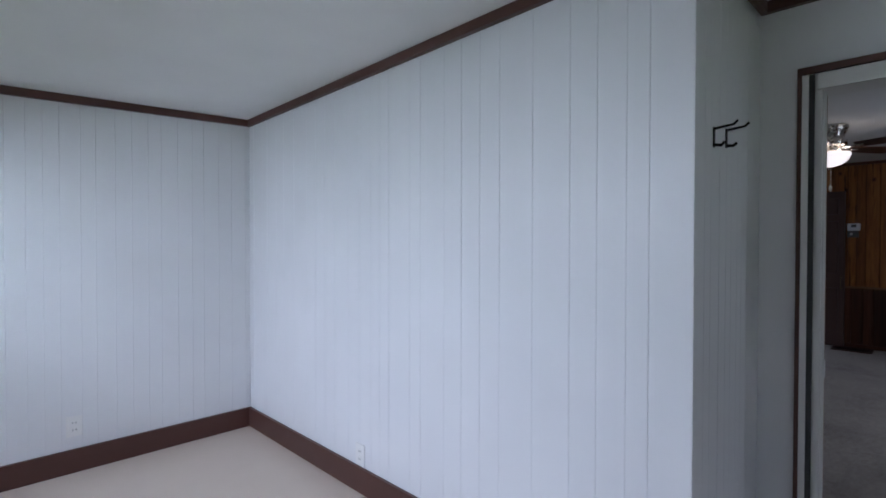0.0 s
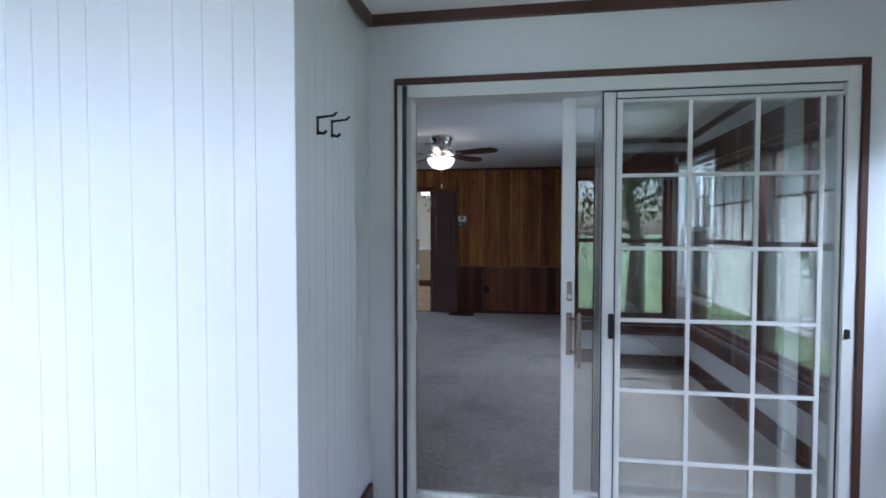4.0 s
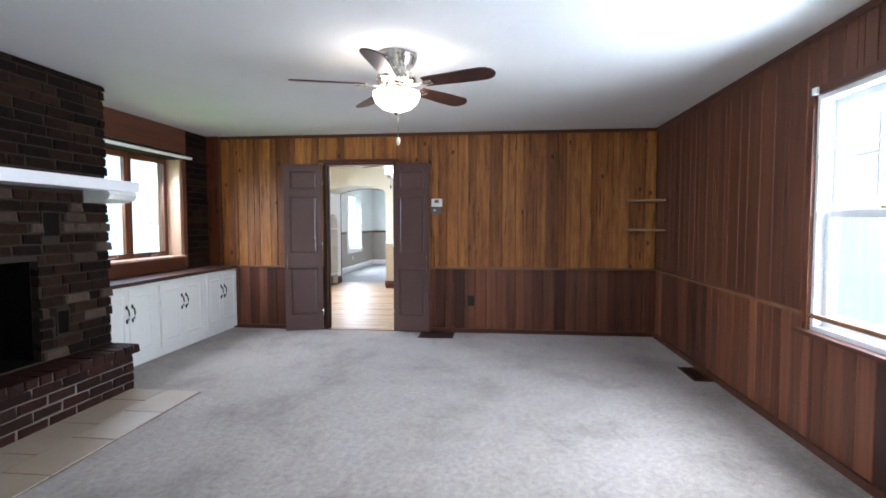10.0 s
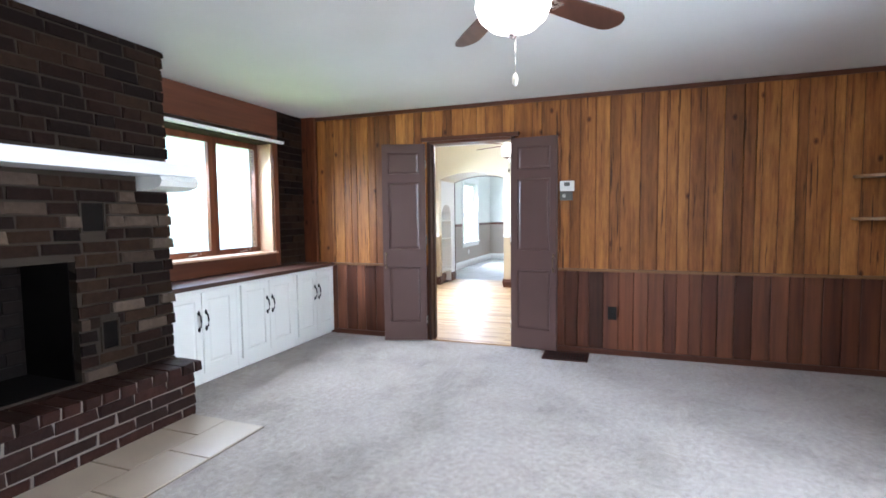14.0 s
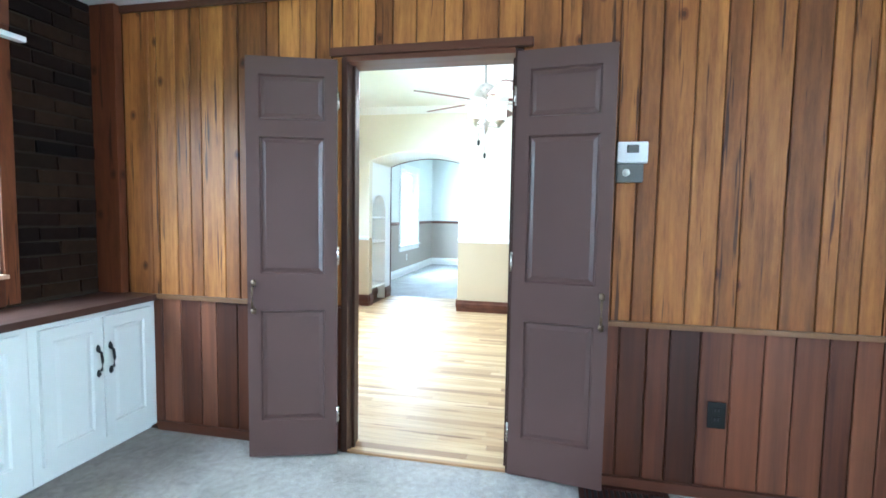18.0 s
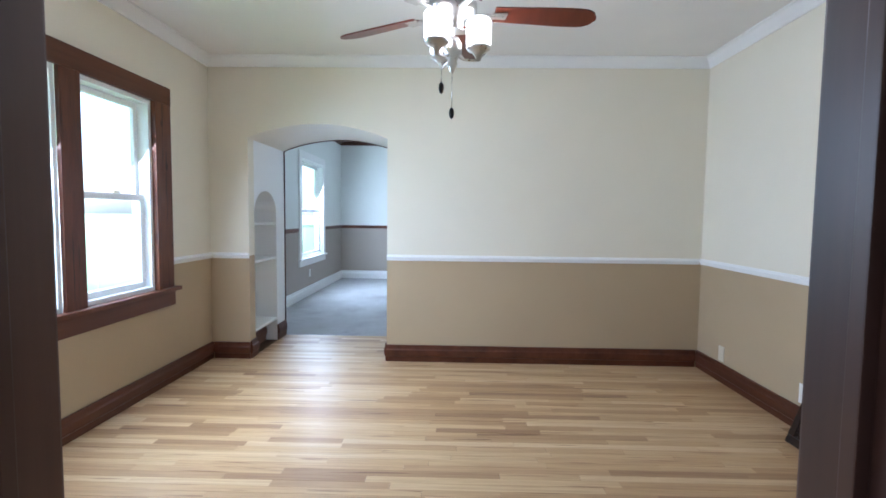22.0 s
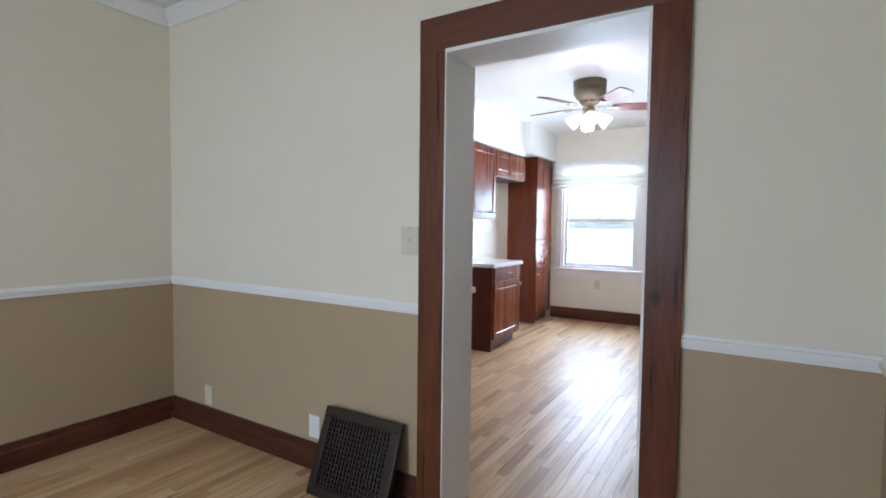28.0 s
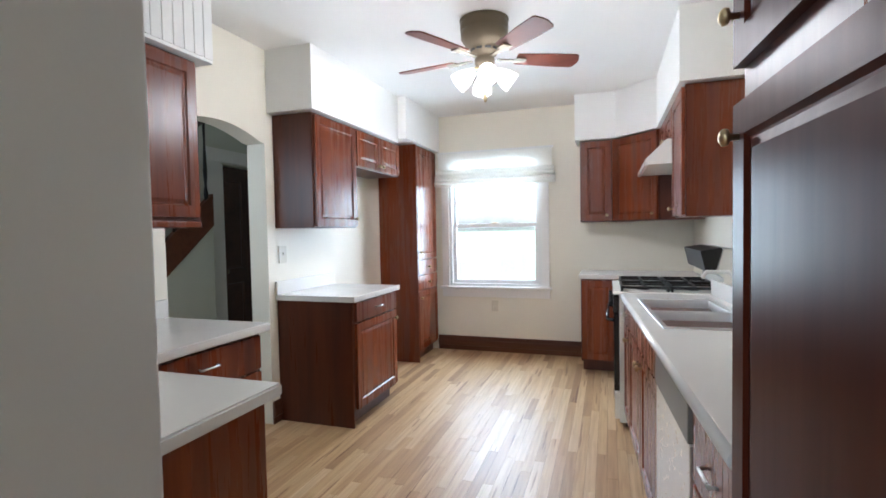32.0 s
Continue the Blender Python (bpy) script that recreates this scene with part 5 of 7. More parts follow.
for k in range(4):
    a = radians(20 + 90 * k)
    d = Vector((math.cos(a), math.sin(a), 0))
    c = Vector((*FAN3, 2.345))
    part("lamp_arm", tube([c, c + d * 0.05, c + d * 0.075 + Vector((0, 0, -0.02))], 0.011), M_BRASS, f3)
    bm = lathed([(0.022, 0.0), (0.032, 0.02), (0.05, 0.06), (0.058, 0.1), (0.062, 0.125), (0.056, 0.125)], (0, 0, 0), 20)
    bmesh.ops.transform(bm, matrix=Matrix.Translation(c + d * 0.07 + Vector((0, 0, -0.02))) @ d.to_track_quat('X', 'Z').to_matrix().to_4x4() @ Matrix.Rotation(radians(128), 4, 'Y'), verts=bm.verts)
    s = part("glass_shade", bm, M_SHADE, f3, "lit frosted tulip shade")
    s.visible_shadow = False
    bulb("fan_bulb", c + d * 0.13 + Vector((0, 0, -0.06)), 2.3, 0.05, (1.0, 0.95, 0.89))
for k in range(10):
    part("vent_slot", spun(boxes((0.0795, 0.086, -0.018, 0.018, 0.0, 0.012)), 36 * k + 10, (*FAN3, KIT_CEIL - 0.192)), M_DARK_SEAL, f3, "dark cooling slot")
pull_chain(f3, FAN3[0], FAN3[1], 2.34, 2.19, M_BRASS, M_BRASS)

# ---------- kitchen ----------


def front(parent, name, axis, face, out, u0, u1, z0, z1, hole=True, label="", mat=None, knob=None, pull=None, rim=0.055):
    """A door or drawer front lying on a cabinet's face."""
    def put(u, w, z):
        w = face + out * (0.011 + w)
        return Vector((w, u, z)) if axis == 'x' else Vector((u, w, z))
    r = min(rim, (z1 - z0) * 0.28)
    holes = [(u0 + r, u1 - r, z0 + r, z1 - r)] if hole else []
    p = part(name, panel_plate(bmesh.new(), u0, u1, z0, z1, 0.02, holes, put, 0.008), mat or M_CHERRY, parent, label)
    if knob:
        u, z = knob
        c = put(u, 0.01, z)
        prof = [(0.006, 0), (0.006, 0.014), (0.015, 0.018), (0.016, 0.026), (0.009, 0.032), (0.001, 0.033)]
        prof = [(r2, h * out) for r2, h in prof]
        part("knob", lathed(prof, c, 14, axis), M_BRASS, p, "round metal knob")
    if pull:
        u, z = pull
        ln = 0.05
        pts = [put(u - ln, 0.01, z), put(u - ln * 0.95, 0.03, z), put(u + ln * 0.95, 0.03, z), put(u + ln, 0.01, z)]
        part("bar_pull", tube(pts, 0.005), M_STEEL, p, "steel bar pull")
    return p


def cabinet(label, x0, x1, y0, y1, z0, z1, toe=None, group="kitchen cabinets", mat=None):
    c = thing("kitchen_cabinet", label, "cabinet", ((x0 + x1) / 2, (y0 + y1) / 2, 0 if toe else z0), group)
    part("body", boxes((x0, x1, y0, y1, z0, z1), bevel=0.002), mat or M_CHERRY_DARK, c)
    if toe:
        part("toe_kick", boxes((*toe, 0, z0)), M_CHERRY_DARK, c, "recessed dark toe kick")
    return c


# left run: base cabinet with drawer, wall cabinets, tall pantry
c = cabinet("cherry base cabinet with one drawer and one door", 11.15, 11.75, -3.93, -3.24, 0.1, 0.875, (11.21, 11.75, -3.93, -3.24))
part("end_panel", boxes((11.15, 11.75, -3.24, -3.226, 0.0, 0.875), bevel=0.002), M_CHERRY_DARK, c)
front(c, "drawer", 'x', 11.15, -1, -3.92, -3.26, 0.735, 0.865, False, "cherry drawer front", pull=(-3.59, 0.80))
front(c, "door", 'x', 11.15, -1, -3.92, -3.26, 0.125, 0.72, True, "cherry panel door", knob=(-3.88, 0.66))
single("countertop", boxes((11.115, 11.75, -3.97, -3.205, 0.875, 0.914), (11.73, 11.75, -3.97, -3.205, 0.914, 1.01), bevel=0.005), M_LAMINATE, "white laminate counter with a low backsplash", "countertop")
c = cabinet("cherry wall cabinet with one door", 11.43, 11.75, -3.835, -3.23, 1.39, 2.19)
front(c, "door", 'x', 11.43, -1, -3.825, -3.245, 1.40, 2.175, True, "cherry panel door", knob=(-3.79, 1.46))
c = cabinet("short cherry wall cabinet with two doors", 11.43, 11.75, -4.70, -3.838, 1.88, 2.19)
front(c, "door", 'x', 11.43, -1, -4.265, -3.85, 1.89, 2.175, True, "cherry panel door", knob=(-4.235, 1.93))
front(c, "door", 'x', 11.43, -1, -4.69, -4.273, 1.89, 2.175, True, "cherry panel door", knob=(-4.30, 1.93))
c = cabinet("tall cherry pantry cabinet with doors and two drawers", 11.35, 11.75, -5.53, -4.94, 0.1, 2.23, (11.40, 11.75, -5.53, -4.94))
part("end_panel", boxes((11.33, 11.75, -4.94, -4.925, 0.0, 2.23), bevel=0.002), M_CHERRY, c)
front(c, "door", 'x', 11.35, -1, -5.51, -4.95, 1.06, 2.21, True, "tall cherry panel door", knob=(-4.985, 1.13))
front(c, "drawer", 'x', 11.35, -1, -5.51, -4.95, 0.90, 1.045, False, "cherry drawer front", knob=(-5.23, 0.97))
front(c, "drawer", 'x', 11.35, -1, -5.51, -4.95, 0.74, 0.885, False, "cherry drawer front", knob=(-5.23, 0.81))
front(c, "door", 'x', 11.35, -1, -5.51, -4.95, 0.12, 0.725, True, "cherry panel door", knob=(-4.985, 0.66))

# left run nearer the dining room: L-shaped counter, base cabinets and wall cabinet
c = cabinet("cherry corner base cabinet with an end panel", 10.45, 11.12, -1.435, -0.70, 0.0, 0.875)
part("end_panel", boxes((10.435, 10.45, -1.43, -0.70, 0.0, 0.875), bevel=0.002), M_CHERRY, c)
front(c, "door", 'y', -1.435, -1, 10.48, 11.0, 0.12, 0.86, True, "cherry panel door")
c = cabinet("cherry drawer base cabinet", 11.12, 11.75, -2.25, -0.70, 0.1, 0.875, (11.19, 11.75, -2.25, -0.70))
front(c, "drawer", 'x', 11.12, -1, -2.235, -1.5, 0.70, 0.86, False, "cherry drawer front", pull=(-1.9, 0.79))
front(c, "drawer", 'x', 11.12, -1, -2.235, -1.5, 0.42, 0.685, False, "cherry drawer front", pull=(-1.9, 0.62))
front(c, "drawer", 'x', 11.12, -1, -2.235, -1.5, 0.12, 0.405, False, "cherry drawer front", pull=(-1.9, 0.33))
bm = prism([(10.40, -0.70), (10.40, -1.47), (11.075, -1.47), (11.075, -2.285), (11.75, -2.285), (11.75, -0.70)], 'z', 0.875, 0.914)
bmesh.ops.bevel(bm, geom=[e for e in bm.edges], offset=0.006, segments=2, affect='EDGES')
ct = thing("countertop", "white laminate L-shaped counter with a low backsplash", "countertop", (11, -1.2, 0.875))
part("slab", bm, M_LAMINATE, ct)
part("backsplash", boxes((11.73, 11.75, -2.285, -0.70, 0.914, 1.01), bevel=0.004), M_LAMINATE, ct)
part("backsplash", boxes((10.40, 11.73, -0.72, -0.70, 0.914, 1.01), bevel=0.004), M_LAMINATE, ct)
c = cabinet("cherry wall cabinet with two doors", 11.43, 11.75, -2.22, -0.78, 1.42, 2.21)
front(c, "door", 'x', 11.43, -1, -2.205, -1.51, 1.44, 2.195, True, "cherry panel door", knob=(-1.56, 1.66))
front(c, "door", 'x', 11.43, -1, -1.49, -0.80, 1.44, 2.195, True, "cherry panel door")
part("light_rail", boxes((11.42, 11.75, -2.225, -0.78, 1.39, 1.42), bevel=0.006), M_CHERRY, c, "moulded lower rail")
sf = thing("soffit_panel", "white beadboard box above the wall cabinet", "soffit", (11.5, -1.5, 2.21))
part("box", boxes((11.37, 11.75, -2.28, -0.70, 2.21, KIT_CEIL)), M_WHITE, sf)
for k in range(26):
    y = -2.278 + k * 0.06
    part("bead_board", boxes((11.362, 11.37, y + 0.003, y + 0.057, 2.225, KIT_CEIL - 0.004), bevel=0.002), M_WHITE, sf)

# tall near cabinet beside the doorway
tall = cabinet("tall glossy cherry cabinet with an upper and a lower door", 8.72, 9.245, -1.315, -0.72, 0.0, 2.6)
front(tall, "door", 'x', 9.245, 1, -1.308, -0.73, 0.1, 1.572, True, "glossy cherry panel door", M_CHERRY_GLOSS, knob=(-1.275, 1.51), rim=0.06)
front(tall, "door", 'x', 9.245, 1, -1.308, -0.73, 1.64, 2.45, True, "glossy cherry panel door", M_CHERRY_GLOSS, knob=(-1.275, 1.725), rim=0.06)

# right run: drawers, dishwasher, sink cabinet, cooker
c1 = cabinet("cherry drawer base cabinet", 8.72, 9.225, -1.74, -1.32, 0.1, 0.875, (8.72, 9.205, -1.74, -1.32))
for z0, z1 in ((0.66, 0.86), (0.40, 0.645), (0.12, 0.385)):
    front(c1, "drawer", 'x', 9.225, 1, -1.73, -1.33, z0, z1, False, "cherry drawer front", pull=(-1.53, (z0 + z1) / 2))
dw = thing("dishwasher", "stainless dishwasher with a dark control strip", "dishwasher", (9.05, -2.1, 0))
part("tub", boxes((8.72, 9.225, -2.335, -1.745, 0.02, 0.87)), M_DARKMETAL, dw)
part("door", boxes((9.225, 9.250, -2.33, -1.75, 0.12, 0.74), bevel=0.004), M_STEEL, dw, "brushed steel door")
part("control_strip", boxes((9.225, 9.255, -2.33, -1.75, 0.745, 0.868), bevel=0.006), M_GREYBOX, dw, "dark grey control strip")
part("kick_plate", boxes((9.20, 9.22, -2.33, -1.75, 0.0, 0.11)), M_BLACK, dw)
c2 = cabinet("cherry sink base cabinet with two doors", 8.72, 9.225, -3.40, -2.34, 0.1, 0.875, (8.72, 9.205, -3.40, -2.34))
front(c2, "false_drawer", 'x', 9.225, 1, -3.39, -2.35, 0.74, 0.86, False, "cherry false drawer front")
front(c2, "door", 'x', 9.225, 1, -2.86, -2.35, 0.12, 0.725, True, "cherry panel door", knob=(-2.82, 0.66))
front(c2, "door", 'x', 9.225, 1, -3.39, -2.87, 0.12, 0.725, True, "cherry panel door", knob=(-2.91, 0.66))
c3 = cabinet("narrow cherry base cabinet with a drawer", 8.72, 9.225, -3.735, -3.405, 0.1, 0.875, (8.72, 9.205, -3.735, -3.405))
front(c3, "drawer", 'x', 9.225, 1, -3.725, -3.415, 0.74, 0.86, False, "cherry drawer front", pull=(-3.57, 0.80))
front(c3, "door", 'x', 9.225, 1, -3.725, -3.415, 0.12, 0.725, True, "cherry panel door", knob=(-3.46, 0.66))
ct = thing("countertop", "long white laminate counter with a steel sink cut in", "countertop", (9.05, -2.5, 0.875))
slab = wall("slab", 'x', 0.875, 0.914, -3.745, -1.318, 8.60, 9.255, [(-3.42, -2.56, 8.80, 9.185)], (M_LAMINATE,))
slab.data.transform(Matrix(((0, 0, 1, 0), (0, 1, 0, 0), (1, 0, 0, 0), (0, 0, 0, 1))))
slab.data.flip_normals()
slab.parent = ct
slab.matrix_parent_inverse = ct.matrix_basis.inverted()
for key in ("label", "category", "kind"):
    if key in slab:
        del slab[key]
part("rolled_edge", lathed([(0.0195, -3.742), (0.0195, -1.322)], (9.252, 0, 0.8945), 14, 'y'), M_LAMINATE, ct)
part("backsplash", boxes((8.70, 8.72, -3.745, -1.318, 0.914, 1.01), bevel=0.004), M_LAMINATE, ct)
sk = thing("sink", "stainless double-bowl sink set in the counter", "sink", (9.06, -2.93, 0.75))
part("rim", boxes((8.84, 8.875, -3.38, -2.48, 0.914, 0.92), (9.23, 9.252, -3.38, -2.48, 0.914, 0.92), (8.875, 9.23, -2.515, -2.48, 0.914, 0.92), (8.875, 9.23, -3.38, -3.345, 0.914, 0.92), (8.875, 9.23, -2.945, -2.915, 0.905, 0.92), bevel=0.003), M_SINK, sk)
for a, b in ((-2.915, -2.515), (-3.345, -2.945)):
    part("bowl", boxes((8.875, 9.23, a, b, 0.74, 0.745), (8.872, 8.876, a, b, 0.745, 0.915), (9.229, 9.233, a, b, 0.745, 0.915), (8.876, 9.229, a, a + 0.004, 0.745, 0.915), (8.876, 9.229, b - 0.004, b, 0.745, 0.915)), M_SINK, sk, "steel sink bowl")
    part("drain", lathed([(0.04, 0.0), (0.042, 0.004), (0.03, 0.003), (0.028, 0.001)], (9.065, (a + b) / 2, 0.745), 18), M_DARKMETAL, sk)
part("faucet", tube([(8.85, -2.93, 0.92), (8.85, -2.93, 1.08), (8.88, -2.93, 1.12), (8.98, -2.93, 1.12), (9.0, -2.93, 1.09)], 0.011), M_SINK, sk, "steel faucet")
# the run stands slightly askew, drawing away from the wall towards the range
askew = Matrix.Translation((9.262, -1.315, 0)) @ Matrix.Rotation(radians(3.5), 4, 'Z') @ Matrix.Translation((-9.262, 1.315, 0))
for ob in (tall, c1, c2, c3, dw, ct, sk):
    ob.matrix_basis = askew @ (Matrix.Translation((-0.06, -0.06, 0)) if ob is sk else Matrix()) @ ob.matrix_basis

# cooker
st = thing("gas_range", "white and black gas range with a raised backguard", "range", (9.1, -4.13, 0))
part("body", boxes((8.74, 9.42, -4.505, -3.755, 0.03, 0.90), bevel=0.004), M_ENAMEL, st)
part("oven_door", boxes((9.42, 9.455, -4.49, -3.77, 0.24, 0.76), bevel=0.006), M_BLACKGLASS, st, "black glass oven door")
part("drawer", boxes((9.42, 9.45, -4.49, -3.77, 0.05, 0.225), bevel=0.005), M_ENAMEL, st, "white storage drawer")
part("oven_handle", tube([(9.455, -4.46, 0.72), (9.495, -4.45, 0.725), (9.495, -3.81, 0.725), (9.455, -3.80, 0.72)], 0.011), M_BLACKGLASS, st, "dark oven handle")
part("control_panel", boxes((9.42, 9.46, -4.49, -3.77, 0.775, 0.895), bevel=0.008), M_BLACKGLASS, st, "black control panel")
for k in range(5):
    part("control_knob", lathed([(0.018, 0), (0.016, 0.025), (0.001, 0.027)], (9.46, -4.40 + 0.135 * k, 0.835), 14, 'x'), M_BLACK, st)
part("cooktop", boxes((8.78, 9.46, -4.505, -3.755, 0.90, 0.92), bevel=0.006), M_ENAMEL, st, "white enamel cooktop")
for gx in (8.95, 9.26):
    for gy in (-4.32, -3.94):
        part("burner", lathed([(0.045, 0), (0.045, 0.012), (0.03, 0.018), (0.001, 0.018)], (gx, gy, 0.92), 18), M_BLACK, st)
        part("grate", boxes((gx - 0.14, gx + 0.14, gy - 0.008, gy + 0.008, 0.945, 0.957), (gx - 0.008, gx + 0.008, gy - 0.16, gy + 0.16, 0.945, 0.957), (gx - 0.15, gx - 0.136, gy - 0.17, gy + 0.17, 0.92, 0.957), (gx + 0.136, gx + 0.15, gy - 0.17, gy + 0.17, 0.92, 0.957), (gx - 0.136, gx + 0.136, gy - 0.172, gy - 0.16, 0.94, 0.957), (gx - 0.136, gx + 0.136, gy + 0.16, gy + 0.172, 0.94, 0.957)), M_BLACK, st, "black cast grate")
bm = prism([(8.72, 0.92), (8.80, 0.92), (8.80, 1.02), (8.84, 1.05), (8.80, 1.20), (8.72, 1.20)], 'y', -4.505, -3.755)
part("backguard", bm, (M_ENAMEL,), st)
part("backguard_panel", prism([(8.845, 1.05), (8.90, 1.06), (8.93, 1.19), (8.81, 1.21), (8.803, 1.198)], 'y', -4.49, -3.77), M_BLACK, st, "black clock panel")
part("kick", boxes((8.76, 9.38, -4.49, -3.77, 0.0, 0.03)), M_BLACK, st)

# far right corner
c = cabinet("cherry corner base cabinet with one door", 8.72, 9.735, -5.57, -5.045, 0.1, 0.875, (8.72, 9.72, -5.57, -5.11))
front(c, "door", 'y', -5.045, 1, 9.43, 9.725, 0.12, 0.86, True, "narrow cherry panel door")
c2 = cabinet("cherry base cabinet beside the range", 8.72, 9.34, -5.04, -4.51, 0.1, 0.875, (8.72, 9.27, -5.04, -4.51))
front(c2, "door", 'x', 9.34, 1, -5.0, -4.52, 0.12, 0.86, True, "cherry panel door")
bm = prism([(8.70, Y_KIT1), (9.755, Y_KIT1), (9.755, -5.02), (9.375, -5.02), (9.375, -4.51), (8.70, -4.51)], 'z', 0.875, 0.914)
bmesh.ops.bevel(bm, geom=[e for e in bm.edges], offset=0.006, segments=2, affect='EDGES')
single("countertop", bm, M_LAMINATE, "white laminate corner counter", "countertop")
c = cabinet("cherry wall cabinet with one door", 9.45, 9.745, -5.57, -5.26, 1.41, 2.19)
front(c, "door", 'y', -5.26, 1, 9.46, 9.735, 1.42, 2.175, True, "cherry panel door", knob=(9.50, 1.47))
cc = thing("kitchen_cabinet", "cherry diagonal corner wall cabinet", "cabinet", (9.0, -5.3, 1.41), "kitchen cabinets")
part("body", prism([(8.72, -5.57), (9.448, -5.57), (9.448, -5.26), (9.06, -4.88), (8.72, -4.88)], 'z', 1.41, 2.19), M_CHERRY_DARK, cc)
dv, nv_ = Vector((9.06 - 9.448, -4.88 + 5.26, 0)).normalized(), Vector((0.7, 0.714, 0)).normalized()
org = Vector((9.448, -5.26, 0))
pd = part("door", panel_plate(bmesh.new(), 0.02, 0.52, 1.42, 2.175, 0.02, [(0.075, 0.465, 1.475, 2.12)], lambda u, w, z: org + dv * u + nv_ * (0.011 + w) + Vector((0, 0, z)), 0.008), M_CHERRY, cc, "cherry panel door")
part("knob", lathed([(0.001, -0.014), (0.013, -0.006), (0.014, 0.004), (0.001, 0.014)], org + dv * 0.48 + nv_ * 0.035 + Vector((0, 0, 1.47)), 12), M_BRASS, pd)
c = cabinet("short cherry wall cabinet over the hood", 8.72, 9.05, -4.875, -4.02, 1.96, 2.19)
front(c, "door", 'x', 9.05, 1, -4.44, -4.03, 1.97, 2.175, True, "cherry panel door", knob=(-4.40, 2.0))
front(c, "door", 'x', 9.05, 1, -4.865, -4.45, 1.97, 2.175, True, "cherry panel door", knob=(-4.49, 2.0))
c = cabinet("cherry wall cabinet with one door", 8.72, 9.05, -4.01, -3.51, 1.41, 2.19, mat=M_CHERRY)
front(c, "door", 'x', 9.05, 1, -4.0, -3.52, 1.42, 2.175, True, "cherry panel door", knob=(-3.96, 1.47))
hd = thing("range_hood", "white range hood under the short cabinet", "range hood", (8.9, -4.4, 1.79))
part("hood_shell", prism([(8.72, 1.79), (9.24, 1.79), (9.24, 1.825), (9.10, 1.96), (8.72, 1.96)], 'y', -4.86, -4.03), M_ENAMEL, hd)
part("hood_lip", boxes((9.22, 9.244, -4.86, -4.03, 1.782, 1.812), bevel=0.003), M_STEEL, hd)

# roman blind over the kitchen window
bl = thing("roman_blind", "sheer white roman blind gathered at the window head", "blind", (10.67, -5.54, 1.83))
part("head_rail", boxes((10.03, 11.31, -5.56, -5.515, 2.20, 2.22), bevel=0.003), M_VWIN, bl)
bm = bmesh.new()
prev = None
for k in range(25):
    s = k / 24
    z = 2.20 - 0.20 * s
    row = [bm.verts.new((10.04 + 1.26 * i / 30, -5.522 + 0.004 * math.sin(i * 1.3 + k * 0.4), z)) for i in range(31)]
    if prev:
        for i in range(30):
            bm.faces.new((prev[i], prev[i + 1], row[i + 1], row[i])).smooth = True
    prev = row
part("sheer_panel", bm, M_FABRIC, bl)
for k in range(3):
    z0 = 2.02 - 0.055 * k
    prof = [(-5.535, z0), (-5.50 + 0.008 * k, z0 - 0.012), (-5.488 + 0.008 * k, z0 - 0.045), (-5.505, z0 - 0.075), (-5.535, z0 - 0.06)]
    part("fold", prism(prof, 'x', 10.02 - 0.006 * k, 11.32 + 0.006 * k), M_FABRIC, bl, "soft gathered fold")

# ---------- small fittings ----------


def wall_plate(name, label, category, axis, face, out, u, z, w, h, mat, kind):
    """A switch or outlet plate on a wall."""
    def put(w0, w1, a, b, c, d):
        w0, w1 = sorted((face + out * w0, face + out * w1))
        return (w0, w1, a, b, c, d) if axis == 'x' else (a, b, w0, w1, c, d)
    p = thing(name, label, category, (face, u, z) if axis == 'x' else (u, face, z))
    part("plate", boxes(put(0, 0.006, u - w / 2, u + w / 2, z - h / 2, z + h / 2), bevel=0.002), mat, p)
    if kind == "outlet":
        for e in (-1, 1):
            o = part("socket", boxes(put(0.005, 0.0085, u - 0.017, u + 0.017, z + e * 0.021 - 0.014, z + e * 0.021 + 0.014), bevel=0.003), mat, p)
            part("slot", boxes(put(0.008, 0.009, u - 0.009, u - 0.006, z + e * 0.021 - 0.005, z + e * 0.021 + 0.006), put(0.008, 0.009, u + 0.006, u + 0.009, z + e * 0.021 - 0.005, z + e * 0.021 + 0.006)), M_DARK_SEAL, o)
    elif kind == "switch":
        part("toggle", boxes(put(0.005, 0.016, u - 0.005, u + 0.005, z - 0.004, z + 0.014), bevel=0.002), mat, p)
    if kind != "blank":
        for e in (-1, 1):
            part("screw", lathed([(0.003, 0), (0.003, 0.002)], (face + out * 0.005, u, z + e * h * 0.42) if axis == 'x' else (u, face + out * 0.005, z + e * h * 0.42), 8, axis), M_NICKEL, p)
    return p


wall_plate("wall_outlet", "white duplex outlet on the painted boards", "outlet", 'y', 3.58, -1, 0.52, 0.27, 0.078, 0.118, M_PLATE_W, "outlet")
wall_plate("wall_outlet", "white duplex outlet on the painted boards", "outlet", 'x', 1.58, -1, 2.20, 0.20, 0.078, 0.118, M_PLATE_W, "outlet")
wall_plate("wall_outlet", "black outlet plate on the dark boards", "outlet", 'x', 8.25, -1, 0.312, 0.385, 0.075, 0.12, M_BLACK, "outlet")
wall_plate("wall_outlet", "ivory blank plate near the room corner", "outlet", 'y', Y_DIN0, 1, 11.77, 0.225, 0.075, 0.12, M_PLATE, "blank")
wall_plate("wall_outlet", "white blank plate beside the leaning grille", "outlet", 'y', Y_DIN0, 1, 10.84, 0.235, 0.075, 0.12, M_PLATE_W, "blank")
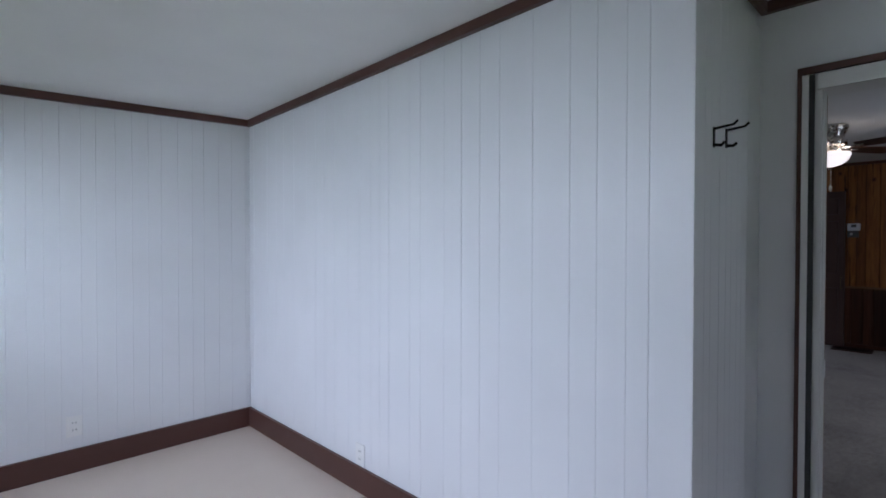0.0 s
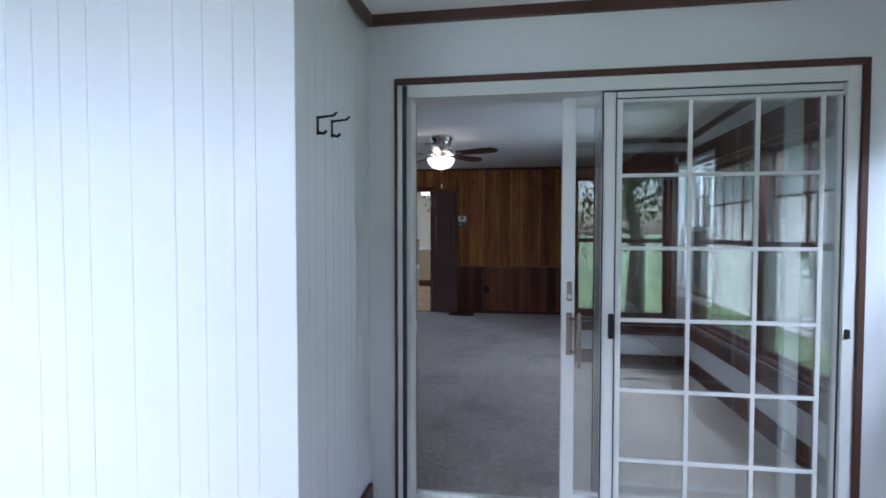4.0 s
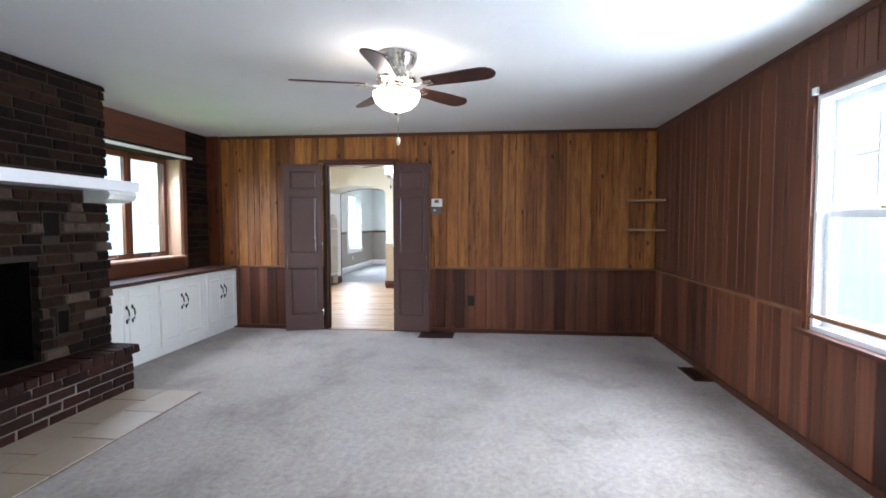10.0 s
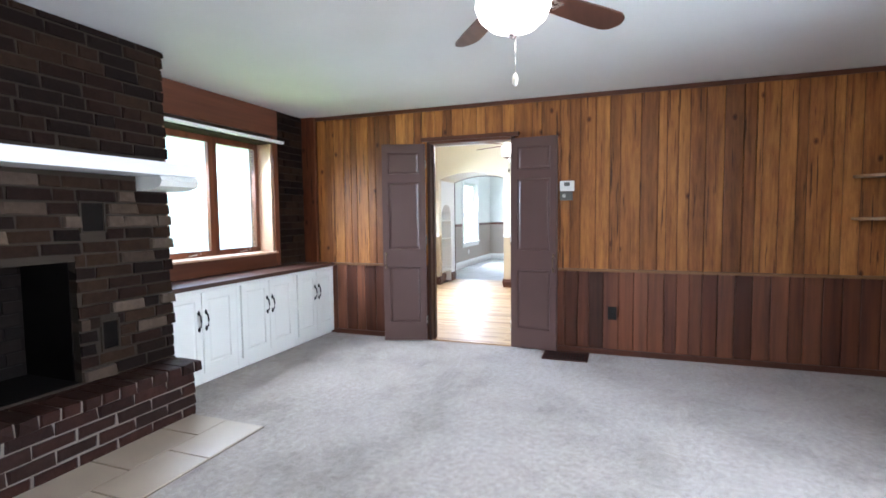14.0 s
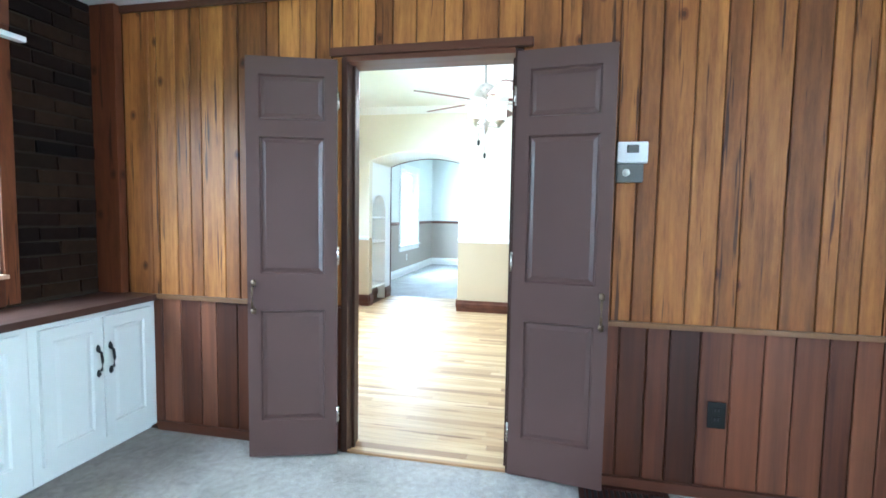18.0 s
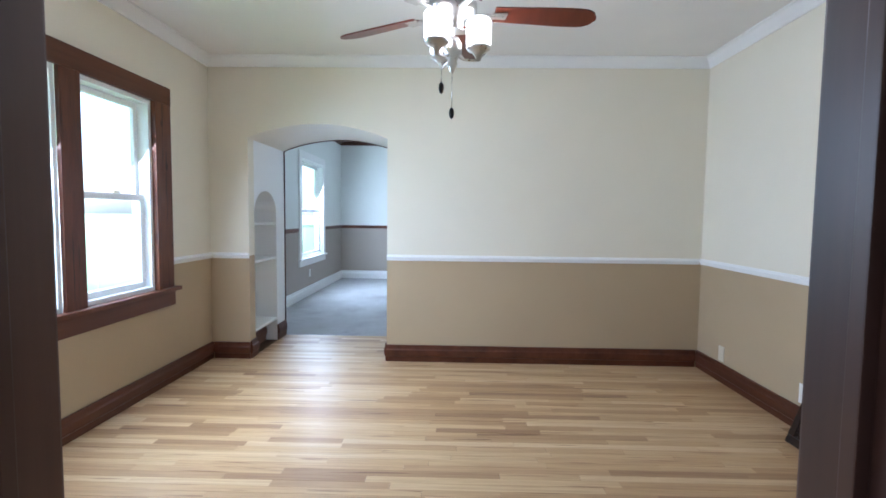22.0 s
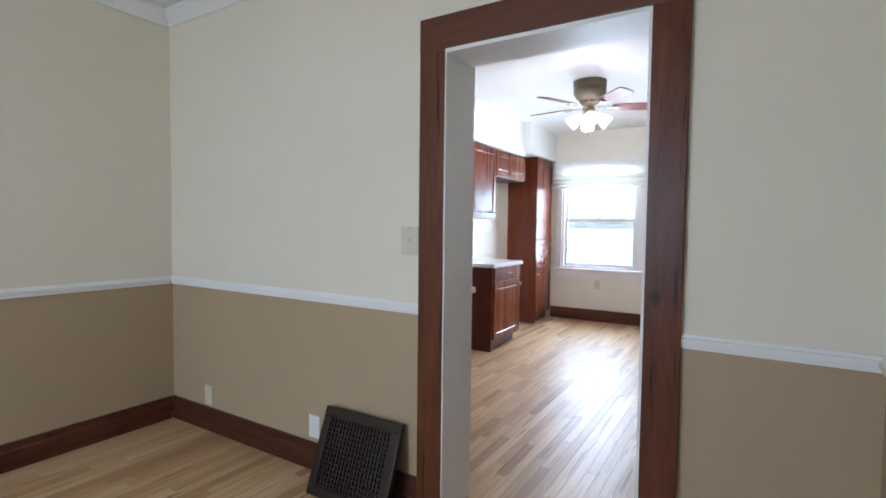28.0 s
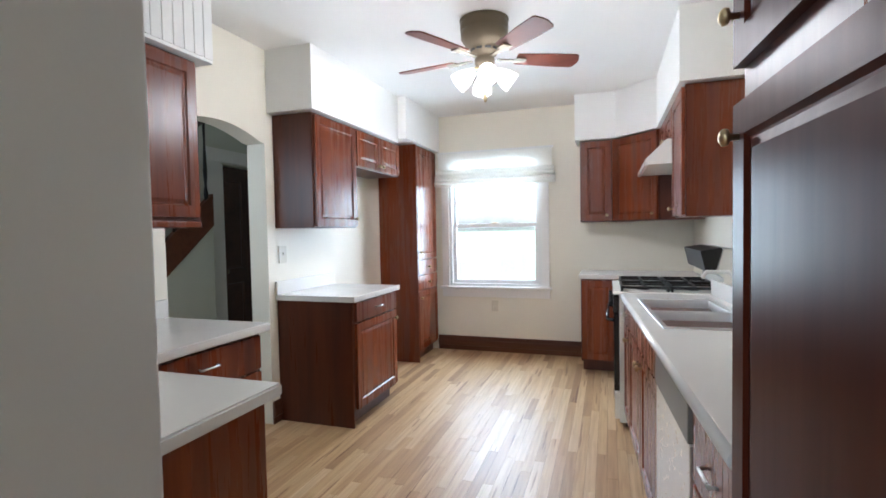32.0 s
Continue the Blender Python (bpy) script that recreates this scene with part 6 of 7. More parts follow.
wall_plate("light_switch", "ivory toggle switch plate by the doorway", "light switch", 'y', Y_DIN0, 1, 10.232, 1.232, 0.093, 0.128, M_PLATE, "switch")
wall_plate("wall_outlet", "ivory outlet plate under the kitchen window", "outlet", 'y', Y_KIT1, 1, 10.68, 0.51, 0.075, 0.12, M_PLATE, "outlet")
wall_plate("light_switch", "ivory switch plate above the counter", "light switch", 'x', 11.75, -1, -3.30, 1.20, 0.085, 0.125, M_PLATE, "switch")
wall_plate("wall_outlet", "white outlet in the back room", "outlet", 'y', 3.97, -1, 15.7, 0.36, 0.075, 0.12, M_PLATE_W, "outlet")

th = thing("thermostat", "white wall thermostat with a grey control box below", "thermostat", (8.25, 0.72, 1.5))
part("cover", boxes((8.215, 8.25, 0.655, 0.785, 1.51, 1.605), bevel=0.008), M_PLATE_W, th, "white thermostat cover")
part("display", boxes((8.212, 8.216, 0.695, 0.745, 1.555, 1.59), bevel=0.001), M_GREYBOX, th, "grey display")
part("control_box", boxes((8.218, 8.25, 0.672, 0.785, 1.425, 1.508), bevel=0.004), M_GREYBOX, th, "grey dial box")
part("dial", lathed([(0.001, -0.010), (0.012, -0.009), (0.014, 0.0)], (8.218, 0.745, 1.467), 18, 'x'), M_STEEL, th, "small silver dial")
part("dial_ring", lathed([(0.017, -0.002), (0.017, 0.001), (0.001, 0.001)], (8.217, 0.745, 1.467), 18, 'x'), M_STEEL, th)


def hook(x, z):
    """A bent iron plant hook with its open side up."""
    y = 0.507
    h = thing("wall_hook", "black iron hook on the white boards", "hook", (x, y, z - 0.06), "two wall hooks")
    part("back_strap", boxes((x - 0.007, x + 0.007, y - 0.004, y, z - 0.06, z + 0.005), bevel=0.001), M_BLACK, h)
    part("upper_arm", tube([(x, y - 0.003, z), (x + 0.004, y - 0.03, z + 0.004), (x + 0.012, y - 0.055, z + 0.008), (x + 0.016, y - 0.066, z + 0.02)], 0.004), M_BLACK, h)
    part("lower_arm", tube([(x, y - 0.003, z - 0.052), (x + 0.003, y - 0.022, z - 0.055), (x + 0.006, y - 0.032, z - 0.045)], 0.005), M_BLACK, h)


hook(1.752, 1.727)
hook(1.886, 1.743)


def register(name, label, x0, x1, y0, y1, along, mat, n):
    """A slotted floor register."""
    r = thing(name, label, "floor vent", ((x0 + x1) / 2, (y0 + y1) / 2, 0))
    part("frame", boxes((x0, x1, y0, y0 + 0.025, 0.001, 0.012), (x0, x1, y1 - 0.025, y1, 0.001, 0.012), (x0, x0 + 0.025, y0 + 0.025, y1 - 0.025, 0.001, 0.012), (x1 - 0.025, x1, y0 + 0.025, y1 - 0.025, 0.001, 0.012), bevel=0.002), mat, r)
    part("well", boxes((x0 + 0.025, x1 - 0.025, y0 + 0.025, y1 - 0.025, 0.001, 0.003)), M_DARK_SEAL, r)
    for k in range(n):
        s = (k + 0.5) / n
        if along == 'x':
            y = y0 + 0.025 + (y1 - y0 - 0.05) * s
            part("louvre", boxes((x0 + 0.025, x1 - 0.025, y - 0.005, y + 0.005, 0.004, 0.010)), mat, r)
        else:
            x = x0 + 0.025 + (x1 - x0 - 0.05) * s
            part("louvre", boxes((x - 0.005, x + 0.005, y0 + 0.025, y1 - 0.025, 0.004, 0.010)), mat, r)


M_VENT = metal("brown_vent_metal", (0.10, 0.045, 0.035), 0.5)
register("floor_vent", "brown metal floor register by the door", 7.91, 8.215, 0.505, 0.905, 'x', M_VENT, 14)
register("floor_vent", "dark brown floor register by the wall", 6.60, 6.98, -1.775, -1.62, 'y', M_VENT, 12)

# cold-air grille leaning on the dining wall
gr = thing("return_air_grille", "dark bronze metal air grille leaning against the wall", "grille", (10.47, -0.40, 0))
GM = Matrix.Translation((10.23, -0.335, 0.004)) @ Matrix.Rotation(radians(1.5), 4, 'Z') @ Matrix.Rotation(radians(21), 4, 'X')


def leaned(*args, bevel=0.0):
    bm = boxes(*args, bevel=bevel)
    bmesh.ops.transform(bm, matrix=GM, verts=bm.verts)
    return bm


GW, GH = 0.46, 0.41
part("frame", leaned((0, GW, 0, 0.03, 0, 0.045), (0, GW, 0, 0.03, GH - 0.045, GH), (0, 0.045, 0, 0.03, 0.045, GH - 0.045), (GW - 0.045, GW, 0, 0.03, 0.045, GH - 0.045), bevel=0.006), M_DARKMETAL, gr)
part("backing", leaned((0.04, GW - 0.04, 0.0, 0.008, 0.04, GH - 0.04)), M_DARK_SEAL, gr)
for k in range(19):
    u = 0.05 + (GW - 0.10) * k / 18
    part("bar", leaned((u - 0.003, u + 0.003, 0.012, 0.022, 0.045, GH - 0.045)), M_DARKMETAL, gr)
for k in range(15):
    v = 0.05 + (GH - 0.10) * k / 14
    part("bar", leaned((0.045, GW - 0.045, 0.014, 0.024, v - 0.003, v + 0.003)), M_DARKMETAL, gr)

# niche shelves
for z in (0.845, 1.19):
    single("niche_shelf", boxes((12.28, 12.83, 3.462, 3.70, z, z + 0.022), bevel=0.004), M_WHITE, "white shelf in the arched niche", "shelf", "niche shelves")
# corner shelves on the boards
for z in (1.225, 1.55):
    sh = thing("corner_shelf", "brown quarter-round wooden corner shelf", "shelf", (8.1, -1.65, z), "corner shelves")
    part("board", prism([(8.25, -1.80), (8.25, -1.45)] + [(8.25 - 0.33 * math.sin(math.pi / 2 * k / 8), -1.80 + 0.35 * math.cos(math.pi / 2 * k / 8)) for k in range(1, 8)] + [(7.92, -1.80)], 'z', z, z + 0.022), M_RAIL, sh)

# hall beyond the kitchen arch: cased door, stair with balusters
hdr = thing("hall_door", "dark brown panel door in a white frame", "door", (13.15, -4.6, 0))
part("frame_side", boxes((13.07, 13.10, -4.157, -3.99, 0, 2.06), bevel=0.004), M_WHITE, hdr)
part("frame_lining", boxes((13.085, 13.15, -4.20, -4.157, 0, 2.05), bevel=0.003), M_WHITE, hdr)
part("frame_side", boxes((13.07, 13.10, -5.08, -4.95, 0, 2.06), bevel=0.004), M_WHITE, hdr)
part("frame_head", boxes((13.07, 13.10, -5.08, -3.99, 2.06, 2.19), bevel=0.004), M_WHITE, hdr)
part("leaf", panel_plate(bmesh.new(), -4.94, -4.20, 0.01, 2.04, 0.036, [(-4.86, -4.62, 0.15, 0.85), (-4.54, -4.28, 0.15, 0.85), (-4.86, -4.62, 1.0, 1.9), (-4.54, -4.28, 1.0, 1.9)], lambda u, w, z: Vector((13.18 + w, u, z))), M_BLADE, hdr, "dark stained door leaf")
part("knob", lathed([(0.001, -0.06), (0.026, -0.05), (0.026, -0.03), (0.01, -0.02), (0.01, 0)], (13.162, -4.25, 0.98), 14, 'x'), M_BRONZE, hdr)
sta = thing("staircase", "dark wooden stair flight with turned dark balusters", "staircase", (12.97, -3.0, 0))
part("string", prism([(-3.92, 1.44), (-2.30, 0.13), (-2.30, 0.42), (-3.92, 1.73)], 'x', 12.95, 13.0), M_TRIM_X, sta, "dark stair string")
part("closing_panel", prism([(-3.92, 1.44), (-3.92, 0), (-2.30, 0), (-2.30, 0.13)], 'x', 12.96, 12.99), M_HALL, sta, "pale panel under the stair")
part("handrail", tube([(12.975, -3.92, 2.45), (12.975, -2.4, 1.22)], 0.025), M_TRIM_X, sta)
for k in range(12):
    y = -3.86 + 0.12 * k
    z = 1.73 - 0.809 * (y + 3.92)
    part("baluster", lathed([(0.014, z - 0.02), (0.02, z + 0.05), (0.010, z + 0.12), (0.019, z + 0.25), (0.01, z + 0.5), (0.014, z + 0.72)], (12.975, y, 0), 12), M_BLACK, sta, "turned dark baluster")

# ---------- outside ----------


def sided_house(x0, x1, y0, y1, eave, ridge, label, windows=(), meter=False):
    h = thing("neighbour_house", label, "house", ((x0 + x1) / 2, (y0 + y1) / 2, -0.45))
    part("wall", boxes((x0, x1, y0, y1, -0.45, eave)), M_VINYL, h, "white vinyl siding")
    ym = (y0 + y1) / 2
    part("roof", prism([(y0 - 0.4, eave), (y1 + 0.4, eave), (ym, ridge)], 'x', x0 - 0.4, x1 + 0.4), M_ROOF, h, "grey shingle roof")
    n = int((eave + 0.45) / 0.13)
    for side in (y0, y1):
        s = -1 if side == y0 else 1
        for k in range(n):
            z = -0.45 + k * 0.13
            bm = prism([(side, z), (side + s * 0.022, z), (side + s * 0.004, z + 0.128), (side, z + 0.128)], 'x', x0, x1)
            part("siding_board", bm, M_VINYL, h)
    for side in windows or (y0, y1):
        s = -1 if side == y0 else 1
        for k in range(3):
            u = x0 + (x1 - x0) * (k + 0.5) / 3
            a, b = sorted((side, side + s * 0.06))
            w = part("window", boxes((u - 0.5, u + 0.5, a, b, 0.7, 2.0), bevel=0.01), M_VWIN, h, "white framed window")
            a, b = sorted((side + s * 0.05, side + s * 0.065))
            part("pane", boxes((u - 0.43, u + 0.43, a, b, 0.77, 1.93)), M_BLACKGLASS, w)
    if meter:
        part("corner_board", boxes((x1 - 0.12, x1 + 0.03, y1 - 0.1, y1 + 0.035, -0.45, eave), bevel=0.004), M_WHITE, h)
        part("downpipe", tube([(x1 - 0.55, y1 + 0.07, eave), (x1 - 0.55, y1 + 0.07, -0.3), (x1 - 0.55, y1 + 0.2, -0.4)], 0.04), M_WHITE, h, "white downpipe")
        box_ = part("meter_box", boxes((x1 - 1.05, x1 - 0.8, y1, y1 + 0.12, 0.75, 1.15), bevel=0.01), M_PLATE_W, h, "pale electricity meter box")
        part("meter_glass", lathed([(0.085, 0.0), (0.085, 0.08), (0.06, 0.11), (0.001, 0.115)], (x1 - 0.925, y1 + 0.12, 0.98), 20, 'y'), M_GREYBOX, box_)
        part("conduit", tube([(x1 - 0.925, y1 + 0.06, 1.15), (x1 - 0.925, y1 + 0.06, eave)], 0.025), M_WHITE, h)
    return h


sided_house(-10.0, -3.5, -12.0, -5.1, 2.9, 5.0, "white sided neighbouring house with a grey roof", (-12.0,), True)
sided_house(-3.0, 6.0, -30.0, -23.0, 3.2, 6.0, "white sided house across the lawn with a grey roof")
sided_house(1.5, 8.2, -15.0, -9.0, 3.2, 5.6, "white sided house behind the lawn with a grey roof")
sided_house(5.0, 17.0, 11.0, 18.0, 3.4, 6.2, "white sided neighbouring house with a grey roof", (18.0,))


def tree(x, y, height, spread, seed):
    rnd = random.Random(seed)
    t = thing("tree", "leafy broad green garden tree on the lawn", "tree", (x, y, -0.45), "garden trees")
    base = Vector((x, y, -0.45))
    limbs = [[base, base + Vector((rnd.uniform(-.1, .1), rnd.uniform(-.1, .1), height * 0.35)), base + Vector((rnd.uniform(-.3, .3), rnd.uniform(-.3, .3), height * 0.75))]]
    bm = bmesh.new()
    tips = []

    def limb(a, b, r0, r1):
        d = (b - a).normalized().to_track_quat('Z', 'Y')
        lo = [bm.verts.new(a + d @ Vector((r0 * math.cos(k), r0 * math.sin(k), 0))) for k in (0, 1.05, 2.1, 3.14, 4.19, 5.24)]
        hi = [bm.verts.new(b + d @ Vector((r1 * math.cos(k), r1 * math.sin(k), 0))) for k in (0, 1.05, 2.1, 3.14, 4.19, 5.24)]
        for k in range(6):
            bm.faces.new((lo[k], lo[(k + 1) % 6], hi[(k + 1) % 6], hi[k]))
    limb(limbs[0][0], limbs[0][1], 0.2, 0.14)
    limb(limbs[0][1], limbs[0][2], 0.14, 0.05)
    for k in range(9):
        a = limbs[0][1].lerp(limbs[0][2], rnd.random())
        an = rnd.uniform(0, 6.28)
        b = a + Vector((math.cos(an) * spread * rnd.uniform(.4, .9), math.sin(an) * spread * rnd.uniform(.4, .9), rnd.uniform(.3, 1.6)))
        limb(a, b, 0.06, 0.015)
        tips += [a.lerp(b, s) for s in (0.5, 0.75, 1.0)]
    part("trunk", bm, M_BARK, t)
    verts, faces = [], []
    for tip in tips:
        for _ in range(110):
            c = tip + Vector((rnd.gauss(0, .42), rnd.gauss(0, .42), rnd.gauss(0, .36)))
            q = Euler((rnd.uniform(0, 6), rnd.uniform(0, 6), rnd.uniform(0, 6))).to_quaternion()
            n = len(verts)
            for u, v in ((-.06, 0), (0, -.035), (.07, 0), (0, .035)):
                verts.append(c + q @ Vector((u, v, 0)))
            faces.append((n, n + 1, n + 2, n + 3))
    me = bpy.data.meshes.new("crown")
    me.from_pydata(verts, [], faces)
    me.materials.append(M_LEAF)
    cr = new("crown", me)
    cr.parent = t
    cr.matrix_parent_inverse = t.matrix_basis.inverted()


for k, (x, y, h, s) in enumerate(((-1.2, -11.5, 5.0, 1.6), (-6.0, -2.6, 4.6, 1.5), (-7.5, 0.2, 5.0, 1.6), (-8.5, 3.0, 5.0, 1.8))):
    tree(x, y, h, s, 40 + k)

# ---------- pieces: boards, bricks, tiles, floor strips ----------


def unit_board(name, mat, ch=0.04, ease=0.7):
    """A board 1 wide (y), 1 high (z), proud along -x, with eased long edges."""
    bm = bmesh.new()
    prof = [(0, 0), (-ease, 0), (-1, ch), (-1, 1 - ch), (-ease, 1), (0, 1)]
    lo = [bm.verts.new((x, y, 0)) for x, y in prof]
    hi = [bm.verts.new((x, y, 1)) for x, y in prof]
    n = len(prof)
    for k in range(n):
        bm.faces.new((lo[k], lo[(k + 1) % n], hi[(k + 1) % n], hi[k]))
    bm.faces.new(lo)
    bm.faces.new(hi)
    bmesh.ops.recalc_face_normals(bm, faces=bm.faces)
    return to_mesh(name, bm, mat)


def boards(parent, mesh, axis, face, out, u0, u1, z0, z1, widths, thick, rnd, skips=(), gap=0.002, uneven=0.18):
    """Boards side by side on a wall; face: the wall behind them, out: towards the room. skips: (u0, u1, z0, z1) left free."""
    u = u0
    while u < u1 - 0.004:
        w = min(rnd.choice(widths), u1 - u)
        if u1 - (u + w) < 0.03:
            w = u1 - u
        cuts = sorted({u, u + w, *[s for k in skips for s in k[:2] if u + 0.01 < s < u + w - 0.01]})
        for a, b in zip(cuts, cuts[1:]):
            spans = [(z0, z1)]
            for s in skips:
                if s[0] < (a + b) / 2 < s[1]:
                    spans = [q for lo, hi in spans for q in ((lo, min(hi, s[2])), (max(lo, s[3]), hi)) if q[1] - q[0] > 0.02]
            for lo, hi in spans:
                ob = new("plank", mesh)
                ob.parent = parent
                t = thick * rnd.uniform(1 - uneven, 1.0)
                if axis == 'x':
                    ob.matrix_basis = Matrix.Translation((face, a + gap / 2, lo)) @ Matrix.Diagonal((-out * t, b - a - gap, hi - lo, 1))
                else:
                    ob.matrix_basis = Matrix.Translation((a + gap / 2, face, lo)) @ Matrix(((0, 1, 0, 0), (1, 0, 0, 0), (0, 0, 1, 0), (0, 0, 0, 1))) @ Matrix.Diagonal((-out * t, b - a - gap, hi - lo, 1))
        u += w


rb = random.Random(5)
ub_white, ub_pine, ub_red, ub_side = unit_board("plank_white", M_WHITE_PANEL, 0.022, 0.9), unit_board("plank_pine", M_PINE), unit_board("plank_red", M_RED), unit_board("plank_side", M_SIDE)
GROOVES = (0.075, 0.105, 0.135, 0.16)
boards(wall_panel, ub_white, 'x', 1.598, -1, 0.507, 3.58, 0.0, 2.30, GROOVES, 0.018, rb, gap=0.0003, uneven=0.03)
boards(wall_panel, ub_white, 'y', 0.525, -1, 1.598, 2.36, 0.0, 2.23, (0.06, 0.075, 0.09), 0.018, rb, gap=0.0003, uneven=0.03)
boards(wall_sun_left, ub_white, 'y', 3.598, -1, -0.35, 1.58, 0.0, 2.23, (0.075, 0.09, 0.10), 0.018, rb, gap=0.0003, uneven=0.03)
PINE = (0.045, 0.07, 0.09, 0.12, 0.14, 0.17)
boards(wall_far, ub_pine, 'x', 8.265, -1, -1.80, 3.44, 0.785, 2.36, PINE, 0.015, rb, [(1.215, 2.12, 0.0, 2.06)], gap=0.0045)
boards(wall_far, ub_red, 'x', 8.265, -1, -1.80, 3.44, 0.03, 0.77, (0.10, 0.12, 0.13), 0.015, rb, [(1.215, 2.12, 0.0, 2.06)], gap=0.0045)
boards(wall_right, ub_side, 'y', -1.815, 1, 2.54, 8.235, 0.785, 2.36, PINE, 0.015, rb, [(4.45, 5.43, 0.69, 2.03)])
boards(wall_right, ub_red, 'y', -1.815, 1, 2.54, 8.235, 0.03, 0.77, (0.10, 0.12, 0.13), 0.015, rb, [(4.45, 5.43, 0.665, 2.03)])


def unit_brick(name, mat):
    """A rough brick within a unit cube, its face towards -y."""
    bm = bmesh.new()
    box(bm, 0, 1, 0, 1, 0, 1)
    r = random.Random(len(name))
    bmesh.ops.bevel(bm, geom=[e for e in bm.edges if all(v.co.y < 0.01 for v in e.verts)], offset=0.07, segments=1, affect='EDGES')
    for v in bm.verts:
        if v.co.y < 0.9:
            v.co += Vector((r.uniform(-.02, .02), r.uniform(-.05, .05), r.uniform(-.05, .05)))
    bmesh.ops.recalc_face_normals(bm, faces=bm.faces)
    return to_mesh(name, bm, mat)


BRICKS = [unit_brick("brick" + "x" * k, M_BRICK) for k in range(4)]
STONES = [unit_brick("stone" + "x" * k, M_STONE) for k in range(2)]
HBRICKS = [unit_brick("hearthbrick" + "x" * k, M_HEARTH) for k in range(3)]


def lay(parent, name, mesh, x0, x1, y0, y1, z0, z1):
    ob = new(name, mesh)
    ob.parent = parent
    inv = parent.matrix_basis.inverted()
    ob.matrix_basis = inv @ Matrix.Translation((x0, y0, z0)) @ Matrix.Diagonal((x1 - x0, y1 - y0, z1 - z0, 1))
    return ob


rk = random.Random(11)
course, blen, joint = 0.0735, 0.215, 0.010
for row in range(int(2.39 / course) + 1):
    z0, z1 = row * course, min(row * course + course - joint, 2.385)
    if z1 < 0.30 or z1 - z0 < 0.02 or (z0 < 1.64 and z1 > 1.565):
        continue
    x = FX0 - (blen / 2 if row % 2 else 0)
    while x < FX1 - 0.01:
        wlen = blen * rk.choice((1, 1, 1, 0.9, 1.08, 0.55))
        a, b = max(x, FX0), min(x + wlen - joint, FX1)
        x += wlen
        if FX1 - b < 0.05:
            b = FX1 + rk.uniform(-0.012, 0.012)
        parts = [(a, b)]
        for h in HOLES:
            if z1 > h[2] + 0.015 and z0 < h[3] - 0.015:
                parts = [p for lo, hi in parts for p in ((lo, min(hi, h[0])), (max(lo, h[1]), hi)) if p[1] - p[0] > 0.025]
        for lo, hi in parts:
            stone = rk.random() < (0.15 if z0 < 1.56 else 0.02)
            out = rk.uniform(0.0, 0.012) + (rk.uniform(0.01, 0.03) if stone else 0)
            lay(fp, "stone" if stone else "brick", rk.choice(STONES if stone else BRICKS), lo, hi, FY - out, FY + 0.08, z0, z1)
    # toothed return side
    lay(fp, "brick", rk.choice(BRICKS), FX1 - 0.11, FX1 + rk.uniform(-0.002, 0.014), FY + 0.085, FY + 0.28, z0, z1)
    lay(fp, "brick", rk.choice(BRICKS), FX1 - 0.11, FX1 + rk.uniform(-0.004, 0.006), FY + 0.29, 3.60, z0, z1)
# raised hearth: four courses and a row of bricks on edge
for row in range(4):
    z0, z1 = row * course, row * course + course - joint
    x = FX0 - 0.06 - (blen / 2 if row % 2 else 0)
    while x < 5.95:
        a, b = max(x, FX0 - 0.06), min(x + blen - joint, 5.955)
        x += blen
        if b - a > 0.03:
            lay(fp, "brick", rk.choice(HBRICKS), a, b, 2.875 - rk.uniform(0, 0.006), 2.96, z0, z1)
    lay(fp, "brick", rk.choice(HBRICKS), 5.86, 5.957, 2.965, 3.095, z0, z1)
x = FX0 - 0.08
while x < 5.96:
    lay(fp, "brick", rk.choice(HBRICKS), x, min(x + 0.092, 5.985), 2.845 - rk.uniform(0, 0.012), 3.04, 0.292, 0.36 + rk.uniform(-0.003, 0.003))
    lay(fp, "brick", rk.choice(HBRICKS), x, min(x + 0.092, 5.985), 3.05, 3.12, 0.292, 0.358)
    x += 0.102

# brick strip between window and corner, and behind the cabinets
wb = random.Random(3)
for row in range(11, 33):
    z0, z1 = row * course, min((row + 1) * course - joint, 2.385)
    if z1 - z0 < 0.02:
        continue
    x = 7.775 - (blen / 2 if row % 2 else 0)
    while x < 8.2:
        a, b = max(x, 7.775), min(x + blen - joint, 8.205)
        x += blen
        if b - a > 0.02:
            lay(wall_brick, "brick", wb.choice(BRICKS), a, b, 3.60 - wb.uniform(0, 0.008), 3.64, z0, z1)

# hearth tiles
tm = bmesh.new()
box(tm, 0, 1, 0, 1, 0, 1)
bmesh.ops.bevel(tm, geom=[e for e in tm.edges if all(v.co.z > 0.9 for v in e.verts)], offset=0.015, segments=1, affect='EDGES')
tile_me = to_mesh("tile", tm, M_TILE)
for row in range(2):
    y1 = 2.872 - row * 0.288
    x = 5.92 + (0.0 if row else 0.2)
    while x > 3.9:
        a, b = max(x - 0.425, 3.9), min(x - 0.006, 5.92)
        if b - a > 0.03:
            lay(tl, "tile", tile_me, a, b, y1 - 0.282, y1, 0.001, 0.010 + rk.uniform(0, 0.001))
        x -= 0.43

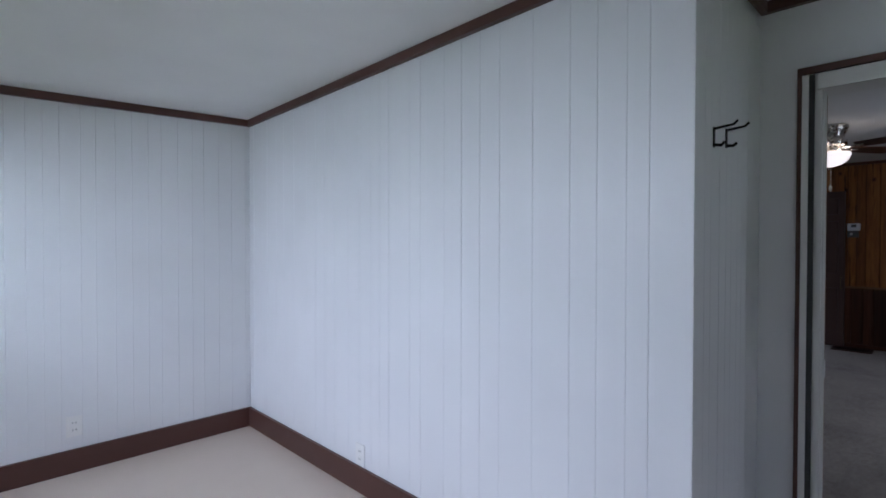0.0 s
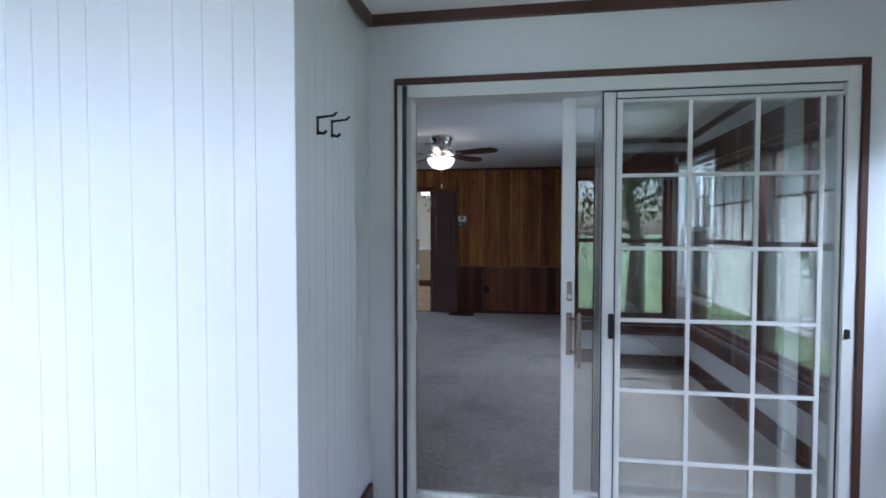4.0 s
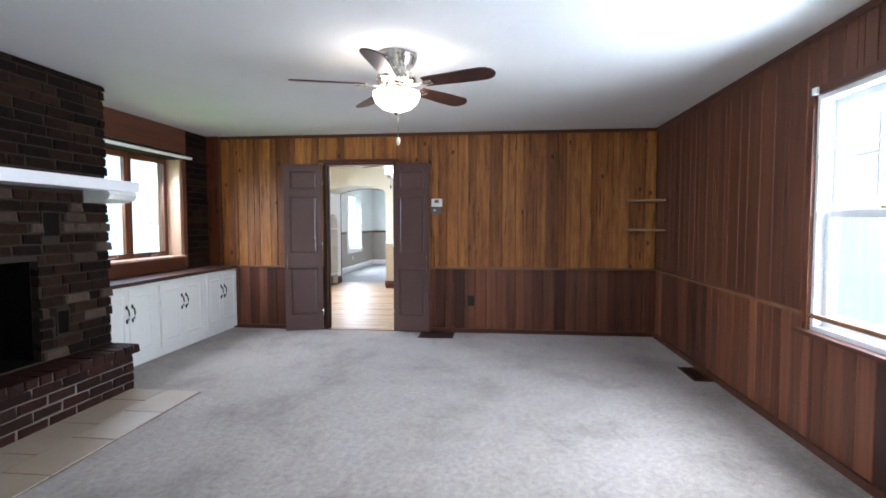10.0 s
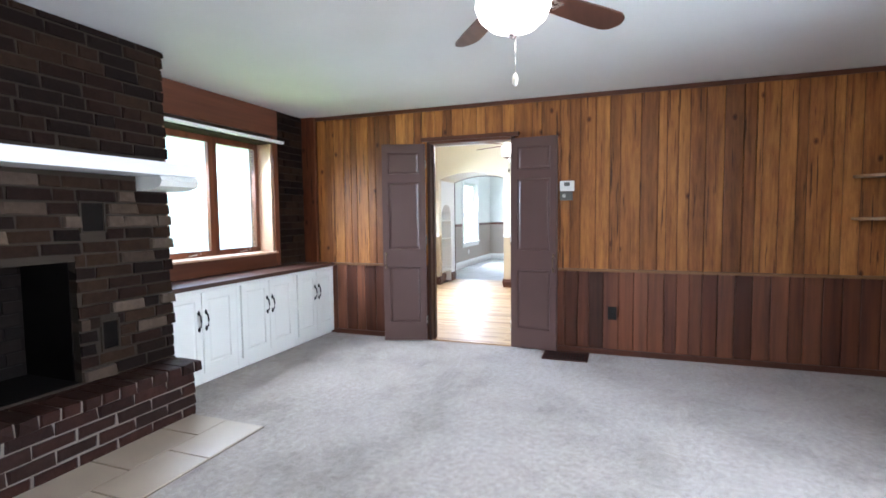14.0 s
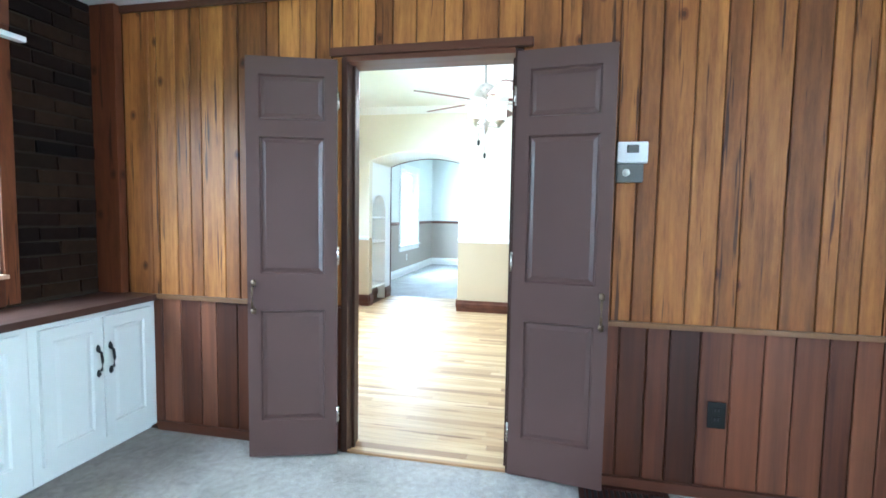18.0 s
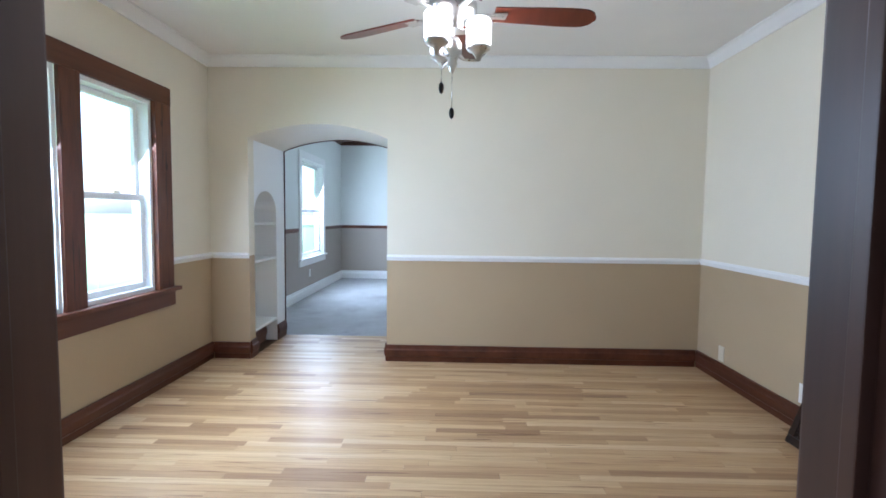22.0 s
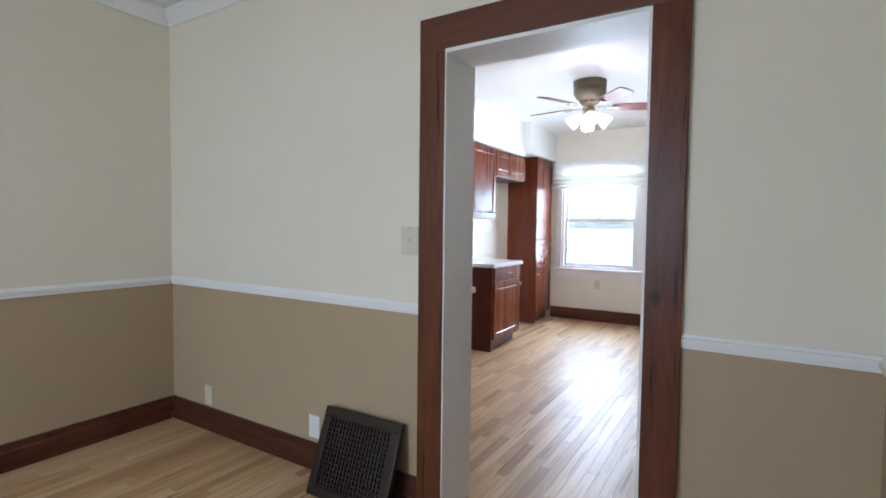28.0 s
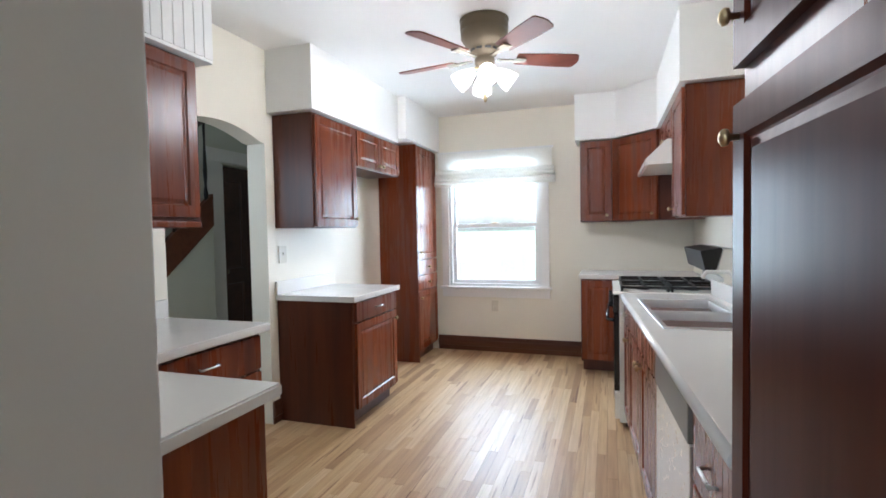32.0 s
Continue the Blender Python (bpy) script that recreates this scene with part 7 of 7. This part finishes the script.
# strip floors: strips along y
sm = bmesh.new()
box(sm, 0, 1, 0, 1, 0, 1)
strip_me = to_mesh("strip", sm, M_STRIP)
sr = random.Random(21)


def strips(parent, x0, x1, y0, y1, limit, near):
    """Narrow boards along y; those inside `near` are pieces of their own, the rest one mesh."""
    verts, faces, made = [], [], 0
    x, w = x0, 0.0572
    while x < x1 - 0.005:
        xe = min(x + w, x1)
        y = y0 - sr.uniform(0, 0.7)
        while y < y1:
            ln = sr.uniform(0.35, 1.25)
            a, b = max(y, y0), min(y + ln, y1)
            y += ln
            if b - a < 0.01:
                continue
            p, q, r, s, top = x + 0.0006, xe - 0.0006, a + 0.0006, b - 0.0006, -sr.uniform(0, 0.0006)
            if made < limit and near[0] < (p + q) / 2 < near[1] and near[2] < (r + s) / 2 < near[3]:
                lay(parent, "floor_strip", strip_me, p, q, r, s, -0.012, top)
                made += 1
            else:
                n = len(verts)
                verts += [(p, r, -0.012), (q, r, -0.012), (q, s, -0.012), (p, s, -0.012), (p, r, top), (q, r, top), (q, s, top), (p, s, top)]
                faces += [tuple(n + i for i in f) for f in ((4, 5, 6, 7), (0, 1, 5, 4), (1, 2, 6, 5), (2, 3, 7, 6), (3, 0, 4, 7))]
        x += w
    me = bpy.data.meshes.new("floor_strips")
    me.from_pydata(verts, [], faces)
    me.materials.append(M_STRIP)
    ob = new("floor_strips", me)
    ob.parent = parent
    tagged(ob, "honey oak floor strips", "", "", "stuff")


fd, fk = bpy.data.objects["floor_dining"], bpy.data.objects["floor_kitchen"]
strips(fd, 8.26, X_DIN0, 1.25, 2.085, 0, (0, 0, 0, 0))
strips(fd, X_DIN0, X_DIN1, Y_DIN0, Y_DIN1, 290, (9.0, 12.16, -0.5, 3.8))
strips(fd, X_DIN1, X_BACK, A0, A1, 0, (0, 0, 0, 0))
strips(fk, KD0, KD1, -0.68, Y_DIN0, 0, (0, 0, 0, 0))
strips(fk, 8.70, 11.75, Y_KIT1, -0.68, 290, (9.4, 11.1, -5.58, -1.2))
strips(fk, 11.75, 13.1, -5.4, -1.4, 0, (0, 0, 0, 0))
